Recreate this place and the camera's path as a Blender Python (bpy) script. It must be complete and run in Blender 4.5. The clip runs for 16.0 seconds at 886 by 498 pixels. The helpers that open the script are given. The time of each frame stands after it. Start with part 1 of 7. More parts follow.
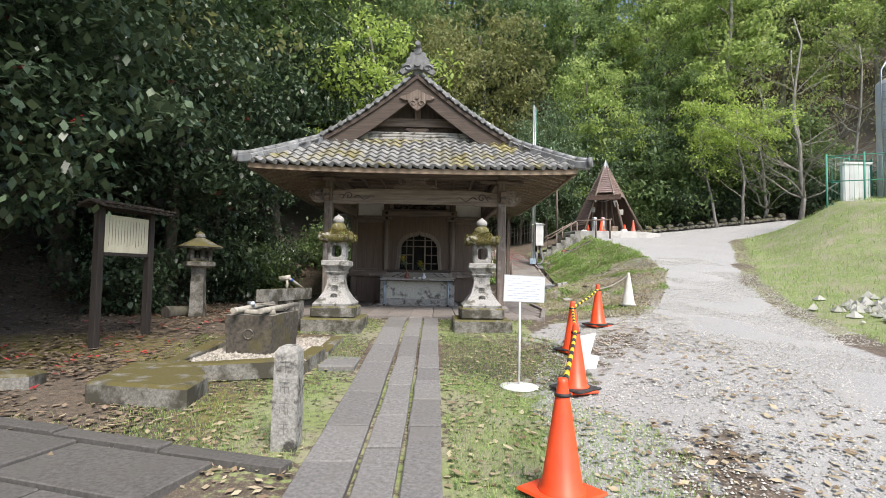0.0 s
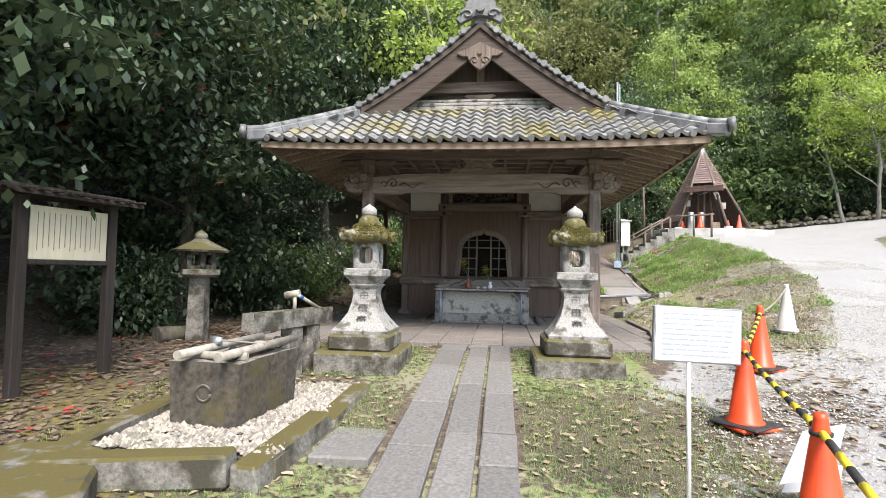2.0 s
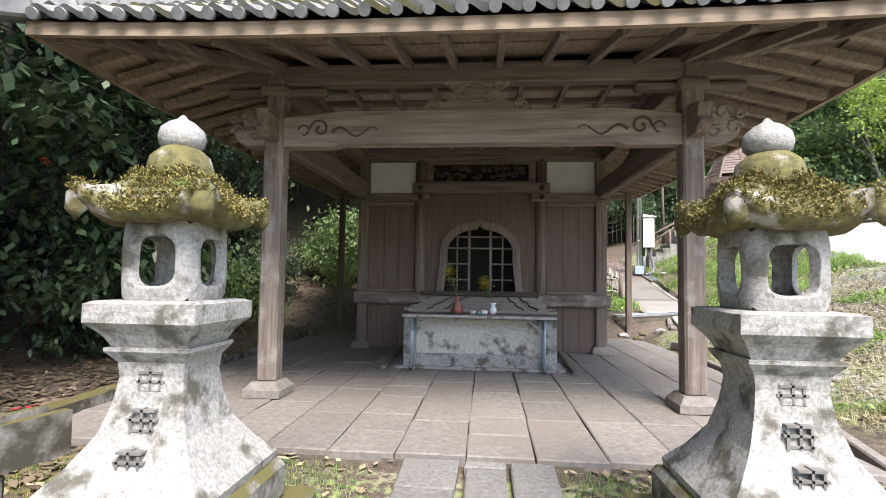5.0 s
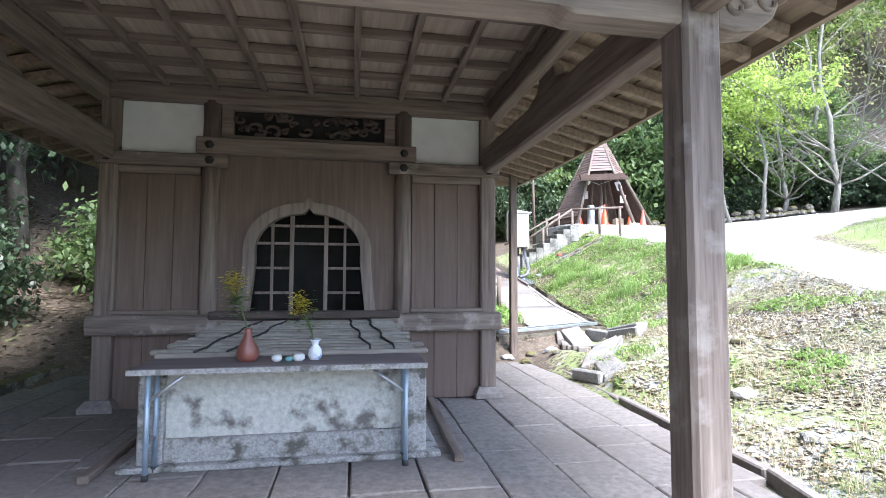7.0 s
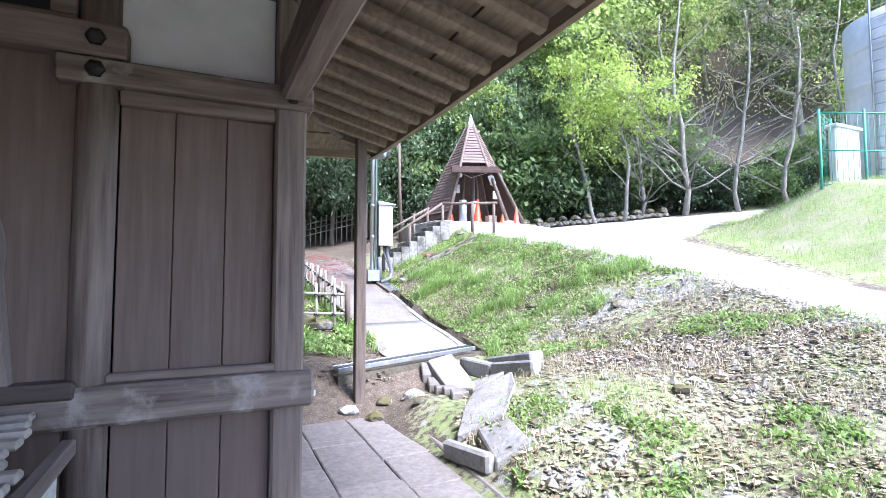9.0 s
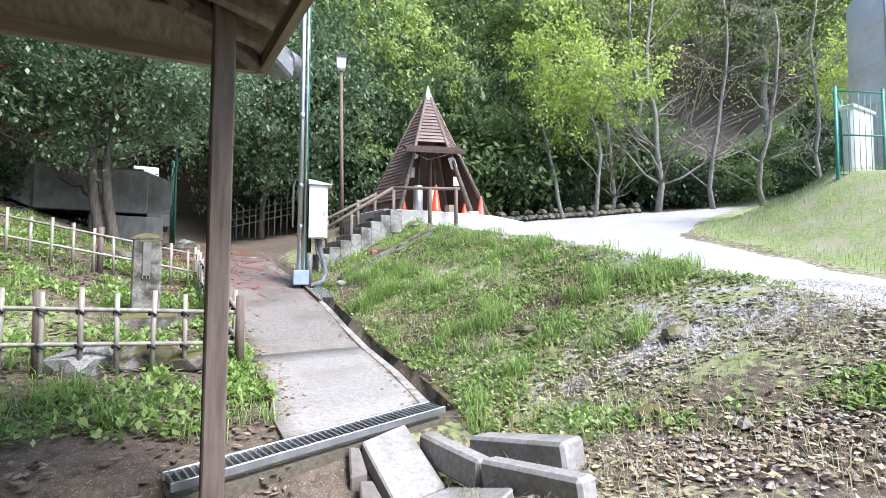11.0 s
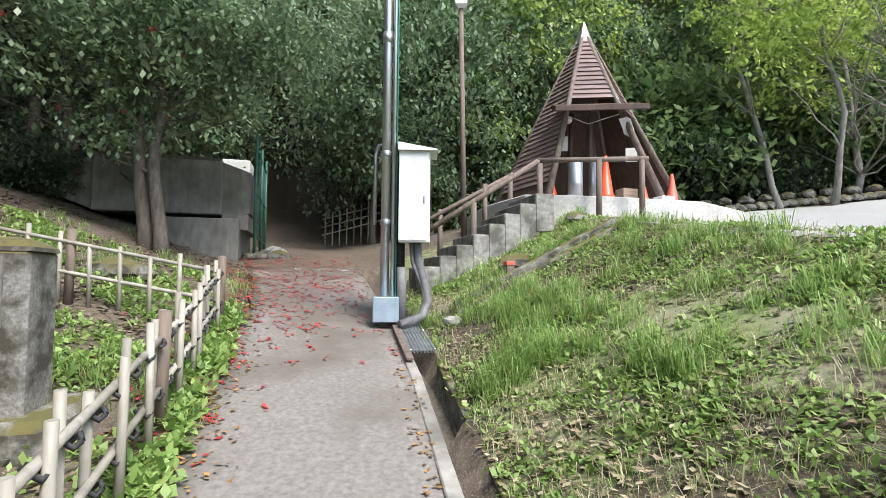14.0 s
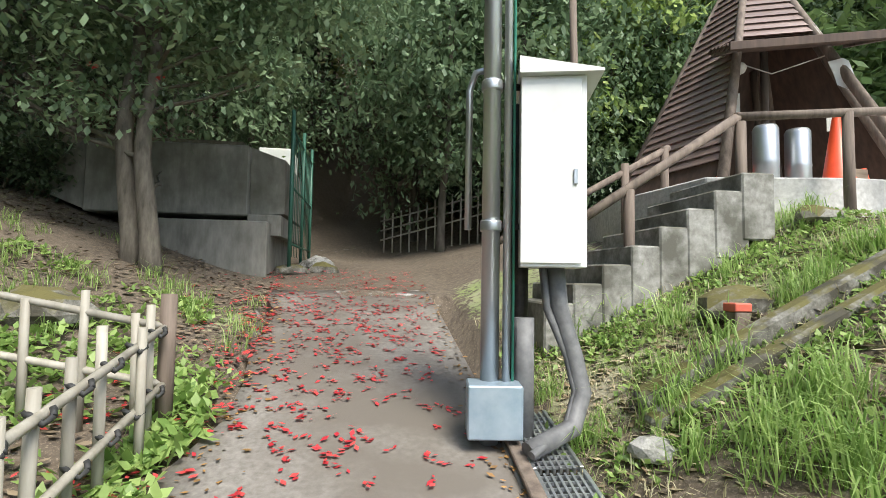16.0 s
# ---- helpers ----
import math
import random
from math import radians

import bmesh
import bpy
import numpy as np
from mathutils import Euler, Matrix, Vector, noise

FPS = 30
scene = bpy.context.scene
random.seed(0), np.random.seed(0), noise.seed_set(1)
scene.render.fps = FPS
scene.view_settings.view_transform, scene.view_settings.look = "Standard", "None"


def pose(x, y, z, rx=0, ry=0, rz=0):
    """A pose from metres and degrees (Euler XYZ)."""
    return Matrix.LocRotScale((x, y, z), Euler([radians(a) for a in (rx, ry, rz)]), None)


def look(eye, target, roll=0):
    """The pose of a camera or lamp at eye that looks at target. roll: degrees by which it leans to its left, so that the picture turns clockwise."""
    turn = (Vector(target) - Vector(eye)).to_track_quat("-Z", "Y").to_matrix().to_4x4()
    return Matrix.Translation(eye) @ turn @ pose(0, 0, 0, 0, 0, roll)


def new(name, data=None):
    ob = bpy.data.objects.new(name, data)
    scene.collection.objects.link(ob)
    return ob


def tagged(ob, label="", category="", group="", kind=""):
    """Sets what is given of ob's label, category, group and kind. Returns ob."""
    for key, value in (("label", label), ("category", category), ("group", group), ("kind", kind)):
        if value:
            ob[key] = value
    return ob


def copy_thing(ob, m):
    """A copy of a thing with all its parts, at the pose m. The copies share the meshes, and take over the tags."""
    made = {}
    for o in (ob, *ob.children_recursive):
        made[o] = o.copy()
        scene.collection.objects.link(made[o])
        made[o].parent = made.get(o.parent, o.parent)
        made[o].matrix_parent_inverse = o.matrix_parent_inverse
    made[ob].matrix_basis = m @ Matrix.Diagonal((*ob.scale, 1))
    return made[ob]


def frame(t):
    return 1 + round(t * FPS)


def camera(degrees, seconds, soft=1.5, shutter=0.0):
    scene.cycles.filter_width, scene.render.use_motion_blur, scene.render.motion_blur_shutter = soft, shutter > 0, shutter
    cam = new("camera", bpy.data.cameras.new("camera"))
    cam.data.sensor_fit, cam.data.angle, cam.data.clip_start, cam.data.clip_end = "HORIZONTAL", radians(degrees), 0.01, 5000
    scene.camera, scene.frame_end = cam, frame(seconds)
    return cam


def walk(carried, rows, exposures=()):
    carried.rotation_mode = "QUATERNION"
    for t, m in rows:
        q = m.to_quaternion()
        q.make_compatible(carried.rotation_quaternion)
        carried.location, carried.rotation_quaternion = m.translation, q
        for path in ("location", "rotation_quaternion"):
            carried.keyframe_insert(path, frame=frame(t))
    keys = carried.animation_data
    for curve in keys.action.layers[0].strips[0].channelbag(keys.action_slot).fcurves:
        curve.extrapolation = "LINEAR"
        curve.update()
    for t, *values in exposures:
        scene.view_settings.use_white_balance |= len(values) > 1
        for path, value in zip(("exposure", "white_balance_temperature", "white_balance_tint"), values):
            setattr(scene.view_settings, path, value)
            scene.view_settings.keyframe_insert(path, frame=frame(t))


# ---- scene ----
cam = camera(82.7, 16.0, soft=0.85)
METRES, EYE, TILT, LEAN, TURN = 22.0, 1.43, 0.0, 0.0, -0.9
ROWS = [
    (0.0, 0.0, 0.0, 0.0, -0.05, 2.69, -1.03),
    (0.5, 0.0006, 0.0305, 0.0034, 1.7, 2.54, -1.19),
    (1.0, -0.0018, 0.0598, 0.0047, 5.95, 2.59, -1.19),
    (1.5, -0.0027, 0.09, 0.0052, 6.87, 2.68, -1.15),
    (2.0, -0.0047, 0.1217, 0.0066, 7.42, 2.68, -1.08),
    (2.5, -0.0071, 0.1543, 0.0071, 7.45, 2.68, -1.03),
    (3.0, -0.0112, 0.1865, 0.0081, 7.51, 2.74, -1.05),
    (5.5, -0.0214, 0.3326, 0.0143, 4.3, 3.24, -0.67),
    (6.0, -0.0182, 0.3645, 0.0155, -0.08, 3.26, -0.46),
    (6.5, -0.016, 0.3959, 0.0168, -4.56, 3.32, -0.29),
    (7.0, -0.0071, 0.4263, 0.0179, -9.13, 3.41, -0.17),
    (7.5, 0.0025, 0.4546, 0.0206, -12.72, 3.31, 0.02),
    (8.0, 0.0133, 0.4816, 0.0225, -19.66, 3.37, 0.11),
    (8.5, 0.0256, 0.5083, 0.0235, -21.51, 3.28, 0.06),
    (9.0, 0.0383, 0.5347, 0.025, -23.77, 3.27, 0.07),
    (9.5, 0.0549, 0.5613, 0.0264, -24.63, 3.2, 0.1),
    (12.0, 0.1097, 0.7097, 0.0323, -31.45, 2.88, -0.52),
    (12.5, 0.1234, 0.7401, 0.0333, -29.7, 2.93, -0.54),
    (13.0, 0.1371, 0.771, 0.0357, -24.15, 2.97, -0.54),
    (13.5, 0.1488, 0.8011, 0.0389, -17.57, 3.06, -0.66),
    (14.0, 0.1592, 0.8286, 0.0437, -14.15, 3.19, -0.52),
    (14.5, 0.1609, 0.8598, 0.0476, -14.31, 3.26, -0.64),
    (15.0, 0.1643, 0.894, 0.0513, -14.08, 3.25, -0.8),
    (15.5, 0.1649, 0.9269, 0.0555, -10.31, 3.24, -0.87),
    (16.0, 0.1655, 0.9606, 0.058, -7.28, 3.3, -0.95),
]
EXPOSURES = [(0.0, 0.92, 6800, 11), (3.0, 1.42, 6700, 11), (5.5, 1.74, 6500, 12), (6.5, 2.22, 5950, 12), (8.0, 2.26, 5700, 16), (9.5, 1.96, 5500, 19), (11.5, 1.38, 6200, 12), (13.0, 1.2, 6400, 10), (14.5, 1.2, 6450, 8), (16.0, 1.16, 6700, 5)]
walk(cam, [(t, pose(0, 0, EYE, TILT, LEAN, TURN) @ pose(METRES * x, METRES * y, METRES * z, 90 + pitch, roll, yaw)) for t, x, y, z, yaw, pitch, roll in ROWS], EXPOSURES)

# ---- daylight: bright overcast spring sky ----
SUN_ELEVATION, SUN_TURN = radians(54), radians(155)
world = bpy.data.worlds.new("overcast_sky")
scene.world = world
world.use_nodes = True
wn, wl = world.node_tree.nodes, world.node_tree.links
sky = wn.new("ShaderNodeTexSky")
sky.sky_type = "NISHITA"
sky.sun_disc = False
sky.sun_elevation, sky.sun_rotation = SUN_ELEVATION, SUN_TURN
sky.air_density, sky.dust_density, sky.ozone_density = 1.0, 2.0, 2.0
wl.new(sky.outputs[0], wn["Background"].inputs[0])
wn["Background"].inputs[1].default_value = 0.15
sun_data = bpy.data.lights.new("sun", "SUN")
sun_data.energy, sun_data.angle, sun_data.color = 2.6, radians(25), (1.0, 0.96, 0.9)
sun = new("sun", sun_data)
sun.matrix_world = look((6, 2, 30), (6 - math.sin(SUN_TURN), 2 - math.cos(SUN_TURN), 30 - math.tan(SUN_ELEVATION)))


# ---- materials ----
def material(name, rough=0.8, metal=0.0):
    m = bpy.data.materials.new(name)
    m.use_nodes = True
    t = m.node_tree
    b = t.nodes["Principled BSDF"]
    b.inputs["Roughness"].default_value, b.inputs["Metallic"].default_value = rough, metal
    return m, t, b


def node(t, kind, **values):
    n = t.nodes.new(kind)
    for k, v in values.items():
        if k in n.inputs:
            n.inputs[k].default_value = v
    return n


def noise_of(t, scale, stretch=(1, 1, 1), detail=5, world_space=False, rough=0.6):
    co = t.nodes.new("ShaderNodeNewGeometry").outputs["Position"] if world_space else t.nodes.new("ShaderNodeTexCoord").outputs["Object"]
    mp = node(t, "ShaderNodeMapping", Scale=stretch)
    t.links.new(co, mp.inputs[0])
    n = node(t, "ShaderNodeTexNoise", Scale=scale, Detail=detail, Roughness=rough)
    t.links.new(mp.outputs[0], n.inputs["Vector"])
    return n.outputs[0]


def steps(t, value, lo, hi, a=(0, 0, 0), b=(1, 1, 1)):
    r = t.nodes.new("ShaderNodeValToRGB")
    r.color_ramp.elements[0].position, r.color_ramp.elements[1].position = lo, hi
    r.color_ramp.elements[0].color, r.color_ramp.elements[1].color = (*a, 1), (*b, 1)
    t.links.new(value, r.inputs[0])
    return r.outputs[0]


def blend(t, fac, a, b, mode="MIX"):
    m = t.nodes.new("ShaderNodeMix")
    m.data_type, m.blend_type = "RGBA", mode
    for slot, v in ((0, fac), (6, a), (7, b)):
        if isinstance(v, (int, float)):
            m.inputs[slot].default_value = v
        elif isinstance(v, tuple):
            m.inputs[slot].default_value = (*v, 1)
        else:
            t.links.new(v, m.inputs[slot])
    return m.outputs[2]


def relief(t, b, value, strength=0.4, distance=0.01):
    n = node(t, "ShaderNodeBump", Strength=strength, Distance=distance)
    t.links.new(value, n.inputs["Height"])
    t.links.new(n.outputs[0], b.inputs["Normal"])


def surface(name, dark, light, grain=12.0, stretch=(1, 1, 1), rough=0.85, bump=0.4, stain=None, stain_scale=1.5, stain_cut=(0.5, 0.65), metal=0.0, random_tint=0.0, world_space=False, top=None, top_cut=(0.3, 0.7)):
    """A surface of two tones at a fine grain, with blotches of a third tone, and where asked a growth or another tone
    on upward faces.
    """
    m, t, b = material(name, rough, metal)
    fine = noise_of(t, grain, stretch, 8, world_space)
    c = blend(t, steps(t, fine, 0.3, 0.7), dark, light)
    broad = noise_of(t, stain_scale, (1, 1, 1), 6, world_space)
    if stain:
        c = blend(t, steps(t, broad, *stain_cut), c, stain)
    else:
        c = blend(t, 0.5, c, steps(t, broad, 0.3, 0.7, (0.6, 0.6, 0.6), (1, 1, 1)), "MULTIPLY")
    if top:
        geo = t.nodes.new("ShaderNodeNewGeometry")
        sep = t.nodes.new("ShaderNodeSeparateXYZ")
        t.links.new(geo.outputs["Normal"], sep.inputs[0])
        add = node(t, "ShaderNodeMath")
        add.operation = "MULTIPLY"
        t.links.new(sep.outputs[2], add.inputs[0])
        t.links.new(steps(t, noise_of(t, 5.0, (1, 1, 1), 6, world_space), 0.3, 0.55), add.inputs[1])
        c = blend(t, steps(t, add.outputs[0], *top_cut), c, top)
    if random_tint:
        info = t.nodes.new("ShaderNodeObjectInfo")
        c = blend(t, 1.0, c, steps(t, info.outputs["Random"], 0, 1, (1 - random_tint,) * 3, (1, 1, 1)), "MULTIPLY")
    t.links.new(c, b.inputs["Base Color"])
    relief(t, b, fine, bump, 0.008)
    return m


def wood(name, dark, light, axis, bump=0.5, stain=(0.16, 0.13, 0.11)):
    stretch = [1.0, 1.0, 1.0]
    stretch[axis] = 0.06
    return surface(name, dark, light, 26.0, tuple(stretch), 0.85, bump, stain, 1.3, (0.5, 0.8))


OLD_D, OLD_L = (0.09, 0.066, 0.053), (0.24, 0.192, 0.16)
WOOD = [wood("weathered_wood_" + a, OLD_D, OLD_L, i) for i, a in enumerate("xyz")]
DARK = [wood("dark_wood_" + a, (0.045, 0.033, 0.027), (0.11, 0.085, 0.07), i, 0.4, (0.07, 0.053, 0.044)) for i, a in enumerate("xyz")]
PANEL = wood("panel_wood", (0.11, 0.079, 0.063), (0.165, 0.122, 0.1), 2, 0.2, (0.125, 0.092, 0.075))
BOARD = wood("eave_board_wood", (0.16, 0.12, 0.085), (0.34, 0.27, 0.2), 1, 0.4, (0.2, 0.15, 0.11))
FASCIA = wood("fascia_wood", (0.2, 0.15, 0.105), (0.38, 0.29, 0.21), 0, 0.4, (0.22, 0.16, 0.12))
BLACKWOOD = wood("black_stained_wood", (0.015, 0.012, 0.01), (0.05, 0.04, 0.033), 2, 0.5, (0.03, 0.024, 0.02))
PLASTER = surface("white_plaster", (0.66, 0.66, 0.64), (0.76, 0.76, 0.74), 4, (1, 1, 1), 0.9, 0.08)
TILE = surface("roof_tile", (0.13, 0.135, 0.14), (0.33, 0.34, 0.345), 9, (1, 1, 1), 0.5, 0.25, (0.2, 0.2, 0.19), 2.5, (0.5, 0.75), random_tint=0.35)
TILE_MOSS = surface("roof_tile_with_lichen", (0.14, 0.14, 0.14), (0.34, 0.34, 0.33), 9, (1, 1, 1), 0.6, 0.3, (0.26, 0.23, 0.09), 1.1, (0.5, 0.62), random_tint=0.35, world_space=True)
GRANITE = surface("granite", (0.2, 0.196, 0.185), (0.43, 0.42, 0.4), 60, (1, 1, 1), 0.85, 0.6, (0.1, 0.095, 0.078), 7, (0.5, 0.62))
GRANITE_OLD = surface("mossy_granite", (0.12, 0.114, 0.1), (0.31, 0.3, 0.27), 45, (1, 1, 1), 0.9, 0.6, (0.055, 0.05, 0.036), 4.5, (0.42, 0.58), top=(0.11, 0.098, 0.032), top_cut=(0.28, 0.62))
MOSSY = surface("thick_moss", (0.055, 0.052, 0.02), (0.17, 0.15, 0.055), 25, (1, 1, 1), 0.95, 1.0, (0.3, 0.285, 0.25), 6, (0.54, 0.62))
# upward faces of the basin turn a paler grey
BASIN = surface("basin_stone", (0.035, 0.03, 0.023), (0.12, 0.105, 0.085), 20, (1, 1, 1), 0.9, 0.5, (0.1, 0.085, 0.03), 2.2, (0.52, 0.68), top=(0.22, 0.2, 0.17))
SLAB = surface("paving_stone", (0.13, 0.125, 0.118), (0.26, 0.252, 0.242), 35, (1, 1, 1), 0.85, 0.35, (0.19, 0.18, 0.165), 2.4, (0.5, 0.75), random_tint=0.22)
SLAB_DARK = surface("dark_paving_stone", (0.075, 0.07, 0.064), (0.16, 0.152, 0.142), 35, (1, 1, 1), 0.85, 0.35, (0.12, 0.112, 0.1), 2.4, (0.5, 0.75), random_tint=0.25)
FLOORSTONE = surface("hall_paving_stone", (0.165, 0.147, 0.135), (0.285, 0.258, 0.238), 22, (1, 1, 1), 0.85, 0.35, (0.215, 0.185, 0.163), 1.1, (0.5, 0.75), random_tint=0.2)
JOINT = surface("joint_soil", (0.08, 0.07, 0.05), (0.17, 0.15, 0.11), 30, world_space=True)
CONCRETE = surface("worn_concrete", (0.14, 0.126, 0.112), (0.245, 0.226, 0.205), 28, (1, 1, 1), 0.9, 0.3, (0.13, 0.112, 0.095), 0.7, (0.46, 0.62), world_space=True)
STEPCONCRETE = surface("weathered_step_concrete", (0.17, 0.163, 0.148), (0.36, 0.35, 0.33), 16, (1, 1, 1), 0.9, 0.4, (0.1, 0.096, 0.08), 2.6, (0.46, 0.62), top=(0.1, 0.095, 0.075), top_cut=(0.25, 0.7))
CONCRETE_FOOT = surface("bleached_concrete", (0.2, 0.188, 0.172), (0.33, 0.315, 0.295), 28, (1, 1, 1), 0.9, 0.3, (0.2, 0.182, 0.16), 0.8, (0.5, 0.68), world_space=True)
PALECONCRETE = surface("pale_concrete", (0.36, 0.35, 0.33), (0.58, 0.57, 0.55), 20, (1, 1, 1), 0.9, 0.3, (0.28, 0.27, 0.25), 1.4, (0.5, 0.7), world_space=True)
TANKCONCRETE = surface("mossy_dark_concrete", (0.13, 0.125, 0.108), (0.25, 0.242, 0.215), 9, (1, 1, 0.3), 0.9, 0.3, (0.08, 0.08, 0.06), 0.8, (0.48, 0.72), world_space=True)
CONCRETE_OLD = surface("stained_concrete", (0.2, 0.188, 0.165), (0.36, 0.345, 0.31), 9, (1, 1, 0.3), 0.9, 0.3, (0.1, 0.095, 0.08), 0.9, (0.5, 0.75), world_space=True)
ORANGE = surface("orange_plastic", (0.8, 0.075, 0.02), (0.88, 0.1, 0.03), 6, (1, 1, 1), 0.4, 0.05)
REDDISH = surface("faded_red_plastic", (0.55, 0.1, 0.07), (0.66, 0.16, 0.1), 6, (1, 1, 1), 0.5, 0.05)
RUBBER = surface("black_rubber", (0.02, 0.02, 0.02), (0.05, 0.05, 0.05), 20, (1, 1, 1), 0.7, 0.2)
YELLOW = surface("yellow_plastic", (0.75, 0.55, 0.03), (0.85, 0.63, 0.05), 10, (1, 1, 1), 0.5, 0.05)
WHITE = surface("white_paint", (0.7, 0.7, 0.69), (0.8, 0.8, 0.79), 5, (1, 1, 1), 0.45, 0.05)
PAPER = surface("paper", (0.75, 0.76, 0.77), (0.82, 0.83, 0.84), 5, (1, 1, 1), 0.6, 0.02)
GREYCONE = surface("dull_white_plastic", (0.5, 0.49, 0.45), (0.66, 0.65, 0.6), 7, (1, 1, 1), 0.6, 0.1)
CEILING = wood("pale_ceiling_board", (0.25, 0.205, 0.165), (0.42, 0.36, 0.3), 1, 0.3, (0.28, 0.23, 0.19))
INK = surface("ink", (0.4, 0.45, 0.55), (0.46, 0.5, 0.6), 5, bump=0.0)
BLACKINK = surface("carved_letter", (0.14, 0.135, 0.125), (0.25, 0.24, 0.225), 9)
STEEL = surface("galvanised_steel", (0.42, 0.44, 0.46), (0.6, 0.62, 0.64), 6, (1, 1, 0.2), 0.38, 0.05, metal=0.85)
BLUESTEEL = surface("bluish_steel", (0.3, 0.4, 0.5), (0.45, 0.54, 0.62), 8, (1, 1, 1), 0.45, 0.1, metal=0.5)
IRON = surface("dark_iron", (0.02, 0.02, 0.02), (0.06, 0.05, 0.045), 20, (1, 1, 1), 0.6, 0.3, metal=0.6)
BAMBOO = surface("dried_bamboo", (0.24, 0.22, 0.18), (0.46, 0.43, 0.37), 14, (1, 1, 0.15), 0.6, 0.2, (0.3, 0.27, 0.22), 3, (0.52, 0.7), random_tint=0.3)
CREAM = surface("cream_wood_board", (0.66, 0.6, 0.42), (0.78, 0.73, 0.56), 20, (1, 1, 0.06), 0.8, 0.15)
SHINGLE = surface("brown_siding", (0.17, 0.11, 0.095), (0.34, 0.25, 0.225), 18, (0.1, 0.1, 1), 0.42, 0.2, random_tint=0.25)
LOG = surface("log_wood", (0.09, 0.066, 0.053), (0.23, 0.18, 0.145), 18, (1, 1, 0.1), 0.8, 0.4)
BROWN = surface("brown_interior_wood", (0.05, 0.028, 0.02), (0.11, 0.065, 0.045), 14, (1, 1, 0.1), 0.7, 0.3)
BARK = surface("bark", (0.05, 0.043, 0.035), (0.16, 0.14, 0.115), 14, (1, 1, 0.25), 0.95, 0.9, (0.1, 0.11, 0.07), 1.4, (0.5, 0.7))
PALEBARK = surface("pale_bark", (0.16, 0.15, 0.13), (0.38, 0.36, 0.32), 12, (1, 1, 0.3), 0.9, 0.6)
GREENPAINT = surface("green_paint", (0.04, 0.23, 0.16), (0.06, 0.3, 0.21), 8, (1, 1, 1), 0.5, 0.05)
TANKPAINT = surface("pale_tank_paint", (0.58, 0.6, 0.58), (0.7, 0.72, 0.7), 3, (1, 1, 0.4), 0.6, 0.05, (0.5, 0.52, 0.5), 0.8)
# near-black that stands in for the shade inside the hall
SHADE_BLACK = surface("interior_shade", (0.008, 0.008, 0.008), (0.02, 0.018, 0.016), 4, bump=0.0)
CERAMIC = surface("white_ceramic", (0.7, 0.72, 0.74), (0.8, 0.82, 0.84), 8, (1, 1, 1), 0.15, 0.0, (0.25, 0.35, 0.6), 22, (0.56, 0.62))
CLAY = surface("red_clay", (0.2, 0.07, 0.05), (0.3, 0.11, 0.08), 8, (1, 1, 1), 0.35, 0.05)
RUBBER_GREY = surface("grey_rubber", (0.1, 0.1, 0.105), (0.2, 0.2, 0.205), 14, (1, 1, 1), 0.6, 0.2)
TABLETOP = surface("worn_tabletop", (0.16, 0.13, 0.13), (0.26, 0.215, 0.21), 10, (0.1, 1, 1), 0.6, 0.2)


def leafage(name, dark, light, rough=0.5, back=0.25):
    m, t, b = material(name, rough)
    geo = t.nodes.new("ShaderNodeNewGeometry")
    c = steps(t, geo.outputs["Random Per Island"], 0.0, 1.0, dark, light)
    c = blend(t, 0.6, c, steps(t, noise_of(t, 0.9, world_space=True), 0.3, 0.7, (0.55, 0.6, 0.5), (1, 1, 1)), "MULTIPLY")
    t.links.new(c, b.inputs["Base Color"])
    tr = t.nodes.new("ShaderNodeBsdfTranslucent")
    t.links.new(c, tr.inputs[0])
    mx = t.nodes.new("ShaderNodeMixShader")
    mx.inputs[0].default_value = back
    t.links.new(b.outputs[0], mx.inputs[1])
    t.links.new(tr.outputs[0], mx.inputs[2])
    t.links.new(mx.outputs[0], t.nodes["Material Output"].inputs[0])
    return m


LEAF_DARK = leafage("evergreen_leaf", (0.028, 0.055, 0.03), (0.125, 0.18, 0.1), 0.36, 0.18)
LEAF_MID = leafage("forest_leaf", (0.11, 0.18, 0.075), (0.29, 0.39, 0.16), 0.5, 0.5)
LEAF_LIGHT = leafage("young_leaf", (0.34, 0.46, 0.1), (0.58, 0.7, 0.22), 0.5, 0.55)
LEAF_OLIVE = leafage("olive_leaf", (0.2, 0.225, 0.09), (0.42, 0.42, 0.19), 0.55, 0.5)
LEAF_GREY = leafage("grey_green_leaf", (0.11, 0.18, 0.1), (0.3, 0.4, 0.24), 0.45, 0.4)
LEAF_SPRING = leafage("spring_leaf", (0.24, 0.35, 0.1), (0.6, 0.7, 0.28), 0.5, 0.6)
GRASS = leafage("grass_blade", (0.2, 0.34, 0.08), (0.56, 0.7, 0.28), 0.5, 0.55)
GRASS_DRY = leafage("dry_blade", (0.4, 0.34, 0.2), (0.66, 0.6, 0.42), 0.7, 0.3)
LITTER_DARK = leafage("brown_litter", (0.1, 0.07, 0.05), (0.32, 0.24, 0.17), 0.8, 0.05)
PETAL = leafage("camellia_petal", (0.55, 0.03, 0.05), (0.78, 0.1, 0.1), 0.5, 0.2)
LEAF_FRESH = leafage("weed_leaf", (0.17, 0.29, 0.065), (0.44, 0.58, 0.2), 0.5, 0.45)
LITTER = leafage("fallen_leaf", (0.2, 0.13, 0.075), (0.56, 0.47, 0.33), 0.75, 0.05)
AUTUMN = leafage("autumn_leaf", (0.13, 0.075, 0.035), (0.48, 0.25, 0.08), 0.75, 0.05)
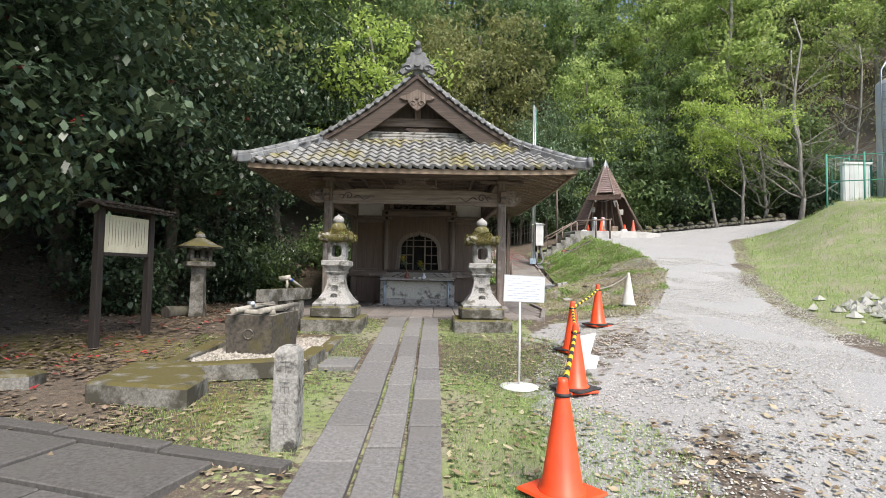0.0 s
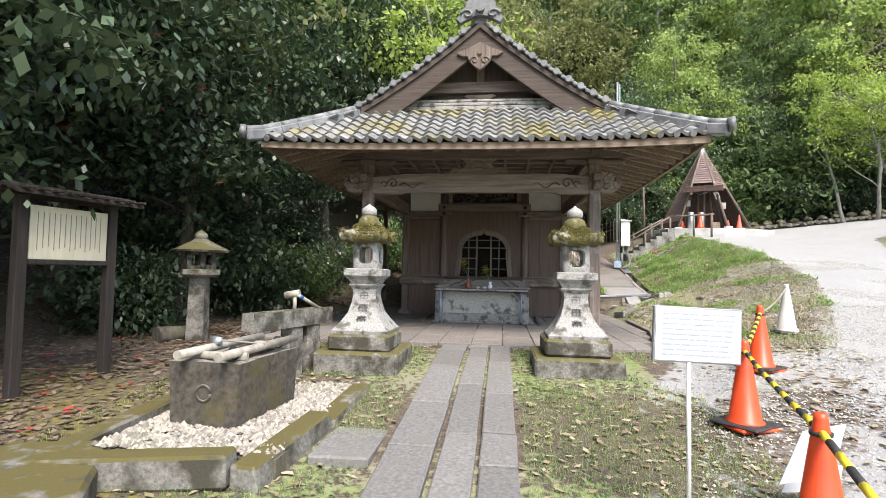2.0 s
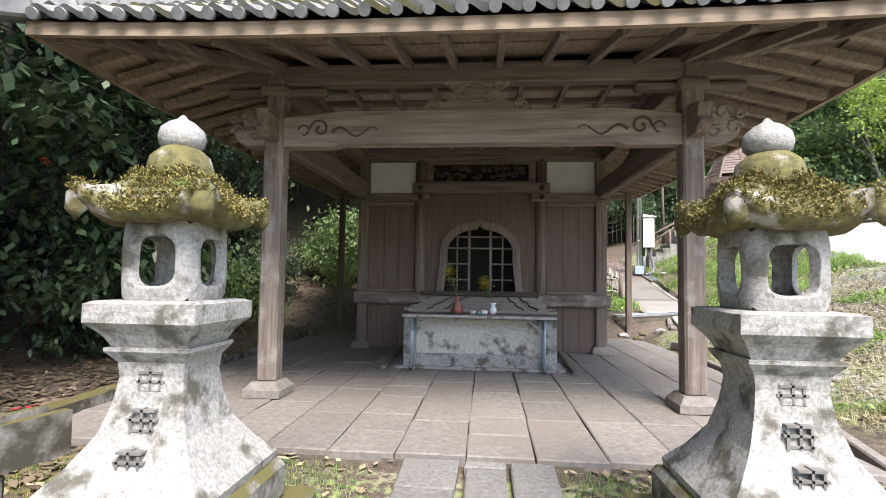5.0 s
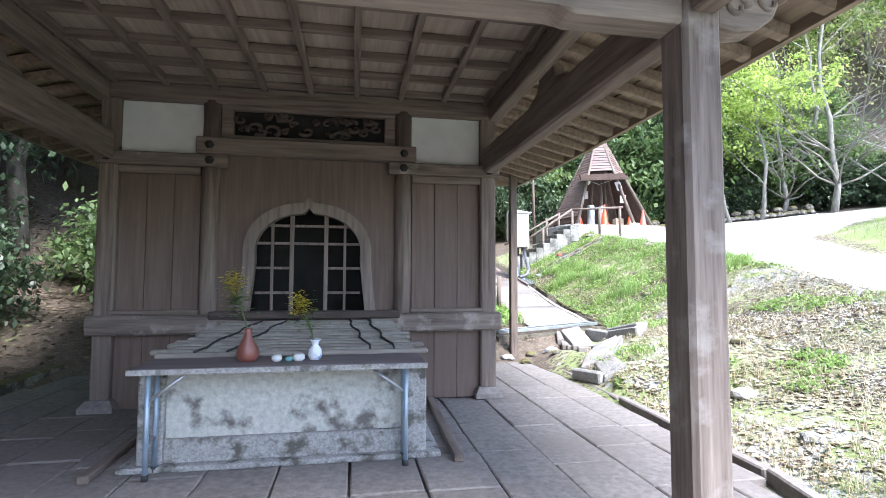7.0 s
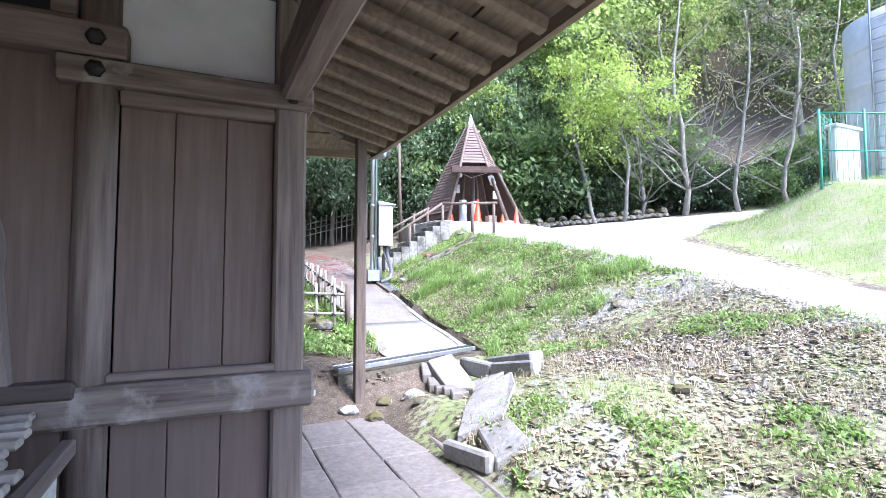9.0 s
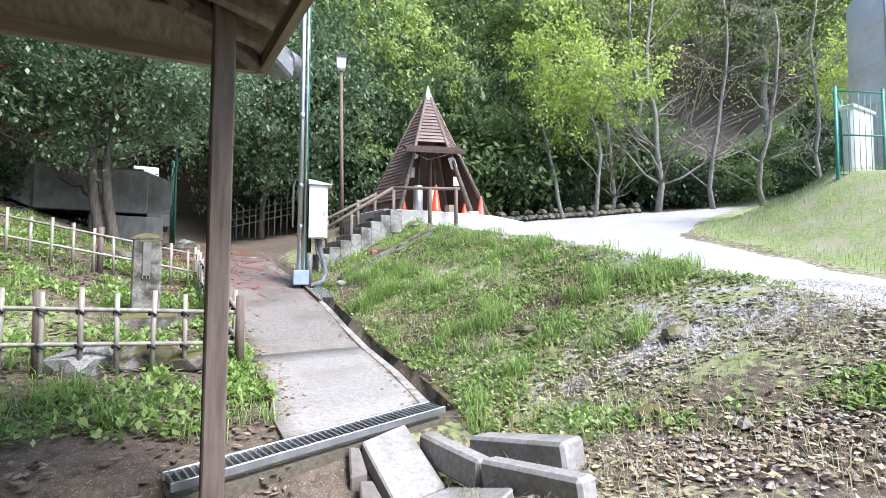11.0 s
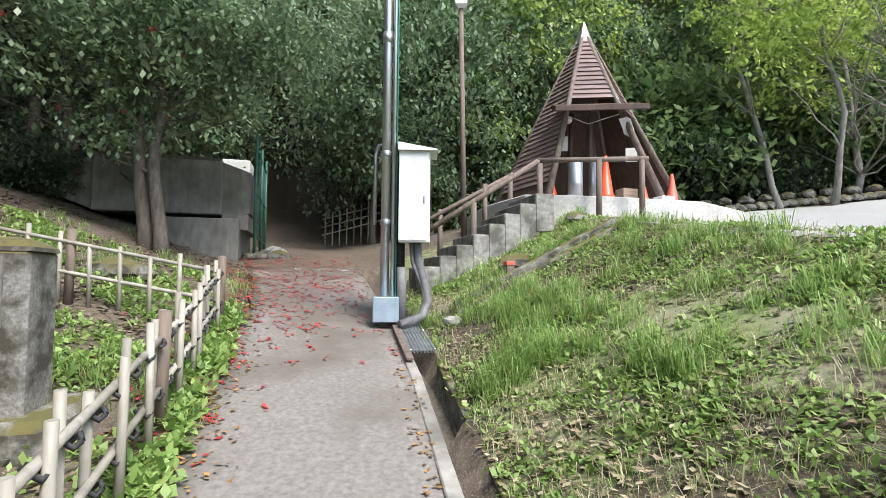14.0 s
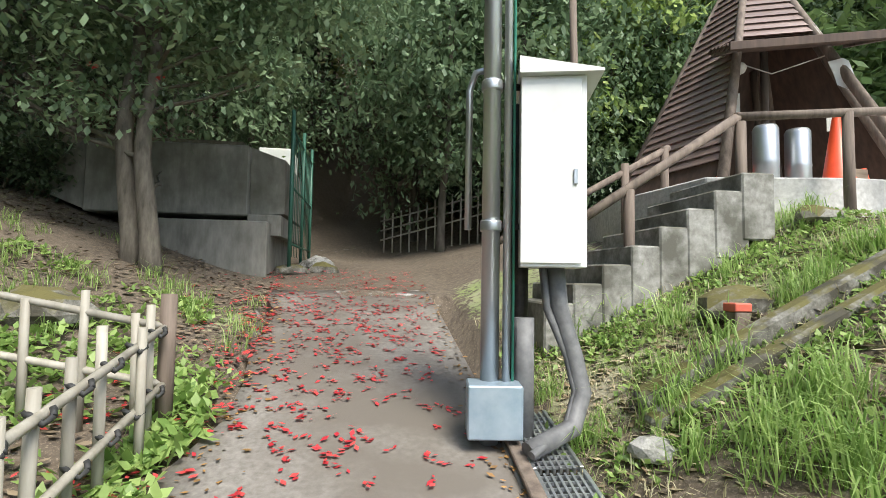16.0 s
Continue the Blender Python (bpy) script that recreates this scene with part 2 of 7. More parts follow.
PEBBLE = leafage("pebble", (0.3, 0.29, 0.27), (0.62, 0.6, 0.56), 0.85, 0.0)
CHIP = leafage("white_gravel", (0.2, 0.175, 0.15), (0.52, 0.475, 0.425), 0.85, 0.0)


def ground_material():
    m, t, b = material("ground_cover", 0.95)
    at = t.nodes.new("ShaderNodeAttribute")
    at.attribute_name = "cover"
    sep = t.nodes.new("ShaderNodeSeparateColor")
    t.links.new(at.outputs["Color"], sep.inputs[0])
    fine, mid, broad = noise_of(t, 70, world_space=True), noise_of(t, 14, world_space=True), noise_of(t, 1.6, world_space=True)
    gravel = blend(t, steps(t, fine, 0.35, 0.65), (0.18, 0.178, 0.174), (0.45, 0.446, 0.436))
    gravel = blend(t, steps(t, broad, 0.4, 0.7), gravel, (0.33, 0.326, 0.315))
    soil = blend(t, steps(t, mid, 0.3, 0.7), (0.055, 0.042, 0.03), (0.15, 0.118, 0.088))
    soil = blend(t, steps(t, fine, 0.55, 0.7), soil, (0.28, 0.225, 0.17))
    turf = blend(t, steps(t, mid, 0.3, 0.7), (0.12, 0.155, 0.055), (0.25, 0.3, 0.115))
    turf = blend(t, steps(t, broad, 0.42, 0.66), turf, (0.27, 0.25, 0.175))
    moss = blend(t, steps(t, mid, 0.3, 0.7), (0.1, 0.09, 0.03), (0.2, 0.165, 0.05))

    def mask(weight, ragged):
        a = node(t, "ShaderNodeMath")
        a.operation = "ADD"
        t.links.new(weight, a.inputs[0])
        t.links.new(ragged, a.inputs[1])
        return steps(t, a.outputs[0], 0.88, 1.12)

    c = blend(t, mask(sep.outputs[2], mid), soil, moss)
    c = blend(t, mask(sep.outputs[1], mid), c, turf)
    c = blend(t, mask(sep.outputs[0], noise_of(t, 5, world_space=True)), c, gravel)
    t.links.new(c, b.inputs["Base Color"])
    relief(t, b, fine, 0.5, 0.02)
    return m


GROUND = ground_material()

# ---- building helpers ----
ORIGIN = {}


def thing(name, at, label, category, group="", kind=""):
    ob = new(name)
    ob.empty_display_size = 0.2
    ob.location = at
    ORIGIN[ob] = Vector(at)
    return tagged(ob, label, category, group, kind)


def mesh_of(name, bm, mat):
    bmesh.ops.recalc_face_normals(bm, faces=bm.faces)
    me = bpy.data.meshes.new(name)
    bm.to_mesh(me)
    bm.free()
    me.materials.append(mat)
    return me


def part(name, bm, mat, parent, label=""):
    """bm is in the world's metres; the part hangs under parent."""
    at = ORIGIN[parent]
    bmesh.ops.translate(bm, verts=bm.verts, vec=-at)
    ob = new(name, mesh_of(name, bm, mat))
    ob.parent = parent
    ORIGIN[ob] = at
    return tagged(ob, label)


def solo(name, bm, mat, label, category, kind="", group="", at=None):
    at = Vector(at if at else (0, 0, 0))
    bmesh.ops.translate(bm, verts=bm.verts, vec=-at)
    ob = new(name, mesh_of(name, bm, mat))
    ob.location = at
    ORIGIN[ob] = at
    return tagged(ob, label, category, group, kind)


def box(x0, x1, y0, y1, z0, z1, bevel=0.006, bm=None, turn=0.0):
    one = bmesh.new()
    bmesh.ops.create_cube(one, size=1)
    bmesh.ops.scale(one, verts=one.verts, vec=(x1 - x0, y1 - y0, z1 - z0))
    if bevel:
        bmesh.ops.bevel(one, geom=one.edges[:], offset=bevel, segments=1, affect="EDGES", clamp_overlap=True)
    if turn:
        bmesh.ops.rotate(one, verts=one.verts, cent=(0, 0, 0), matrix=Matrix.Rotation(turn, 3, "Z"))
    bmesh.ops.translate(one, verts=one.verts, vec=((x0 + x1) / 2, (y0 + y1) / 2, (z0 + z1) / 2))
    return join(bm, one)


def join(bm, one):
    if bm is None:
        return one
    me = bpy.data.meshes.new("scratch")
    one.to_mesh(me)
    one.free()
    bm.from_mesh(me)
    bpy.data.meshes.remove(me)
    return bm


def beam(p0, p1, w, h, bevel=0.006, bm=None):
    """A squared timber from p0 to p1, w wide and h high, upright where it can be."""
    p0, p1 = Vector(p0), Vector(p1)
    one = bmesh.new()
    bmesh.ops.create_cube(one, size=1)
    bmesh.ops.scale(one, verts=one.verts, vec=(w, (p1 - p0).length, h))
    if bevel:
        bmesh.ops.bevel(one, geom=one.edges[:], offset=bevel, segments=1, affect="EDGES", clamp_overlap=True)
    q = (p1 - p0).to_track_quat("Y", "Z").to_matrix().to_4x4()
    bmesh.ops.transform(one, verts=one.verts, matrix=Matrix.Translation((p0 + p1) / 2) @ q)
    return join(bm, one)


def rod(p0, p1, r0, r1=None, n=12, bm=None):
    p0, p1 = Vector(p0), Vector(p1)
    one = bmesh.new()
    bmesh.ops.create_cone(one, cap_ends=True, segments=n, radius1=r0, radius2=r0 if r1 is None else r1, depth=(p1 - p0).length)
    q = (p1 - p0).to_track_quat("Z", "Y").to_matrix().to_4x4()
    bmesh.ops.transform(one, verts=one.verts, matrix=Matrix.Translation((p0 + p1) / 2) @ q)
    for f in one.faces:
        f.smooth = len(f.verts) == 4
    return join(bm, one)


def tube(points, radius, n=8, bm=None):
    """A round bar along points; radius may be a number or one for each point."""
    one = bmesh.new()
    pts = [Vector(p) for p in points]
    radii = radius if isinstance(radius, (list, tuple)) else [radius] * len(pts)
    rings = []
    side = None
    for i, p in enumerate(pts):
        d = (pts[min(i + 1, len(pts) - 1)] - pts[max(i - 1, 0)]).normalized()
        if side is None:
            side = d.orthogonal().normalized()
        side = (side - d * side.dot(d)).normalized()
        up = d.cross(side)
        rings.append([one.verts.new(p + radii[i] * (math.cos(a) * side + math.sin(a) * up)) for a in (2 * math.pi * k / n for k in range(n))])
    for a, b in zip(rings, rings[1:]):
        for k in range(n):
            one.faces.new((a[k], a[(k + 1) % n], b[(k + 1) % n], b[k])).smooth = True
    one.faces.new(rings[0][::-1])
    one.faces.new(rings[-1])
    return join(bm, one)


def lathe(profile, at=(0, 0, 0), n=20, turn=0.0, smooth=True, bm=None):
    """profile: (radius, height) from the bottom up; n sides."""
    one = bmesh.new()
    rings = []
    for r, z in profile:
        rings.append([one.verts.new((at[0] + r * math.cos(turn + 2 * math.pi * k / n), at[1] + r * math.sin(turn + 2 * math.pi * k / n), at[2] + z)) for k in range(n)])
    for a, b in zip(rings, rings[1:]):
        for k in range(n):
            one.faces.new((a[k], a[(k + 1) % n], b[(k + 1) % n], b[k])).smooth = smooth
    one.faces.new(rings[0][::-1])
    one.faces.new(rings[-1])
    return join(bm, one)


def plate(outline, plane, at, thick, bm=None, bevel=0.0):
    """An outline of (u, v) pulled to a thickness. plane 'xz' stands across y, 'yz' across x, 'xy' lies."""
    one = bmesh.new()
    put = {"xz": lambda u, v, w: (u, at + w, v), "yz": lambda u, v, w: (at + w, u, v), "xy": lambda u, v, w: (u, v, at + w)}[plane]
    lo = [one.verts.new(put(u, v, 0)) for u, v in outline]
    hi = [one.verts.new(put(u, v, thick)) for u, v in outline]
    k = len(outline)
    one.faces.new(lo)
    one.faces.new(hi[::-1])
    for i in range(k):
        one.faces.new((lo[i], hi[i], hi[(i + 1) % k], lo[(i + 1) % k]))
    if bevel:
        bmesh.ops.bevel(one, geom=one.edges[:], offset=bevel, segments=1, affect="EDGES", clamp_overlap=True)
    return join(bm, one)


def roughen(bm, amount, scale=3.0, seed=0.0):
    for v in bm.verts:
        v.co += amount * noise.noise_vector(v.co * scale + Vector((seed, seed, seed)))
    return bm


def rock(at, size, seed, flat=0.6):
    bm = bmesh.new()
    bmesh.ops.create_icosphere(bm, subdivisions=2, radius=1)
    for v in bm.verts:
        k = 1 + 0.35 * noise.noise(v.co * 1.3 + Vector((seed, 2 * seed, 0)))
        v.co = Vector((v.co.x * size[0] * k, v.co.y * size[1] * k, max(-0.3, v.co.z) * size[2] * k))
    bmesh.ops.translate(bm, verts=bm.verts, vec=at)
    return bm


# ---- the lie of the land ----
def way_z(y):
    return np.interp(y, [-6, 3, 6, 8.5, 10, 16.9, 17.65, 20.4, 23, 28, 34, 45], [0.0, 0.06, 0.22, 0.44, 0.5, 0.56, 0.98, 1.24, 1.7, 2.6, 3.25, 6.0])


def road_z(y):
    return np.interp(y, [-6, 3, 6, 8.6, 10.6, 11.8, 14.3, 17.5, 20, 22.4, 26.7, 30, 40], [0, 0.1, 0.36, 0.62, 0.85, 1.08, 1.56, 2.17, 2.6, 2.93, 3.55, 3.75, 4.2])


def way_left(y):
    return np.interp(y, [16, 17.2, 20.4, 24.5, 27.7, 34], [2.6, 3.0, 3.15, 3.15, 2.75, 2.6])


def way_right(y):
    return np.interp(y, [16, 17.3, 18.2, 22, 24.5, 28, 34], [3.7, 4.0, 4.25, 4.62, 4.72, 4.7, 4.2])


def bank_foot(y):
    return np.interp(y, [0, 9, 10, 12.4, 15.5, 17.2], [1.5, 2.1, 2.2, 2.8, 2.95, 3.9]) * (y < 17.2) + (way_right(y) + 0.36) * (y >= 17.2)


def road_left(y):
    return np.interp(y, [3, 6, 9, 12, 14.3, 18, 22, 25, 30, 36], [2.4, 2.8, 3.7, 5.4, 6.5, 7.2, 7.5, 7.6, 8.2, 8.6])


def road_right(y):
    return np.interp(y, [-6, 3, 7, 8.8, 13, 21.5, 24, 27], [5.5, 5.6, 6.2, 6.8, 8.3, 13.0, 18, 26])


def soft_ramp(d, r=1.0):
    return np.where(d <= 0, 0, np.where(d < r, d * d / (2 * r), d - r / 2))


def land(x, y):
    x, y = np.asarray(x, float), np.asarray(y, float)
    f = np.clip((x - bank_foot(y)) / np.maximum(road_left(y) - bank_foot(y), 0.3), 0, 1)
    z = way_z(y) * (1 - f) + road_z(y) * f
    z = z + 0.12 * soft_ramp(x - 10, 2)
    z = z + np.minimum(np.interp(y, [8, 14, 19.5, 21, 23.5], [0.18, 0.17, 0.46, 0.24, 0.03]) * soft_ramp(x - road_right(y), 1.5) * (y < 27), 1.45)
    z = z + np.interp(y, [16, 22, 26], [0.0, 0.1, 0.36]) * soft_ramp(way_left(y) - 0.3 - x, 0.6) * (y > 16) * (x > -4)
    z = z + np.interp(y, [16, 22, 26], [0.0, 0.1, 0.36]) * 6.5 * (y > 16) * (x <= -4)
    left = np.interp(y, [-12, 0, 8, 12, 18, 26, 34], [-10, -9, -6.6, -5.6, -4.9, -3.0, -1.5])
    z = z + np.minimum(0.55 * soft_ramp(left - x, 1.5), 16)
    back = np.interp(x, [-14, 0, 3, 5, 9, 18, 30, 60], [30, 36, 40, 37, 32.5, 30, 25, 10])
    z = z + np.minimum(0.85 * soft_ramp(y - back, 2), 30)
    z = z - 0.34 * ((x > way_left(y) + 0.08) & (x < way_right(y) + 0.22) & (y > 17.85) & (y < 27.2))
    z = z + 0.2 * np.clip((x - 2.7) / 0.3, 0, 1) * np.clip((y - 14) / 0.6, 0, 1) * np.clip((17.2 - y) / 0.5, 0, 1) * np.clip((5 - x) / 1.2, 0, 1)
    z = np.where((x > 6.9) & (x < 11.8) & (y > 25.3) & (y < 29.2), np.minimum(z, 3.5), z)
    z = np.where((x > -3.5) & (x < np.interp(y, [10, 12.4, 16.5], [1.85, 2.4, 2.55])) & (y > 10.2) & (y < 16.8), 0.32, z)
    return z


def make_ground():
    dense_x, dense_y = np.arange(-9, 17.01, 0.2), np.arange(-3, 34.01, 0.2)
    far = np.array([1, 2, 4, 6, 9, 13, 18, 25, 35, 60, 120, 300, 800, 2500.0])
    xs = np.concatenate([dense_x[0] - far[::-1], dense_x, dense_x[-1] + far])
    ys = np.concatenate([dense_y[0] - far[::-1], dense_y, dense_y[-1] + far])
    X, Y = np.meshgrid(xs, ys)
    Z = land(X, Y)
    for j in range(len(ys)):
        for i in range(len(xs)):
            if abs(X[j, i]) < 60 and abs(Y[j, i]) < 60:
                Z[j, i] += 0.05 * noise.noise((X[j, i] * 0.9, Y[j, i] * 0.9, 0)) * (0.4 + min(1.0, abs(Z[j, i]) / 2))
    nx, ny = len(xs), len(ys)
    faces = [(j * nx + i, j * nx + i + 1, (j + 1) * nx + i + 1, (j + 1) * nx + i) for j in range(ny - 1) for i in range(nx - 1)]
    me = bpy.data.meshes.new("ground")
    me.from_pydata(np.stack([X, Y, Z], -1).reshape(-1, 3).tolist(), [], faces)
    me.polygons.foreach_set("use_smooth", [True] * len(faces))
    # what grows or lies where: gravel, turf, moss
    wob = np.array([[noise.noise((x * 0.5, y * 0.5, 3)) for x in xs] for y in ys])
    rl, rr = road_left(Y) + 0.5 * wob, road_right(Y) + 0.4 * wob
    gravel = np.clip((X - rl + 0.2) / 0.5, 0, 1) * np.clip((rr - X) / 0.6, 0, 1)
    yard = np.clip((X - np.interp(Y, [0, 5, 8, 10], [0.2, 0.5, 1.0, 1.9]) - 0.5 * wob) / 0.5, 0, 1) * (Y < 9.6) * (X < 5)
    gravel = np.clip(np.maximum(gravel, yard * (0.5 + 0.45 * wob)), 0, 1)
    stony = (X > bank_foot(Y) - np.interp(Y, [13.5, 15], [0.2, 0.7])) & (X < rl) & (Y > 11) & (Y < 17.8)
    gravel = np.where(stony, 0.3 + 0.34 * wob, gravel) * (Y < 31) * (Y < np.interp(X, [0, 9, 18, 30, 60], [36, 31.5, 28.8, 24, 9]))
    track = (X > way_left(Y) - 0.1) & (X < way_right(Y) + 0.1) & (Y > 24.8) & (Y < 36)
    gravel = np.where(track, 0.18 + 0.3 * wob, gravel)
    turf = np.clip((X - bank_foot(Y) + 0.4) / 0.6, 0, 1) * (0.42 + 0.4 * wob) * (Y > 8) * (Y < 28)
    turf = np.maximum(turf, np.clip((X - rr) / 0.6, 0, 1) * 0.9)
    turf = np.maximum(turf, np.clip((X + 2.6) / 1.2, 0, 1) * (X < 1.6) * (Y < 10) * (0.48 + 0.5 * wob))
    turf = np.where((X < 3) & (Y > 17), 0.2 + 0.5 * wob, turf)
    turf = np.where(stony, 0.5 + 0.4 * wob, np.where(track, 0.05, turf))
    turf = np.where((Y > 30) | (X < -5), 0.15 + 0.3 * wob, turf)
    moss = np.where((X < -1.0) & (Y < 10) & (X > -7), 0.34 + 0.8 * wob, 0.15)
    col = me.color_attributes.new("cover", "FLOAT_COLOR", "POINT")
    col.data.foreach_set("color", np.stack([gravel, turf, moss, np.ones_like(moss)], -1).reshape(-1).clip(0, 1).tolist())
    me.materials.append(GROUND)
    return tagged(new("ground", me), "uneven earth with gravel, turf and leaf litter", "ground", kind="structure")


make_ground()


def floor_at(x, y):
    return float(land(x, y))


def blades(name, g, p, leaf, mat, droop):
    n = len(p)
    yaw, pit = g.uniform(0, 2 * math.pi, n), g.normal(-droop, 0.5 if droop else 0.16, n)
    ax = np.stack([np.cos(yaw) * np.cos(pit), np.sin(yaw) * np.cos(pit), np.sin(pit)], -1)
    sd = np.stack([-np.sin(yaw), np.cos(yaw), g.normal(0, 0.45 if droop else 0.15, n)], -1)
    ln = leaf * g.uniform(0.6, 1.4, n)[:, None]
    w = ln * 0.26
    v = np.stack([p, p + ax * ln * 0.5 + sd * w, p + ax * ln, p + ax * ln * 0.5 - sd * w], 1).reshape(-1, 3)
    me = bpy.data.meshes.new(name)
    me.from_pydata(v.tolist(), [], [(4 * i, 4 * i + 1, 4 * i + 2, 4 * i + 3) for i in range(n)])
    me.materials.append(mat)
    return me


# ---- the worship hall ----
CX, FRONT, FLOOR = -0.465, 14.68, 0.57
EAVE_HALF, EAVE_Y0, EAVE_Y1 = 3.3, 10.0, 17.8
RIDGE_Y0, GABLE_Y = 11.15, 11.6

hall = thing("worship_hall", (CX, 14.5, FLOOR), "weathered wooden worship hall with a grey tiled hip-and-gable roof", "shrine hall")


def roof_z(d, u, lift=0.06):
    """Height of the tiled slope d metres in from the eave; u from -1 to 1 along the eave."""
    return 3.5 + 0.71 * d - 0.1 * math.sin(math.pi * min(d, 3.3) / 3.3) + lift * abs(u) ** 3 * max(0.0, 1 - d / 1.6)


FRAMEWOOD = wood("frame_wood", (0.12, 0.094, 0.078), (0.27, 0.222, 0.188), 2)
POSTWOOD = surface("lichened_post_wood", (0.1, 0.076, 0.062), (0.27, 0.225, 0.195), 26, (1, 1, 0.06), 0.9, 0.6, (0.31, 0.285, 0.26), 4.5, (0.52, 0.7))
WORN = surface("worn_rail_wood", (0.075, 0.056, 0.046), (0.24, 0.195, 0.165), 24, (0.08, 1, 1), 0.88, 0.6, (0.33, 0.29, 0.26), 4.0, (0.56, 0.68))
BEAMWOOD = surface("bleached_beam_wood", (0.13, 0.104, 0.086), (0.33, 0.28, 0.24), 20, (0.07, 1, 1), 0.88, 0.6, (0.2, 0.165, 0.14), 2.2, (0.5, 0.72))

# posts of the open porch, on bevelled base stones
for side in (-1, 1):
    px = CX + side * 1.96
    bm = box(px - 0.095, px + 0.095, 11.4 - 0.095, 11.4 + 0.095, FLOOR + 0.13, 3.62, 0.022)
    part("porch_post", bm, POSTWOOD, hall, "squared grey weathered post")
    bm = lathe([(0.25, 0.0), (0.25, 0.07), (0.17, 0.14)], (px, 11.4, FLOOR), 4, math.pi / 4, False)
    part("base_stone", bm, FLOORSTONE, hall, "sloped granite base stone")
    # carved nosing that passes through the post
    out = [(0, 2.97), (0.1, 2.95), (0.22, 2.97), (0.3, 3.03), (0.34, 3.12), (0.3, 3.17), (0.25, 3.13), (0.2, 3.15), (0.24, 3.22), (0.22, 3.3), (0.12, 3.27), (0.06, 3.33), (0, 3.33)]
    bm = plate([(px + side * (0.09 + u), v) for u, v in out][::side], "xz", 11.4 - 0.07, 0.14, bevel=0.012)
    bm = tube([(px + side * (0.2 + 0.055 * math.cos(a)), 11.4 - 0.075, 3.19 + 0.055 * math.sin(a)) for a in np.linspace(0, 5.5, 12)], 0.011, 6, bm)
    nosing = part("carved_nosing", bm, BEAMWOOD, hall, "carved scrolled beam end")
    for u0, v0, r0 in ((0.27, 3.1, 0.07), (0.17, 3.24, 0.065), (0.1, 3.06, 0.06), (0.32, 3.22, 0.05)):
        for face in (11.325, 11.475):
            bm = tube([(px + side * (0.09 + u0 + (r0 * (1 - 0.06 * k)) * math.cos(0.6 * k)), face, v0 + (r0 * (1 - 0.06 * k)) * math.sin(0.6 * k)) for k in range(12)], [0.02 - 0.001 * k for k in range(12)], 6)
            part("carved_scroll", bm, BEAMWOOD, nosing)
    out = [(0, 3.0), (0.18, 3.0), (0.28, 3.08), (0.22, 3.14), (0.27, 3.25), (0.12, 3.28), (0, 3.3)]
    bm = plate([(11.4 - 0.09 - u, v) for u, v in out], "yz", px - 0.06, 0.12, bevel=0.01)
    part("carved_nosing", bm, WOOD[1], hall)
    bm = box(px - 0.14, px + 0.14, 11.4 - 0.14, 11.4 + 0.14, 3.45, 3.56, 0.03)
    part("bearing_block", bm, WOOD[0], hall)
    bm = beam((px - 0.5, 11.4, 3.505), (px + 0.5, 11.4, 3.505), 0.11, 0.08, 0.02)
    part("bracket_arm", bm, WOOD[0], hall)
    # tie beam to the hall
    bm = beam((px - side * 0.0, 11.49, 3.1), (CX + side * 1.885, FRONT - 0.07, 3.1), 0.14, 0.27, 0.02)
    part("tie_beam", bm, WOOD[1], hall)
    bm = beam((px, 11.3, 3.65), (px, 16.9, 3.65), 0.14, 0.19, 0.012)
    part("side_plate", bm, WOOD[1], hall)
    out = [(0.0, 3.235), (0.9, 3.235), (0.84, 3.3), (0.62, 3.33), (0.58, 3.45), (0.3, 3.45), (0.26, 3.33), (0.06, 3.3)]
    bm = plate([(12.6 + u, v) for u, v in out], "yz", px - 0.045, 0.09, bevel=0.012)
    part("frog_leg_strut", bm, WOOD[1], hall)

# rainbow beam with carved scrolls, and the carved strut on it
out = [(-1.87, 2.95), (-1.35, 2.95), (-1.28, 2.99), (1.28, 2.99), (1.35, 2.95), (1.87, 2.95), (1.87, 3.24), (1.3, 3.29), (-1.3, 3.29), (-1.87, 3.24)]
bm = plate([(CX + u, v) for u, v in out], "xz", 11.31, 0.17, bevel=0.014)
rainbow = part("rainbow_beam", bm, BEAMWOOD, hall, "thick curved beam with carved scrolls")
for side in (-1, 1):
    for face in (11.305, 11.485):
        bm = tube([(CX + side * (1.5 + (0.1 - 0.006 * k) * math.cos(0.55 * k)), face, 3.12 + (0.1 - 0.006 * k) * math.sin(0.55 * k)) for k in range(15)], 0.012, 6)
        bm = tube([(CX + side * (1.38 - 0.045 * k), face, 3.09 + 0.045 * math.sin(0.9 * k)) for k in range(11)], [0.014 - 0.0009 * k for k in range(11)], 6, bm)
        bm = tube([(CX + side * (1.66 + 0.05 * math.cos(0.6 * k)), face, 3.11 + 0.05 * math.sin(0.6 * k)) for k in range(9)], 0.009, 6, bm)
        part("carved_scroll", bm, DARK[0], rainbow)
frog = [(-0.5, 3.29), (-0.52, 3.34), (-0.42, 3.4), (-0.3, 3.37), (-0.22, 3.42), (-0.2, 3.5), (-0.3, 3.55), (-0.36, 3.6), (-0.28, 3.66), (-0.14, 3.62), (0.14, 3.62), (0.28, 3.66), (0.36, 3.6), (0.3, 3.55), (0.2, 3.5), (0.22, 3.42), (0.3, 3.37), (0.42, 3.4), (0.52, 3.34), (0.5, 3.29)]
bm = plate([(CX + u, v) for u, v in frog], "xz", 11.35, 0.09, bevel=0.012)
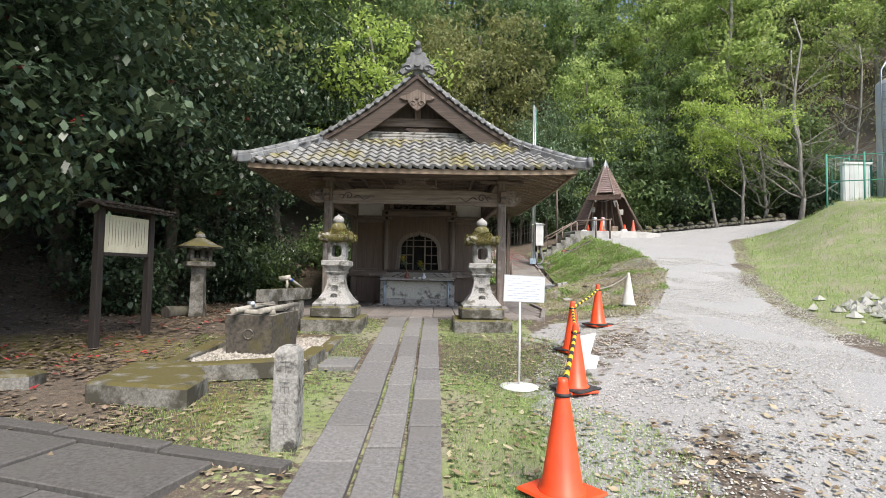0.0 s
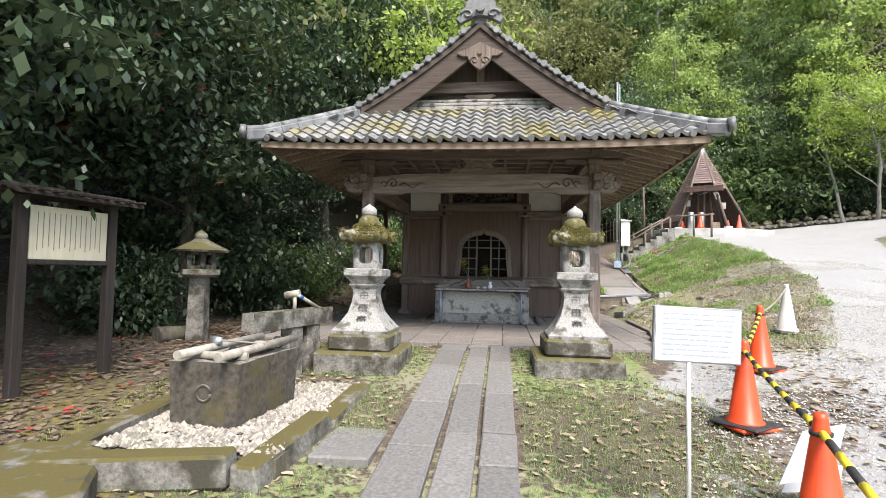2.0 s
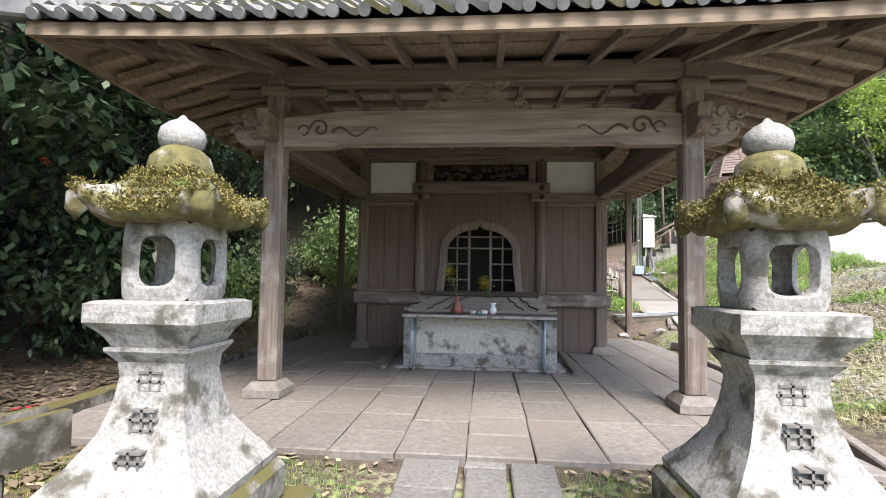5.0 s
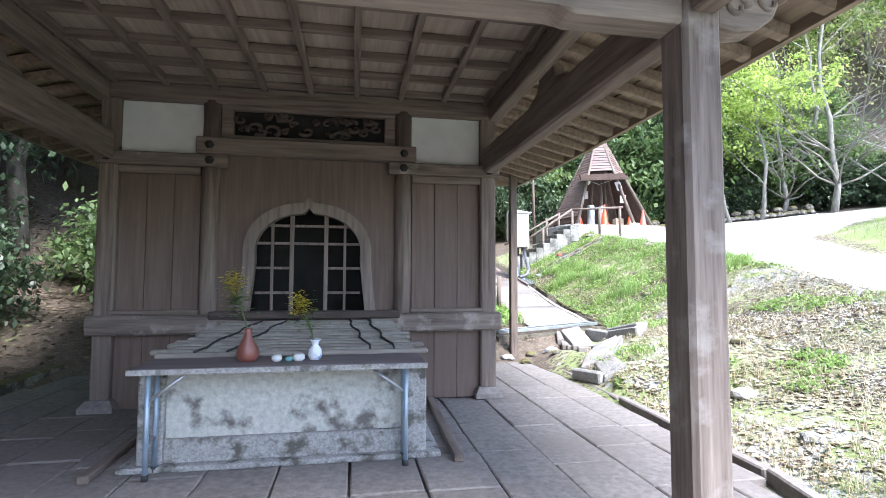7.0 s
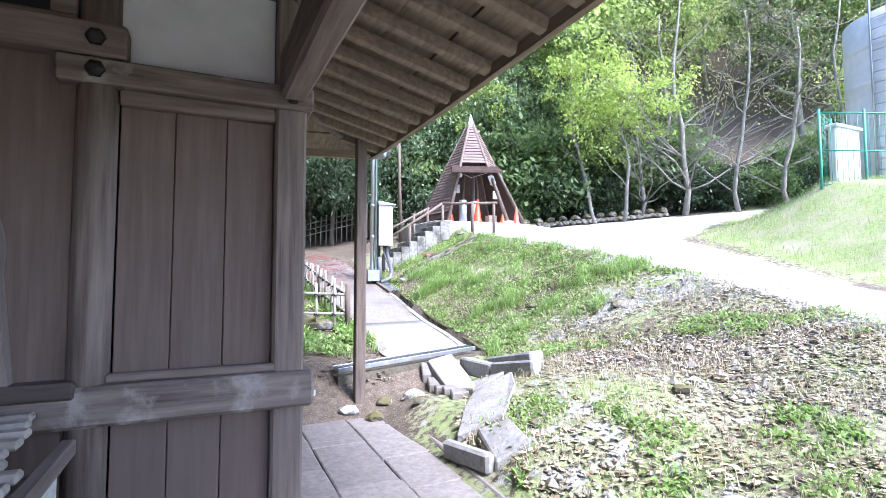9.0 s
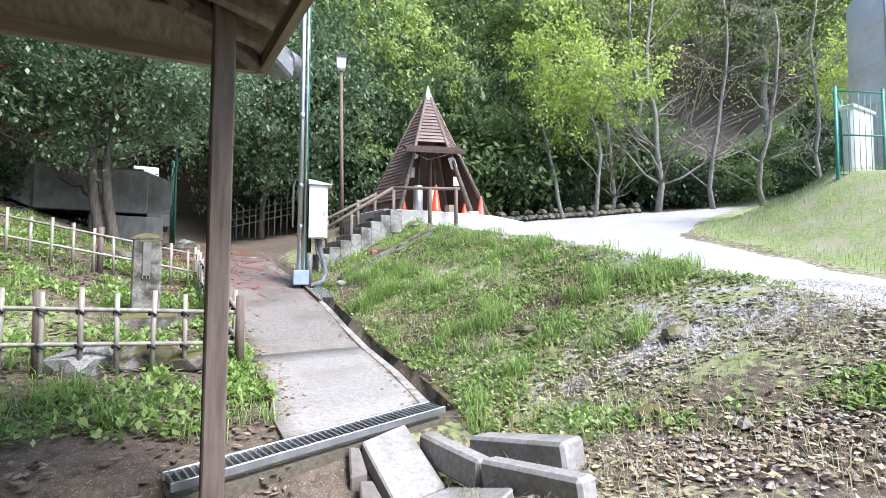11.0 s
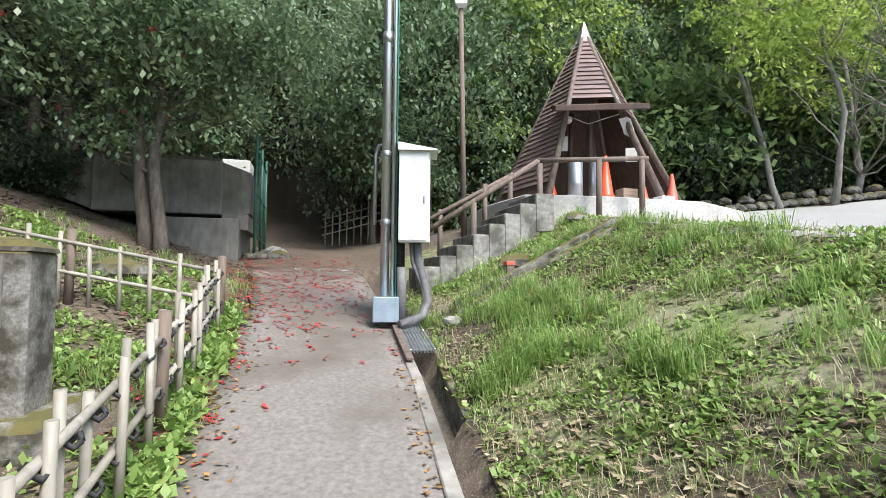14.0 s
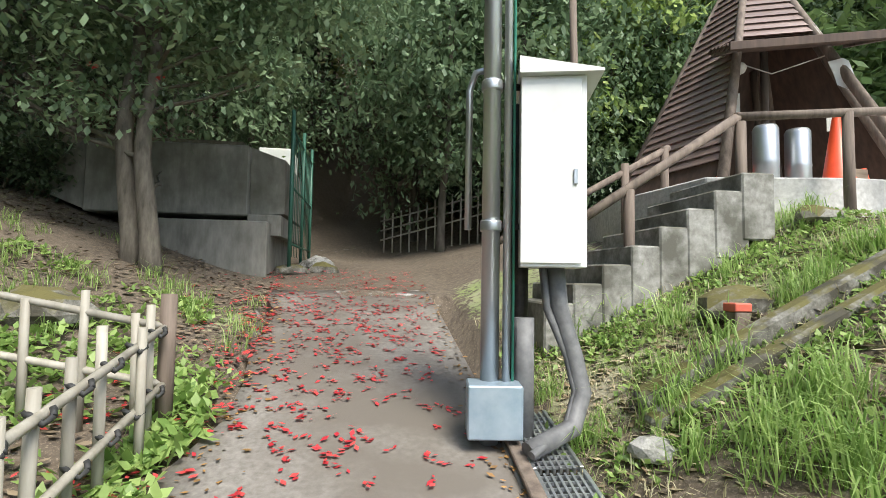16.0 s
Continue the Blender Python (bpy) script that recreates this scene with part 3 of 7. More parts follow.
bm = tube([(CX + 0.11 * math.cos(a), 11.345, 3.46 + 0.07 * math.sin(a)) for a in np.linspace(0, 2 * math.pi, 17)], 0.016, 6, bm)
bm = rod((CX, 11.33, 3.46), (CX, 11.37, 3.46), 0.045, 0.03, 8, bm)
strut = part("carved_strut", bm, BEAMWOOD, hall, "carved frog-leg strut")
for s in (-1, 1):
    for u0, v0, r0, turns in ((0.3, 3.6, 0.075, 12), (0.4, 3.35, 0.06, 11), (0.2, 3.52, 0.05, 10), (0.12, 3.4, 0.05, 10)):
        bm = tube([(CX + s * (u0 + (r0 * (1 - 0.06 * k)) * math.cos(0.6 * k)), 11.345, v0 + (r0 * (1 - 0.06 * k)) * math.sin(0.6 * k)) for k in range(turns)], [0.017 - 0.001 * k for k in range(turns)], 6)
        part("carved_scroll", bm, BEAMWOOD, strut)
part("front_purlin", beam((CX - 2.75, 11.4, 3.66), (CX + 2.75, 11.4, 3.66), 0.15, 0.2, 0.012), WOOD[0], hall)

# wall frame of the closed hall
for u in (-1.885, 1.885):
    part("corner_post", box(CX + u - 0.085, CX + u + 0.085, FRONT - 0.03, FRONT + 0.14, FLOOR + 0.1, 3.6, 0.015), WOOD[2], hall)
    part("base_stone", lathe([(0.21, 0), (0.21, 0.05), (0.15, 0.11)], (CX + u, FRONT + 0.055, FLOOR), 4, math.pi / 4, False), FLOORSTONE, hall)
    part("corner_post", box(CX + u - 0.085, CX + u + 0.085, 16.5, 16.67, FLOOR + 0.02, 3.6, 0.015), WOOD[2], hall)
for u in (-0.96, 0.96):
    part("round_post", rod((CX + u, FRONT + 0.03, FLOOR + 0.05), (CX + u, FRONT + 0.03, 3.6), 0.09, None, 20), WOOD[2], hall, "round weathered post")
part("wall_plate", box(CX - 2.0, CX + 2.0, FRONT - 0.05, FRONT + 0.12, 3.57, 3.75, 0.012), WOOD[0], hall)
for s in (-1, 1):
    a, b = sorted((CX + s * 0.87, CX + s * 1.8))
    part("plaster_panel", box(a + 0.005, b - 0.005, FRONT + 0.03, FRONT + 0.08, 3.05, 3.57, 0), PLASTER, hall, "smooth white plaster panel")
    a, b = sorted((CX + s * 0.8, CX + s * 2.0))
    part("head_rail", box(a, b, FRONT - 0.075, FRONT + 0.1, 2.925, 3.05, 0.01), WORN, hall)
    for w in (0.96, 1.885):
        part("nail_cover", lathe([(0.045, 0), (0.04, 0.02), (0.015, 0.035)], (0, 0, 0), 6), IRON, hall, "hexagonal black iron nail cover").matrix_basis = Matrix.Translation(Vector((CX + s * w, FRONT - 0.075, 2.99)) - ORIGIN[hall]) @ Matrix.Rotation(radians(90), 4, "X") @ Matrix.Translation(ORIGIN[hall])
    a, b = sorted((CX + s * 1.055, CX + s * 1.8))
    part("panel_rail", box(a, b, FRONT - 0.02, FRONT + 0.06, 2.85, 2.925, 0.008), WOOD[0], hall)
    step = (b - a) / 3
    for k in range(3):
        part("wall_board", box(a + k * step + 0.002, a + (k + 1) * step - 0.002, FRONT + 0.035, FRONT + 0.065, 1.5, 2.852, 0.004), PANEL, hall)
        part("wall_board", box(a + k * step + 0.002, a + (k + 1) * step - 0.002, FRONT + 0.035, FRONT + 0.065, FLOOR + 0.0, 1.28, 0.004), PANEL, hall)
    part("waist_ledge", box(a - 0.02, b + 0.02, FRONT - 0.03, FRONT + 0.06, 1.47, 1.515, 0.01), WOOD[0], hall)
    a, b = sorted((CX + s * 0.62, CX + s * 2.02))
    part("waist_rail", box(a, b, FRONT - 0.085, FRONT + 0.1, 1.28, 1.47, 0.018), WORN, hall, "worn thick waist rail")
part("centre_head_rail", box(CX - 1.09, CX + 1.09, FRONT - 0.09, FRONT + 0.1, 3.055, 3.22, 0.012), WOOD[0], hall)
for w in (-0.96, 0.96):
    part("nail_cover", lathe([(0.045, 0), (0.04, 0.02), (0.015, 0.035)], (0, 0, 0), 6), IRON, hall).matrix_basis = Matrix.Translation(Vector((CX + w, FRONT - 0.09, 3.14)) - ORIGIN[hall]) @ Matrix.Rotation(radians(90), 4, "X") @ Matrix.Translation(ORIGIN[hall])
# black sheet for the shade behind the openwork transom
part("transom_back", box(CX - 0.87, CX + 0.87, FRONT + 0.07, FRONT + 0.09, 3.22, 3.57, 0), SHADE_BLACK, hall)
frame_bm = box(CX - 0.87, CX + 0.87, FRONT - 0.02, FRONT + 0.06, 3.22, 3.265, 0.006)
for a, b, c, d in ((-0.87, 0.87, 3.53, 3.57), (-0.87, -0.76, 3.265, 3.53), (0.76, 0.87, 3.265, 3.53)):
    frame_bm = box(CX + a, CX + b, FRONT - 0.02, FRONT + 0.06, c, d, 0.006, frame_bm)
part("transom_frame", frame_bm, WOOD[0], hall)
rng = random.Random(5)
for k in range(26):
    u0, v0 = rng.uniform(-0.7, 0.7), rng.uniform(3.3, 3.5)
    r0, ph = rng.uniform(0.03, 0.07), rng.uniform(0, 6)
    bm = tube([(CX + u0 + (r0 * (1 - j / 14)) * math.cos(ph + 0.55 * j) * 1.5, FRONT + 0.03 + 0.02 * math.sin(ph + j * 0.3), min(3.525, max(3.27, v0 + (r0 * (1 - j / 14)) * math.sin(ph + 0.55 * j)))) for j in range(12)], [0.026 - 0.0015 * j for j in range(12)], 6)
    part("carved_wave", bm, DARK[0], hall, "openwork wave carving in the transom" if not k else "")

# front boards round the bell-shaped window
WZ0, WZ1, WW = 1.5, 2.52, 0.52


def bell(grow, n=20):
    """Half outline of the flower-head window, from the sill up to its point."""
    pts = [(WW + grow + 0.05, WZ0), (WW + grow + 0.02, 1.75), (WW + grow - 0.005, 2.0)]
    for k in range(n):
        a = 0.5 * math.pi * k / n
        pts.append(((WW + grow) * math.cos(a) ** 0.85, 2.1 + (0.38 + grow) * math.sin(a)))
    pts.append((0.045, 2.1 + 0.385 + grow))
    pts.append((0.0, 2.1 + 0.44 + grow))
    return pts


def ring(inner, outer, y0, y1):
    bm = bmesh.new()
    rows = []
    for (a, b), (c, d) in zip(inner, outer):
        rows.append([bm.verts.new((CX + p, q, r)) for p, q, r in ((a, y0, b), (c, y0, d), (c, y1, d), (a, y1, b))])
    for r, s in zip(rows, rows[1:]):
        for k in range(4):
            bm.faces.new((r[k], r[(k + 1) % 4], s[(k + 1) % 4], s[k]))
    bm.faces.new(rows[0])
    bm.faces.new(rows[-1][::-1])
    return bm


half_in, half_out = bell(0.0), bell(0.11)
whole = lambda h: [(-u, v) for u, v in h] + [(u, v) for u, v in h[-2::-1]]
window = part("bell_window", ring(whole(half_in), whole(half_out), FRONT - 0.07, FRONT + 0.06), FRAMEWOOD, hall, "flower-head window with a wooden lattice")
def boards_round(path, w, z0, z1, cz=2.0):
    """Pairs from the window's rim out to a rectangle, with the rectangle's corners kept."""
    pairs, last = [], None
    for u, v in path:
        if v <= cz:
            hit, sd = (math.copysign(w, u), v), "side"
        else:
            k = min(w / max(abs(u), 1e-6), (z1 - cz) / (v - cz))
            hit = (u * k, cz + (v - cz) * k)
            sd = "top" if abs(hit[1] - z1) < 1e-6 else "side"
        if last and sd != last[0]:
            pairs.append((last[1] if sd == "top" else (u, v), (math.copysign(w, u), z1)))
        pairs.append(((u, v), hit))
        last = (sd, (u, v))
    return [a for a, _ in pairs], [b for _, b in pairs]


rim_in, rim_out = boards_round(whole(half_out), 0.87, WZ0, 3.055)
part("front_board", ring(rim_in, rim_out, FRONT + 0.02, FRONT + 0.05), PANEL, hall, "plain boards with a bell-shaped opening")
# the unlit room is a near-black sheet set behind the lattice
part("dark_room", box(CX - 0.87, CX + 0.87, FRONT + 0.5, FRONT + 0.52, 1.4, 3.05, 0), SHADE_BLACK, hall)
for u, w in ((-0.36, 0.013), (-0.17, 0.02), (0.17, 0.02), (0.36, 0.013)):
    top = 2.1 + 0.4 * math.sqrt(max(0, 1 - (u / WW) ** 2))
    part("lattice_bar", box(CX + u - w, CX + u + w, FRONT, FRONT + 0.035, WZ0, top, 0.004), FRAMEWOOD, window)
for v in (1.68, 1.93, 2.18, 2.36):
    wdt = WW * (1 if v < 2.1 else math.sqrt(max(0, 1 - ((v - 2.1) / 0.42) ** 2)))
    for a, b in ((-wdt, -0.17), (0.17, wdt)) if v in (1.68, 1.93) else ((-wdt, wdt),):
        part("lattice_bar", box(CX + a, CX + b, FRONT + 0.006, FRONT + 0.03, v - 0.013, v + 0.013, 0.003), FRAMEWOOD, window)
part("window_sill", box(CX - 0.93, CX + 0.93, FRONT - 0.1, FRONT + 0.06, 1.42, 1.5, 0.012), DARK[0], hall)
part("lower_board", box(CX - 0.87, CX + 0.87, FRONT + 0.0, FRONT + 0.05, FLOOR, 1.42, 0.006), PANEL, hall)
# side and back walls
for s in (-1, 1):
    x = CX + s * 1.885
    for k in range(6):
        y0 = FRONT + 0.14 + k * 0.283
        part("wall_board", box(x - 0.02, x + 0.02, y0 + 0.002, y0 + 0.281, FLOOR, 3.6, 0.004), PANEL, hall)
    part("waist_rail", box(x - 0.08, x + 0.08, FRONT + 0.1, 16.5, 1.28, 1.47, 0.015), WOOD[1], hall)
    part("head_rail", box(x - 0.08, x + 0.08, FRONT + 0.1, 16.5, 2.925, 3.05, 0.012), WOOD[1], hall)
part("back_wall", box(CX - 1.88, CX + 1.88, 16.56, 16.6, FLOOR, 3.6, 0), PANEL, hall)

# coffered porch ceiling
bm = box(CX - 1.9, CX + 1.9, 11.48, FRONT - 0.05, 3.79, 3.81, 0)
part("ceiling", bm, CEILING, hall, "pale boards above a square lattice")
for k in range(9):
    x = CX - 1.84 + k * 0.46
    part("ceiling_rib", box(x - 0.03, x + 0.03, 11.48, FRONT - 0.05, 3.715, 3.79, 0.006), WOOD[1], hall)
for k in range(8):
    y = 11.6 + k * 0.42
    part("ceiling_rib", box(CX - 1.9, CX + 1.9, y - 0.028, y + 0.028, 3.722, 3.788, 0.006), WOOD[0], hall)

# eaves: rafters, boards and fascia
def eave_edge(u):
    return 0.06 * abs(u) ** 3


for k in range(16):
    x = CX - 3.15 + k * 0.42
    u = (x - CX) / EAVE_HALF
    lim = 11.5 if abs(x - CX) < 2.0 else EAVE_Y0 + (EAVE_HALF - abs(x - CX)) * 1.05
    if lim > EAVE_Y0 + 0.15:
        z0 = 3.42 + eave_edge(u)
        part("rafter", beam((x, EAVE_Y0 + 0.1, z0), (x, lim, z0 + (lim - EAVE_Y0 - 0.1) * 0.25), 0.06, 0.075, 0.004), WOOD[1], hall)
for s in (-1, 1):
    for k in range(24):
        y = EAVE_Y0 + 0.2 + k * 0.322
        reach = min(y - EAVE_Y0, EAVE_Y1 - y) * 1.0
        x1 = CX + s * (EAVE_HALF - 0.1)
        x0 = CX + s * max(1.9, EAVE_HALF - reach)
        if abs(x1 - x0) > 0.12:
            u = (y - 13.9) / 3.9
            z1 = 3.42 + eave_edge(u)
            part("rafter", beam((x1, y, z1), (x0, y, z1 + abs(x1 - x0) * 0.25), 0.075, 0.085, 0.004), BOARD, hall)
    for y0, yin in ((EAVE_Y0 + 0.03, 11.45), (EAVE_Y1 - 0.03, 16.35)):
        part("hip_rafter", beam((CX + s * (EAVE_HALF - 0.03), y0, 3.52), (CX + s * 1.85, yin, 3.76), 0.1, 0.13, 0.01), WOOD[1], hall)


def soffit(points):
    bm = bmesh.new()
    lo = [bm.verts.new(p) for p in points]
    hi = [bm.verts.new((p[0], p[1], p[2] + 0.02)) for p in points]
    bm.faces.new(lo)
    bm.faces.new(hi[::-1])
    for i in range(len(lo)):
        bm.faces.new((lo[i], hi[i], hi[(i + 1) % len(lo)], lo[(i + 1) % len(lo)]))
    return bm


def eave_strip(side):
    """Soffit boards of one eave; each board a strip along the eave."""
    n = 22
    for r in range(4):
        bm = bmesh.new()
        rows = []
        for d in (0.02 + r * 0.37, 0.02 + (r + 1) * 0.37 - 0.012):
            row = []
            for k in range(n + 1):
                u = -1 + 2 * k / n
                if side in ("front", "back"):
                    x = CX + u * (EAVE_HALF - d)
                    y = EAVE_Y0 + d if side == "front" else EAVE_Y1 - d
                else:
                    y = 13.9 + u * (3.9 - d)
                    x = CX + (EAVE_HALF - d) * (1 if side == "right" else -1)
                row.append((x, y, 3.475 + 0.25 * d + eave_edge(u) + 0.012 * (r % 2)))
            rows.append(row)
        a, b = [[bm.verts.new(p) for p in row] for row in rows]
        c, e = [[bm.verts.new((p[0], p[1], p[2] + 0.015)) for p in row] for row in rows]
        for k in range(n):
            bm.faces.new((a[k], a[k + 1], b[k + 1], b[k]))
            bm.faces.new((c[k], c[k + 1], e[k + 1], e[k]))
            bm.faces.new((a[k], a[k + 1], c[k + 1], c[k]))
            bm.faces.new((b[k], b[k + 1], e[k + 1], e[k]))
        part("soffit_board", bm, BOARD, hall)
    bm = bmesh.new()
    prev = None
    for k in range(n + 1):
        u = -1 + 2 * k / n
        z = eave_edge(u)
        sec = []
        for d, h in ((0, 3.4), (0, 3.5), (0.05, 3.5), (0.05, 3.4)):
            if side in ("front", "back"):
                p = (CX + u * (EAVE_HALF - d), EAVE_Y0 + d if side == "front" else EAVE_Y1 - d, h + z)
            else:
                p = (CX + (EAVE_HALF - d) * (1 if side == "right" else -1), 13.9 + u * (3.9 - d), h + z)
            sec.append(bm.verts.new(p))
        if prev:
            for j in range(4):
                bm.faces.new((prev[j], prev[(j + 1) % 4], sec[(j + 1) % 4], sec[j]))
        prev = sec
    part("fascia_board", bm, FASCIA if side in ("front", "back") else BOARD, hall, "bare wooden eave fascia")


for side in ("front", "right", "back", "left"):
    eave_strip(side)

# rear props under the eave corners
for s in (-1, 1):
    x = CX + s * 2.96
    part("eave_prop", box(x - 0.055, x + 0.055, 17.05, 17.16, floor_at(x, 17.1) - 0.05, 3.62, 0.008), LOG, hall, "plain later prop under the eave")

# bed of the roof under the tiles
def roof_bed():
    bm = bmesh.new()
    n = 24
    for s in (-1, 1):
        rows = []
        for i in range(9):
            d = 3.3 * i / 8
            row = []
            for k in range(n + 1):
                u = -1 + 2 * k / n
                y = 13.9 + u * (3.9 - min(d, 1.3)) if d <= 1.3 else 13.9 + u * 2.6
                row.append(bm.verts.new((CX + s * (EAVE_HALF - d), y, roof_z(d, u) - 0.005)))
            rows.append(row)
        for a, b in zip(rows, rows[1:]):
            for k in range(n):
                bm.faces.new((a[k], a[k + 1], b[k + 1], b[k]))
    for y0, sgn in ((EAVE_Y0, 1), (EAVE_Y1, -1)):
        rows = []
        for i in range(5):
            d = 1.45 * i / 4
            rows.append([bm.verts.new((CX + (-1 + 2 * k / n) * (EAVE_HALF - d), y0 + sgn * d, roof_z(d, -1 + 2 * k / n) - 0.005)) for k in range(n + 1)])
        for a, b in zip(rows, rows[1:]):
            for k in range(n):
                bm.faces.new((a[k], a[k + 1], b[k + 1], b[k]))
    return bm


roof = part("roof", roof_bed(), DARK[0], hall, "grey tiled hip-and-gable roof with lichen")


def tile_mesh(w=0.225, length=0.27):
    """One pantile: a wave across, a thick front lip and, at the eave, a round end."""
    bm = bmesh.new()
    m = 7
    wave = lambda k: 0.028 * math.sin(2 * math.pi * (k / m) - 0.6)
    top0 = [bm.verts.new((-w / 2 + w * 1.04 * k / m, 0, 0.062 + wave(k))) for k in range(m + 1)]
    top1 = [bm.verts.new((-w / 2 + w * 1.04 * k / m, length, 0.02 + wave(k))) for k in range(m + 1)]
    low0 = [bm.verts.new((-w / 2 + w * 1.04 * k / m, 0.0, 0.014 + wave(k))) for k in range(m + 1)]
    for k in range(m):
        bm.faces.new((top0[k], top0[k + 1], top1[k + 1], top1[k])).smooth = True
        bm.faces.new((low0[k], low0[k + 1], top0[k + 1], top0[k]))
    return bm


tile_data = mesh_of("roof_tile", tile_mesh(), TILE_MOSS)
PITCH = math.atan(0.66)


def lay(d, u_pos, side):
    """Pose of a tile at d in from the eave, u_pos along it."""
    if side == "front":
        half = EAVE_HALF
        z = roof_z(d, u_pos / half)
        tilt = 0.06 * 3 * abs(u_pos / half) ** 2 * (1 if u_pos > 0 else -1) / half * max(0.0, 1 - d / 1.6)
        return Matrix.Translation((CX + u_pos, EAVE_Y0 + d - 0.05, z + 0.012)) @ Euler((PITCH, -tilt, 0)).to_matrix().to_4x4()
    s = 1 if side == "right" else -1
    z = roof_z(d, u_pos / 3.9)
    return Matrix.Translation((CX + s * (EAVE_HALF - d + 0.05), 13.9 + u_pos, z + 0.012)) @ Matrix.Rotation(radians(90) * s, 4, "Z") @ Euler((PITCH, 0, 0)).to_matrix().to_4x4()


ROWSTEP = 0.2
front_tiles = []
for r in range(7):
    d = r * ROWSTEP
    for k in range(-14, 15):
        u = k * 0.222
        if EAVE_HALF - abs(u) > d - 0.02:
            front_tiles.append((d, u))
for d, u in front_tiles:
    ob = new("roof_tile", tile_data)
    ob.parent = roof
    ob.matrix_basis = Matrix.Translation(-ORIGIN[hall]) @ lay(d, u, "front")
bm = bmesh.new()
for side in ("left", "right"):
    for r in range(16):
        d = r * ROWSTEP
        for k in range(-17, 18):
            u = k * 0.222
            if 3.9 - abs(u) > min(d, 1.3) - 0.02 and not (d > 1.3 and abs(u) > 2.75):
                one = tile_mesh()
                bmesh.ops.transform(one, verts=one.verts, matrix=lay(d, u, side))
                bm = join(bm, one)
tagged(part("side_tiles", bm, TILE, roof), "rows of grey pantiles", kind="stuff")
# round ends along the front eave
for k in range(-14, 15):
    u = k * 0.222 - 0.07
    z = roof_z(0, u / EAVE_HALF) + 0.02
    disc = rod((CX + u, EAVE_Y0 - 0.085, z), (CX + u, EAVE_Y0 - 0.04, z + 0.02), 0.045, None, 10)
    part("round_tile_end", disc, TILE, roof)

# hip ridges, gable edges, main ridge
for s in (-1, 1):
    for front in (True, False):
        pts, n = [], 9
        for i in range(n):
            d = -0.17 + 1.5 * i / (n - 1)
            u = 1 - max(0, d) / EAVE_HALF * 0.3
            z = roof_z(max(0, d), u) + 0.05 + 0.03 * min(1, i) - 0.02 * (i == 0)
            pts.append((CX + s * (EAVE_HALF - d), EAVE_Y0 + d if front else EAVE_Y1 - d, z))
        for a, b in zip(pts, pts[1:]):
            bm = beam(a, (Vector(b) + (Vector(b) - Vector(a)) * 0.06), 0.17, 0.16, 0.02)
            bm = rod((a[0], a[1], a[2] + 0.09), (b[0], b[1], b[2] + 0.09), 0.07, None, 10, bm)
            part("hip_ridge_tile", bm, TILE, roof)
        bm = rod((pts[0][0] - s * 0.02, pts[0][1] - 0.02, pts[0][2] + 0.06), (pts[0][0] + s * 0.06, pts[0][1] - 0.06 * (1 if front else -1), pts[0][2] + 0.07), 0.1, None, 14)
        part("ridge_end_tile", bm, TILE, roof, "round moulded ridge-end tile")


def rake_z(off):
    return 5.92 - 0.86 * off + 0.075 * off * off


def rake_path(drop, y, start=0.0, end=2.45, n=14):
    return [(start + (end - start) * i / n, rake_z(start + (end - start) * i / n) - drop) for i in range(n + 1)]


for s in (-1, 1):
    up, low = rake_path(0.1, 0), rake_path(0.52, 0, 0.0, 2.25)
    bm = plate([(CX + s * u, v) for u, v in up] + [(CX + s * u, v) for u, v in low[::-1]], "xz", RIDGE_Y0, 0.07)
    part("bargeboard", bm, DARK[0], hall, "broad curved dark bargeboard")
    up, low = rake_path(0.05, 0), rake_path(0.14, 0)
    bm = plate([(CX + s * u, v) for u, v in up] + [(CX + s * u, v) for u, v in low[::-1]], "xz", RIDGE_Y0 - 0.04, 0.16)
    part("rake_batten", bm, DARK[0], hall)
    for k in range(12):
        off = 0.16 + k * 0.2
        z, z2 = rake_z(off), rake_z(off + 0.21)
        bm = beam((CX + s * off, RIDGE_Y0 + 0.06, z + 0.0), (CX + s * (off + 0.21), RIDGE_Y0 + 0.06, z2 + 0.035), 0.27, 0.055, 0.012)
        bm = rod((CX + s * (off + 0.12), RIDGE_Y0 - 0.1, (z + z2) / 2 + 0.01), (CX + s * (off + 0.12), RIDGE_Y0 + 0.2, (z + z2) / 2 + 0.01), 0.055, None, 10, bm)
        part("rake_tile", bm, TILE, roof)
    bm = None
    for a, b in zip(rake_path(-0.1, 0), rake_path(-0.1, 0)[1:]):
        bm = rod((CX + s * a[0], RIDGE_Y0 + 0.25, a[1]), (CX + s * b[0], RIDGE_Y0 + 0.25, b[1]), 0.075, None, 10, bm)
    part("descending_ridge", bm, TILE, roof)
bm = box(CX - 0.11, CX + 0.11, RIDGE_Y0 + 0.02, 16.6, 5.86, 6.1, 0.02)
bm = rod((CX, RIDGE_Y0 + 0.02, 6.13), (CX, 16.6, 6.13), 0.09, None, 12, bm)
part("main_ridge", bm, TILE, roof)
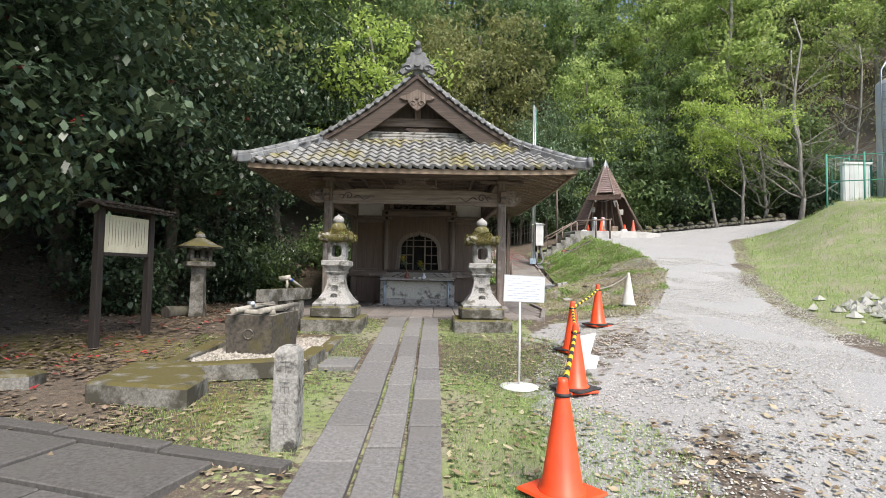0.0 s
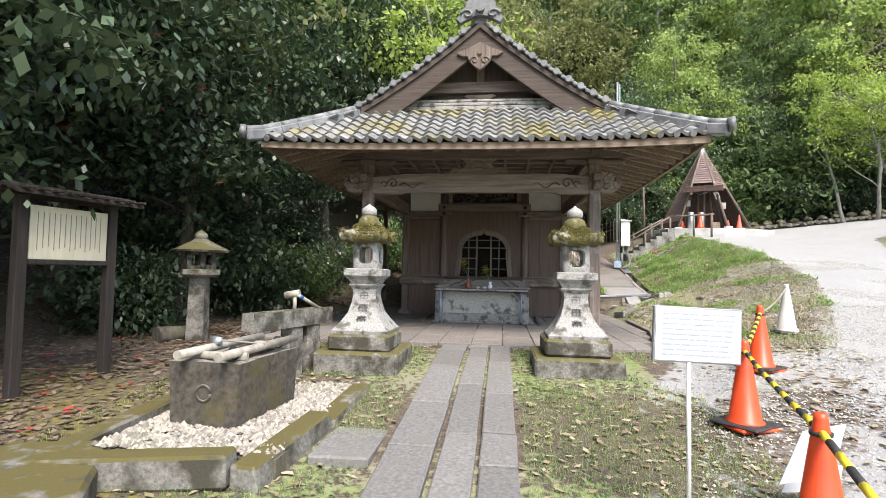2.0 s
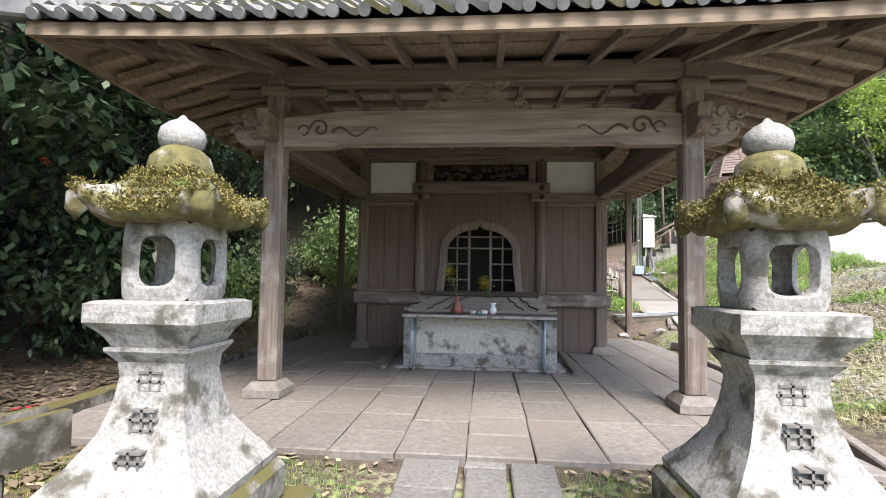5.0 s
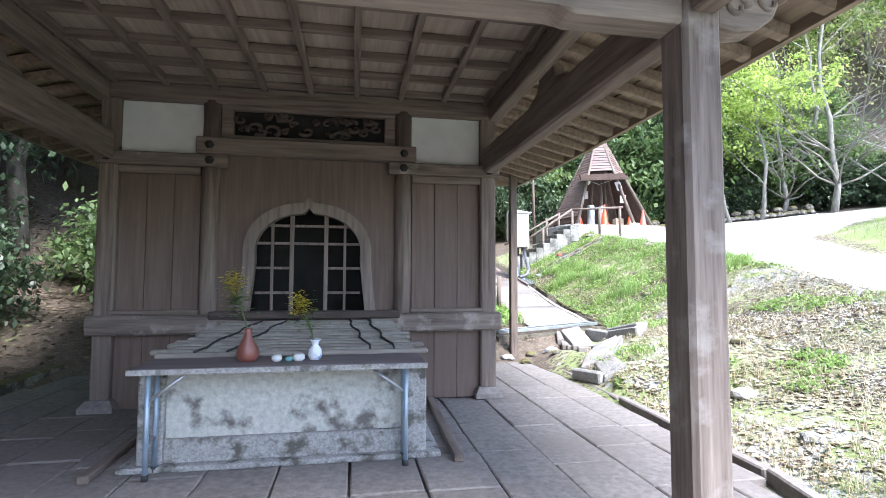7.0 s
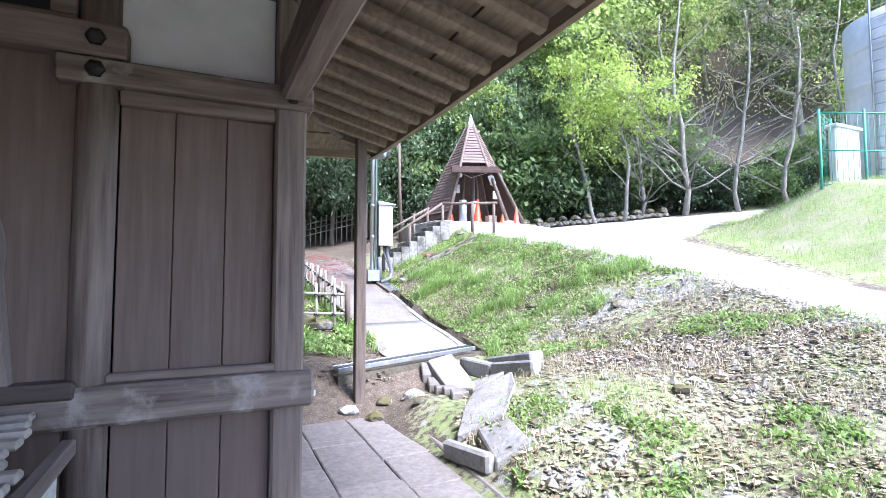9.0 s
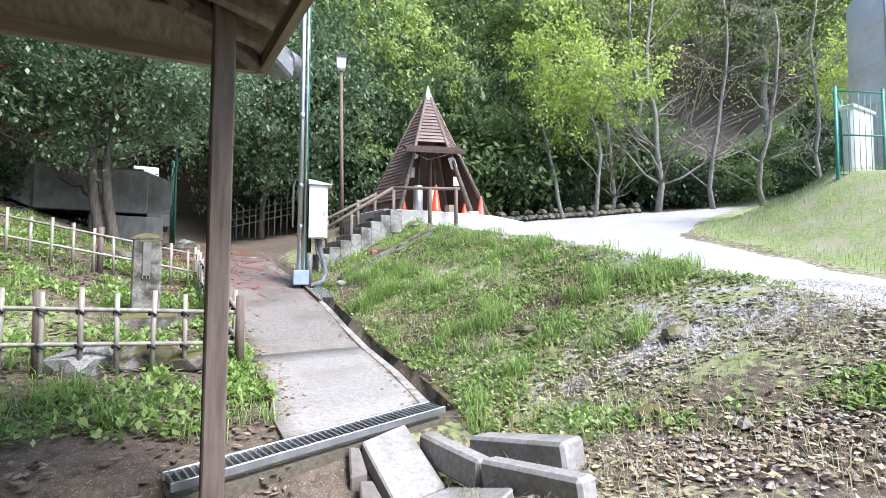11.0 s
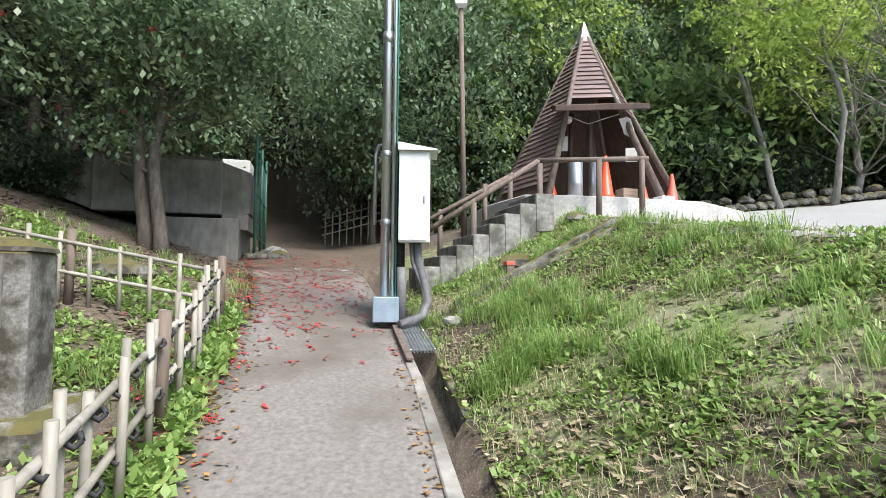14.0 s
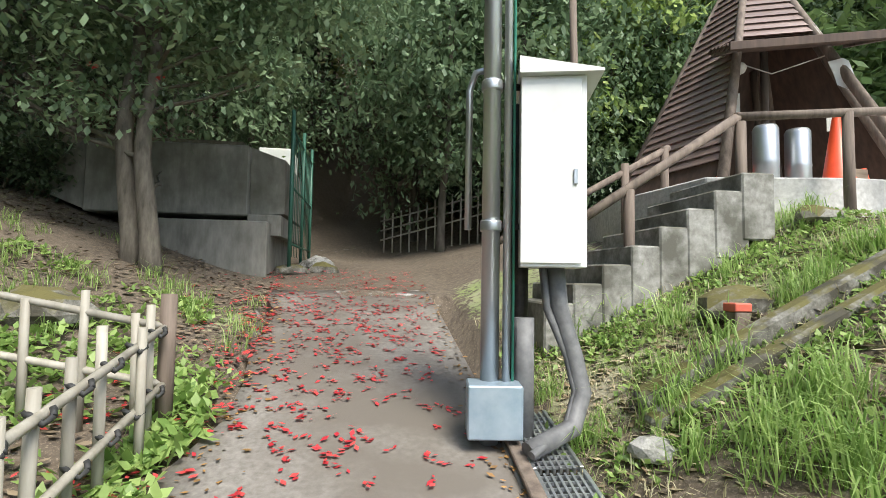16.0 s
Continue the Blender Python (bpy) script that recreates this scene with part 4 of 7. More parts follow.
# ridge-end ornament with scrolled fins
orn = [(-0.34, 5.82), (-0.42, 5.92), (-0.33, 6.0), (-0.36, 6.1), (-0.24, 6.14), (-0.26, 6.26), (-0.17, 6.3), (-0.18, 6.42), (-0.08, 6.44), (0, 6.4), (0.08, 6.44), (0.18, 6.42), (0.17, 6.3), (0.26, 6.26), (0.24, 6.14), (0.36, 6.1), (0.33, 6.0), (0.42, 5.92), (0.34, 5.82), (0.12, 5.98), (0, 6.0), (-0.12, 5.98)]
bm = plate([(CX + u, v) for u, v in orn], "xz", RIDGE_Y0 - 0.09, 0.1, bevel=0.015)
bm = rod((CX, RIDGE_Y0 - 0.16, 6.1), (CX, RIDGE_Y0 - 0.06, 6.1), 0.075, None, 14, bm)
bm = rod((CX, RIDGE_Y0 - 0.1, 6.46), (CX, RIDGE_Y0 + 0.02, 6.46), 0.085, None, 14, bm)
bm = rod((CX, RIDGE_Y0 - 0.2, 6.62), (CX, RIDGE_Y0 + 0.2, 6.62), 0.06, None, 14, bm)
bm = box(CX - 0.03, CX + 0.03, RIDGE_Y0 - 0.1, RIDGE_Y0 + 0.0, 6.42, 6.62, 0.008, bm)
for s in (-1, 1):
    bm = tube([(CX + s * (0.22 + (0.11 - 0.006 * k) * math.cos(0.5 * k)), RIDGE_Y0 - 0.1, 6.0 + (0.1 - 0.006 * k) * math.sin(0.5 * k)) for k in range(14)], 0.022, 6, bm)
piv = Vector((0, 0, min(v.co.z for v in bm.verts) + 0.04))
for v in bm.verts:
    v.co.z = piv.z + (v.co.z - piv.z) * 0.86
part("ridge_ornament", bm, TILE, roof, "moulded ridge-end ornament with scrolls and discs")
# gable wall with its beam, strut and pendant
bm = plate([(CX - 2.1, 4.45), (CX + 2.1, 4.45), (CX, 5.85)], "xz", GABLE_Y, 0.04)
part("gable_wall", bm, DARK[2], hall)
bm = plate([(CX + u, v) for u, v in ((-1.25, 4.72), (-0.9, 4.78), (0.9, 4.78), (1.25, 4.72), (1.1, 4.92), (0.8, 4.97), (-0.8, 4.97), (-1.1, 4.92))], "xz", GABLE_Y - 0.12, 0.12, bevel=0.012)
part("gable_beam", bm, WOOD[0], hall)
bm = plate([(CX + u * 0.8, 4.53 + (v - 3.29) * 0.62) for u, v in frog], "xz", GABLE_Y - 0.1, 0.08, bevel=0.01)
part("gable_strut", bm, WOOD[0], hall)
bm = box(CX - 0.07, CX + 0.07, GABLE_Y - 0.08, GABLE_Y, 4.97, 5.6, 0.01)
part("king_strut", bm, WOOD[2], hall)
heart = [(0.0, 5.03), (0.1, 5.1), (0.19, 5.2), (0.2, 5.29), (0.3, 5.27), (0.4, 5.33), (0.33, 5.37), (0.2, 5.4), (0.1, 5.47), (0.0, 5.52)]
outline = heart + [(-u, v) for u, v in heart[-2:0:-1]]
bm = plate([(CX + u, v) for u, v in outline], "xz", RIDGE_Y0 - 0.05, 0.06, bevel=0.012)
for s in (-1, 1):
    bm = tube([(CX + s * (0.09 + (0.07 - 0.004 * k) * math.cos(0.55 * k)), RIDGE_Y0 - 0.055, 5.2 + (0.07 - 0.004 * k) * math.sin(0.55 * k)) for k in range(13)], 0.014, 6, bm)
bm = rod((CX, RIDGE_Y0 - 0.08, 5.33), (CX, RIDGE_Y0 - 0.03, 5.33), 0.04, None, 6, bm)
part("gable_pendant", bm, WOOD[2], hall, "carved heart-shaped pendant")
# low ridge at the foot of the gable
for k, (a, b, w) in enumerate(((4.42, 4.49, 0.2), (4.5, 4.56, 0.16), (4.57, 4.62, 0.12))):
    part("gable_foot_course", box(CX - 1.5 + 0.03 * k, CX + 1.5 - 0.03 * k, 11.42 - w / 2, 11.42 + w / 2, a, b, 0.012), GRANITE, roof)
for s in (-1, 1):
    part("gable_foot_block", box(CX + s * 1.72 - 0.2, CX + s * 1.72 + 0.2, 11.2, 11.42, 4.32, 4.43, 0.015), GRANITE, roof)


# ---- paved floor under the roof ----
paving = solo("floor", plate([(-3.7, 10.0), (2.05, 10.0), (2.6, 12.4), (2.76, 17.0), (-3.7, 17.0)], "xy", 0.1, 0.42), JOINT, "grey stone paving under the hall roof", "floor", "structure")


def floor_right(y):
    return float(np.interp(y, [10, 12.4, 17.0], [2.05, 2.6, 2.76]))


rng = random.Random(21)


def slab_piece(x0, x1, y0, y1, z0, z1, mat, parent, name="paving_slab", wob=0.008, slope=0.0):
    one = bmesh.new()
    c = [(x0, y0), (x1, y0), (x1, y1), (x0, y1)]
    c = [(x + rng.uniform(-wob, wob), y + rng.uniform(-wob, wob)) for x, y in c]
    e = rng.uniform(0, 0.008)
    zz = [z1 + e + slope * (y - y0) for _, y in c]
    lo = [one.verts.new((x, y, z0)) for x, y in c]
    md = [one.verts.new((x, y, z - 0.008)) for (x, y), z in zip(c, zz)]
    mx, my = (x0 + x1) / 2, (y0 + y1) / 2
    hi = [one.verts.new((x + 0.01 * (1 if x < mx else -1), y + 0.01 * (1 if y < my else -1), z)) for (x, y), z in zip(c, zz)]
    one.faces.new(hi)
    for k in range(4):
        one.faces.new((lo[k], lo[(k + 1) % 4], md[(k + 1) % 4], md[k]))
        one.faces.new((md[k], md[(k + 1) % 4], hi[(k + 1) % 4], hi[k]))
    return part(name, one, mat, parent)


y = 10.0
for x0 in np.arange(-3.7, 2.7, 0.46):
    y = 10.0
    while y < 16.9:
        ln = rng.choice((0.46, 0.62, 0.75, 0.9))
        x1 = min(x0 + 0.46, floor_right(y + ln / 2) - 0.01)
        if x1 - x0 > 0.12:
            slab_piece(x0 + 0.004, x1 - 0.004, y + 0.004, min(y + ln, 16.98) - 0.004, 0.4, FLOOR - 0.012, FLOORSTONE, paving)
        y += ln
kerb = thing("floor_kerb", (2.6, 13, 0.5), "narrow stone kerb along the paving edge", "kerb", kind="structure")
for (x0, y0), (x1, y1) in (((2.1, 10.05), (2.62, 12.3)), ((2.63, 12.34), (2.7, 14.3)), ((2.7, 14.35), (2.76, 16.0))):
    part("kerb_stone", beam((x0 + 0.06, y0, 0.51), (x1 + 0.06, y1, 0.53), 0.09, 0.16, 0.012), FLOORSTONE, kerb)
for (x0, y0), (x1, y1) in (((-3.78, 10.0), (-3.78, 13.0)), ((-3.78, 13.02), (-3.78, 16.8))):
    part("kerb_stone", beam((x0, y0, 0.54), (x1, y1, 0.58), 0.14, 0.22, 0.012), GRANITE_OLD, kerb)

# ---- the stone path to the hall ----
path = solo("pavement", plate([(-0.9, 3.3), (0.1, 2.6), (0.1, 9.98), (-0.9, 9.98)], "xy", -0.2, 0.2), JOINT, "stone slab approach path with mossy joints", "path", "structure")
for c0, c1, seed in ((-0.87, -0.52, 1), (-0.475, -0.225, 2), (-0.19, 0.075, 3)):
    rng = random.Random(seed)
    y = 1.0
    while y < 9.95:
        ln = min(rng.choice((0.55, 0.7, 0.95, 1.25)), 9.97 - y)
        if ln > 0.1:
            z = floor_at(-0.4, y + 0.02) + 0.045
            slab_piece(c0, c1, y + 0.012, y + ln - 0.012, z - 0.3, z, SLAB, path, slope=(floor_at(-0.4, y + ln) - floor_at(-0.4, y)) / ln)
        y += ln
# cross path
cross = solo("pavement_2", plate([(-6, 4.9), (-0.92, 3.42), (-0.92, 0.5), (-6, 2.2)], "xy", -0.25, 0.2), JOINT, "broad stone slab path crossing before the shrine", "path", "structure")
turn = math.atan2(-0.29, 0.96)
for r in range(4):
    k = -0.3 * (r % 2)
    while k < 5.4:
        ln = rng.choice((0.8, 1.0, 1.2))
        cxx, cyy = -0.93 - (k + ln / 2) * 0.957, 3.5 + (k + ln / 2) * 0.29
        nx, ny = -0.29, -0.957
        w = 0.16 if r == 0 else 0.62
        mid = 0.08 if r == 0 else 0.17 + 0.62 * (r - 0.5)
        p = (cxx + nx * mid, cyy + ny * mid)
        z = floor_at(p[0], p[1]) + 0.05
        one = box(p[0] - ln / 2 + 0.008, p[0] + ln / 2 - 0.008, p[1] - w / 2 + 0.008, p[1] + w / 2 - 0.008, z - 0.2, z + rng.uniform(0, 0.008), 0.008, None, turn)
        if p[0] + ln / 2 < -0.85:
            part("paving_slab", one, SLAB_DARK, cross)
        k += ln

# ---- stone lanterns ----
def standing_lantern(x, y, z):
    la = thing("stone_lantern", (x, y, z), "tall granite lantern with a moss-covered roof on a stepped base", "stone lantern", "pair of lanterns before the hall")
    part("lower_step", roughen(box(x - 0.49, x + 0.49, y - 0.49, y + 0.49, z - 0.1, z + 0.23, 0.025), 0.012, 4, x), GRANITE_OLD, la, "mossy lower step")
    part("upper_step", roughen(box(x - 0.37, x + 0.37, y - 0.37, y + 0.37, z + 0.23, z + 0.42, 0.025), 0.012, 4, x + 3), GRANITE_OLD, la, "mossy upper step")
    prof = [(0.46, 0.42), (0.47, 0.46), (0.36, 0.55), (0.26, 0.66), (0.21, 0.78), (0.19, 0.88), (0.2, 0.94), (0.25, 0.985), (0.25, 1.0)]
    shaft = part("shaft", lathe([(r, h) for r, h in prof], (x, y, z), 4, math.pi / 4, False), GRANITE, la, "flared granite shaft with carved writing")
    for k in range(3):
        v = z + 0.86 - 0.14 * k
        out = 0.13 + 0.03 * k + 0.012 * k * k
        bm = None
        for a, b, c, d in ((-0.05, 0.05, 0.035, 0.045), (-0.06, 0.06, 0.0, 0.01), (-0.04, 0.05, -0.04, -0.03), (-0.005, 0.005, -0.045, 0.05), (-0.05, -0.04, -0.05, 0.02), (0.035, 0.045, -0.05, 0.03)):
            bm = box(x + a, x + b, y - out - 0.012, y - out + 0.03, v + c, v + d, 0, bm)
        part("carved_character", bm, BLACKINK, shaft)
    prof = [(0.22, 1.0), (0.26, 1.05), (0.325, 1.1), (0.325, 1.175), (0.29, 1.185)]
    part("platform", roughen(lathe(prof, (x, y, z), 4, math.pi / 4, False), 0.005, 5), GRANITE, la, "pale square platform")
    def plan(a, half, power):
        c, s = math.cos(a), math.sin(a)
        r = half / (abs(c) ** power + abs(s) ** power) ** (1 / power)
        return r * c, r * s

    # square body with soft corners and a rounded window in each face
    fm = bmesh.new()
    shells = []
    for half in (0.165, 0.132):
        faces4 = []
        for q in range(4):
            rings = []
            for k in range(6):
                ring = []
                for i in range(40):
                    ph = 2 * math.pi * (i + 0.5) / 40
                    cu, cv = math.cos(ph), math.sin(ph)
                    wr_ = 1 / ((abs(cu) / 0.68) ** 4 + (abs(cv) / 0.58) ** 4) ** 0.25
                    outer = 1 / max(abs(cu), abs(cv))
                    r = wr_ + (outer - wr_) * k / 5
                    u, v = r * cu, r * cv
                    px, py = plan(q * math.pi / 2 + u * math.pi / 4, half * (1 - 0.07 * abs(v) ** 4), 5)
                    ring.append(fm.verts.new((x + px, y + py, z + 1.345 + 0.172 * v)))
                rings.append(ring)
            for k in range(5):
                for i in range(40):
                    j = (i + 1) % 40
                    fm.faces.new((rings[k][i], rings[k][j], rings[k + 1][j], rings[k + 1][i])).smooth = True
            faces4.append(rings[0])
        shells.append(faces4)
    for q in range(4):
        for i in range(40):
            j = (i + 1) % 40
            fm.faces.new((shells[0][q][i], shells[0][q][j], shells[1][q][j], shells[1][q][i]))
    bmesh.ops.remove_doubles(fm, verts=fm.verts, dist=0.002)
    bmesh.ops.recalc_face_normals(fm, faces=fm.faces)
    part("fire_box", roughen(fm, 0.004, 14, x), GRANITE, la, "square fire box with rounded open windows")

    # heavy roof, softened by a thick coat of moss
    levels = [(0.5, 1.5), (0.85, 1.49), (0.96, 1.51), (1.0, 1.54), (0.97, 1.572), (0.84, 1.595), (0.7, 1.62), (0.6, 1.65), (0.52, 1.685), (0.42, 1.715), (0.25, 1.735), (0.12, 1.745)]
    n = 56
    bm = bmesh.new()
    rings, spots = [], []
    for s, h in levels:
        ring = []
        for i in range(n):
            th = 2 * math.pi * i / n
            corner = abs(math.sin(2 * th)) ** 6
            px, py = plan(th, 0.28 * s * (1 + 0.09 * corner * s), 4.5)
            lump = 1 + 0.07 * noise.noise((x + px * 6, py * 6, h * 4)) + 0.035 * noise.noise((x + px * 18, py * 18, h * 12))
            co = (x + px * lump, y + py * lump, z + h + (0.085 * corner * s ** 4) + 0.03 * noise.noise((x + px * 8, py * 8, 2)) * (h > 1.54))
            ring.append(bm.verts.new(co))
            if h > 1.53:
                spots.append(co)
        rings.append(ring)
    for p_, q_ in zip(rings, rings[1:]):
        for i in range(n):
            j = (i + 1) % n
            bm.faces.new((p_[i], p_[j], q_[j], q_[i])).smooth = True
    bm.faces.new(rings[-1])
    bm.faces.new(list(reversed(rings[0])))
    cap = part("lantern_roof", bm, MOSSY, la, "heavy rounded roof thick with yellow-green moss")
    for q in range(4):
        a = math.pi / 4 + q * math.pi / 2
        ca, sa = math.cos(a), math.sin(a)
        curl = [(0.315 + 0.05 * math.cos(0.75 * k - 1.2) * (1 - 0.07 * k), 1.575 + 0.045 * math.sin(0.75 * k - 1.2) * (1 - 0.05 * k)) for k in range(8)]
        part("roof_scroll", roughen(tube([(x + r * ca, y + r * sa, z + h) for r, h in curl], [0.045 - 0.002 * k for k in range(8)], 8), 0.006, 16, x + q), MOSSY, cap, "curled corner of the lantern roof")
    g = np.random.default_rng(int(abs(x) * 100))
    pick = np.array(spots)[g.integers(0, len(spots), 26000)] + g.normal(0, 0.01, (26000, 3)) - np.array([x, y, z])
    keep = np.sin(pick[:, 0] * 17 + x * 5) * np.cos(pick[:, 1] * 15) + g.normal(0, 0.35, 26000) > -0.62
    me = blades("moss_cushion", g, pick[keep], 0.014, MOSS_LEAF, -0.6)
    ob = new("moss_cushion", me)
    ob.parent = cap
    tagged(ob, "fine moss on the roof", kind="stuff")
    seat = np.array(spots)[g.integers(0, len(spots), 9)] - np.array([x, y, z])
    pick = np.repeat(seat, 9, axis=0) + g.normal(0, 0.008, (81, 3))
    ob = new("grass_tuft", blades("grass_tuft", g, pick, 0.032, GRASS, -0.6))
    ob.parent = cap
    tagged(ob, "small green tufts rooted in the moss", kind="stuff")
    part("neck", roughen(lathe([(0.15, 1.68), (0.135, 1.74), (0.12, 1.8), (0.08, 1.835)], (x, y, z), 12), 0.015, 6), MOSSY, la)
    part("jewel_finial", lathe([(0.06, 1.82), (0.09, 1.85), (0.097, 1.885), (0.088, 1.92), (0.055, 1.95), (0.025, 1.965), (0.008, 1.985)], (x, y, z), 14), GRANITE, la, "pale stone jewel finial")
    return la


MOSS_LEAF = leafage("moss_leaf", (0.12, 0.105, 0.03), (0.3, 0.25, 0.08), 0.9, 0.1)
standing_lantern(-1.68, 8.72, 0.42)
standing_lantern(0.82, 8.86, 0.42)

sl = thing("stone_lantern", (-4.52, 9.74, 0.46), "slim old stone lantern with a broad hexagonal roof", "stone lantern")
X, Y, Z = -4.52, 9.74, 0.46
part("shaft", lathe([(0.18, -0.1), (0.15, 1.0)], (X, Y, Z), 4, math.pi / 4 + 0.2, False), GRANITE_OLD, sl)
part("platform", lathe([(0.2, 0.98), (0.29, 1.02), (0.29, 1.09), (0.22, 1.1)], (X, Y, Z), 6, 0.2, False), GRANITE_OLD, sl)
fb = None
for k in range(6):
    a = 0.2 + k * math.pi / 3
    fb = rod((X + 0.185 * math.cos(a), Y + 0.185 * math.sin(a), Z + 1.1), (X + 0.185 * math.cos(a), Y + 0.185 * math.sin(a), Z + 1.37), 0.045, None, 6, fb)
fb = lathe([(0.22, 1.1), (0.22, 1.16)], (X, Y, Z), 6, 0.2, False, fb)
fb = lathe([(0.22, 1.31), (0.22, 1.37)], (X, Y, Z), 6, 0.2, False, fb)
part("fire_box", fb, GRANITE_OLD, sl)
part("lantern_roof", lathe([(0.22, 1.36), (0.4, 1.35), (0.42, 1.38), (0.3, 1.44), (0.14, 1.52), (0.1, 1.55)], (X, Y, Z), 6, 0.2, False), GRANITE_OLD, sl, "mossy hexagonal roof")
part("jewel_finial", lathe([(0.07, 1.53), (0.1, 1.57), (0.08, 1.63), (0.015, 1.68)], (X, Y, Z), 10), GRANITE_OLD, sl)
solo("log", roughen(rod((-5.0, 9.5, 0.58), (-4.75, 9.95, 0.58), 0.13, 0.12, 10), 0.02, 4), BARK, "short dark rotting log on leaf litter", "log")

# ---- purification basin ----
basin = thing("water_basin", (-2.25, 7.1, 0.38), "dark weathered stone water basin streaked with moss", "water basin")
bx = Matrix.Translation((-2.26, 6.78, 0)) @ Matrix.Rotation(radians(-5), 4, "Z") @ Matrix.Diagonal((1.04, 0.57, 1, 1))


def set_in(bm, m):
    bmesh.ops.transform(bm, verts=bm.verts, matrix=m)
    return bm


bm = bmesh.new()
o = [(-0.29, -0.8), (0.29, -0.8), (0.29, 0.8), (-0.29, 0.8)]
i4 = [(-0.19, -0.66), (0.19, -0.66), (0.19, 0.66), (-0.19, 0.66)]
lo = [bm.verts.new((u * 0.93, v * 0.98, 0.36)) for u, v in o]
hi = [bm.verts.new((u, v, 0.86)) for u, v in o]
rim = [bm.verts.new((u, v, 0.86)) for u, v in i4]
bot = [bm.verts.new((u * 0.9, v * 0.95, 0.6)) for u, v in i4]
for k in range(4):
    j = (k + 1) % 4
    bm.faces.new((lo[k], lo[j], hi[j], hi[k]))
    bm.faces.new((hi[k], hi[j], rim[j], rim[k]))
    bm.faces.new((rim[k], rim[j], bot[j], bot[k]))
bm.faces.new(bot)
bm.faces.new(lo[::-1])
bmesh.ops.subdivide_edges(bm, edges=bm.edges[:], cuts=5, use_grid_fill=True)
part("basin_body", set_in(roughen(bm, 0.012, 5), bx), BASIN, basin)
m, t, b = material("still_water", 0.05)
b.inputs["Base Color"].default_value = (0.012, 0.014, 0.012, 1)
WATER = m
part("water", set_in(box(-0.18, 0.18, -0.64, 0.64, 0.76, 0.765, 0), bx), WATER, basin, "dark still water")
part("drain_hole", set_in(tube([(0.06 * math.cos(a), -0.795, 0.62 + 0.06 * math.sin(a)) for a in np.linspace(0, 6.28, 16)], 0.012, 6), bx), BASIN, basin)
rack = thing("bamboo_rack", (-2.27, 7.1, 0.88), "pale bamboo poles tied with black cord over the basin", "bamboo rack")
for u in (-0.16, 0.17):
    part("bamboo_pole", set_in(rod((u + 0.02, -1.0, 0.92), (u + 0.09, 0.8, 0.945), 0.036, 0.034, 12), bx), BAMBOO, rack)
for v in (-0.6, 0.55):
    part("bamboo_pole", set_in(rod((-0.24, v, 0.885), (0.27, v + 0.04, 0.89), 0.034, None, 12), bx), BAMBOO, rack)
    for u in (-0.16, 0.17):
        part("cord", set_in(tube([(u + 0.05 * math.cos(a), v + 0.01 * math.sin(3 * a), 0.92 + 0.05 * math.sin(a)) for a in np.linspace(0, 6.28, 10)], 0.008, 5), bx), RUBBER, rack, "black tying cord")
ladle = thing("water_ladle", (-2.3, 7.1, 0.95), "small metal ladle with a bamboo handle on the rack", "ladle")
part("cup", set_in(lathe([(0.045, 0.95), (0.05, 0.955), (0.052, 1.01), (0.046, 1.01), (0.043, 0.96)], (-0.1, -0.3, 0), 14), bx), STEEL, ladle)
part("handle", set_in(rod((-0.06, -0.3, 0.985), (0.26, -0.1, 0.955), 0.008), bx), BAMBOO, ladle)
trough = thing("stone_trough", (-2.0, 7.8, 0.4), "long narrow stone water channel on an upright stone", "water trough")
tm = Matrix.Translation((-2.36, 8.08, 0)) @ Matrix.Rotation(radians(-14), 4, "Z")
bm = plate([(-0.1, 0.95), (0.1, 0.95), (0.1, 1.13), (0.055, 1.13), (0.05, 1.05), (-0.05, 1.05), (-0.055, 1.13), (-0.1, 1.13)], "xz", -0.66, 1.32)
part("channel", set_in(roughen(bm, 0.006, 6), tm), GRANITE_OLD, trough)
part("upright_stone", set_in(roughen(box(-0.09, 0.09, 0.2, 0.44, 0.2, 0.95, 0.02), 0.008, 5), tm), GRANITE_OLD, trough)
part("upright_stone", set_in(roughen(box(-0.1, 0.08, -0.08, 0.12, 0.2, 0.95, 0.02), 0.008, 5), tm), GRANITE_OLD, trough)
spout = thing("bamboo_spout", (-2.0, 7.95, 1.1), "bamboo water spout with a slanting outlet pipe", "spout")
part("spout_head", set_in(rod((-0.18, 0.1, 1.28), (-0.02, 0.16, 1.31), 0.042, None, 12), tm), BAMBOO, spout)
part("spout_stem", set_in(rod((-0.05, 0.11, 1.08), (-0.05, 0.11, 1.26), 0.022, None, 10), tm), BAMBOO, spout)
part("outlet", set_in(rod((0.0, 0.1, 1.29), (0.06, 0.42, 1.13), 0.02, None, 10), tm), BAMBOO, spout)
part("blue_tape", set_in(rod((0.003, 0.12, 1.28), (0.012, 0.17, 1.258), 0.023, None, 10), tm), surface("blue_tape", (0.06, 0.13, 0.4), (0.09, 0.18, 0.5), 9), spout)

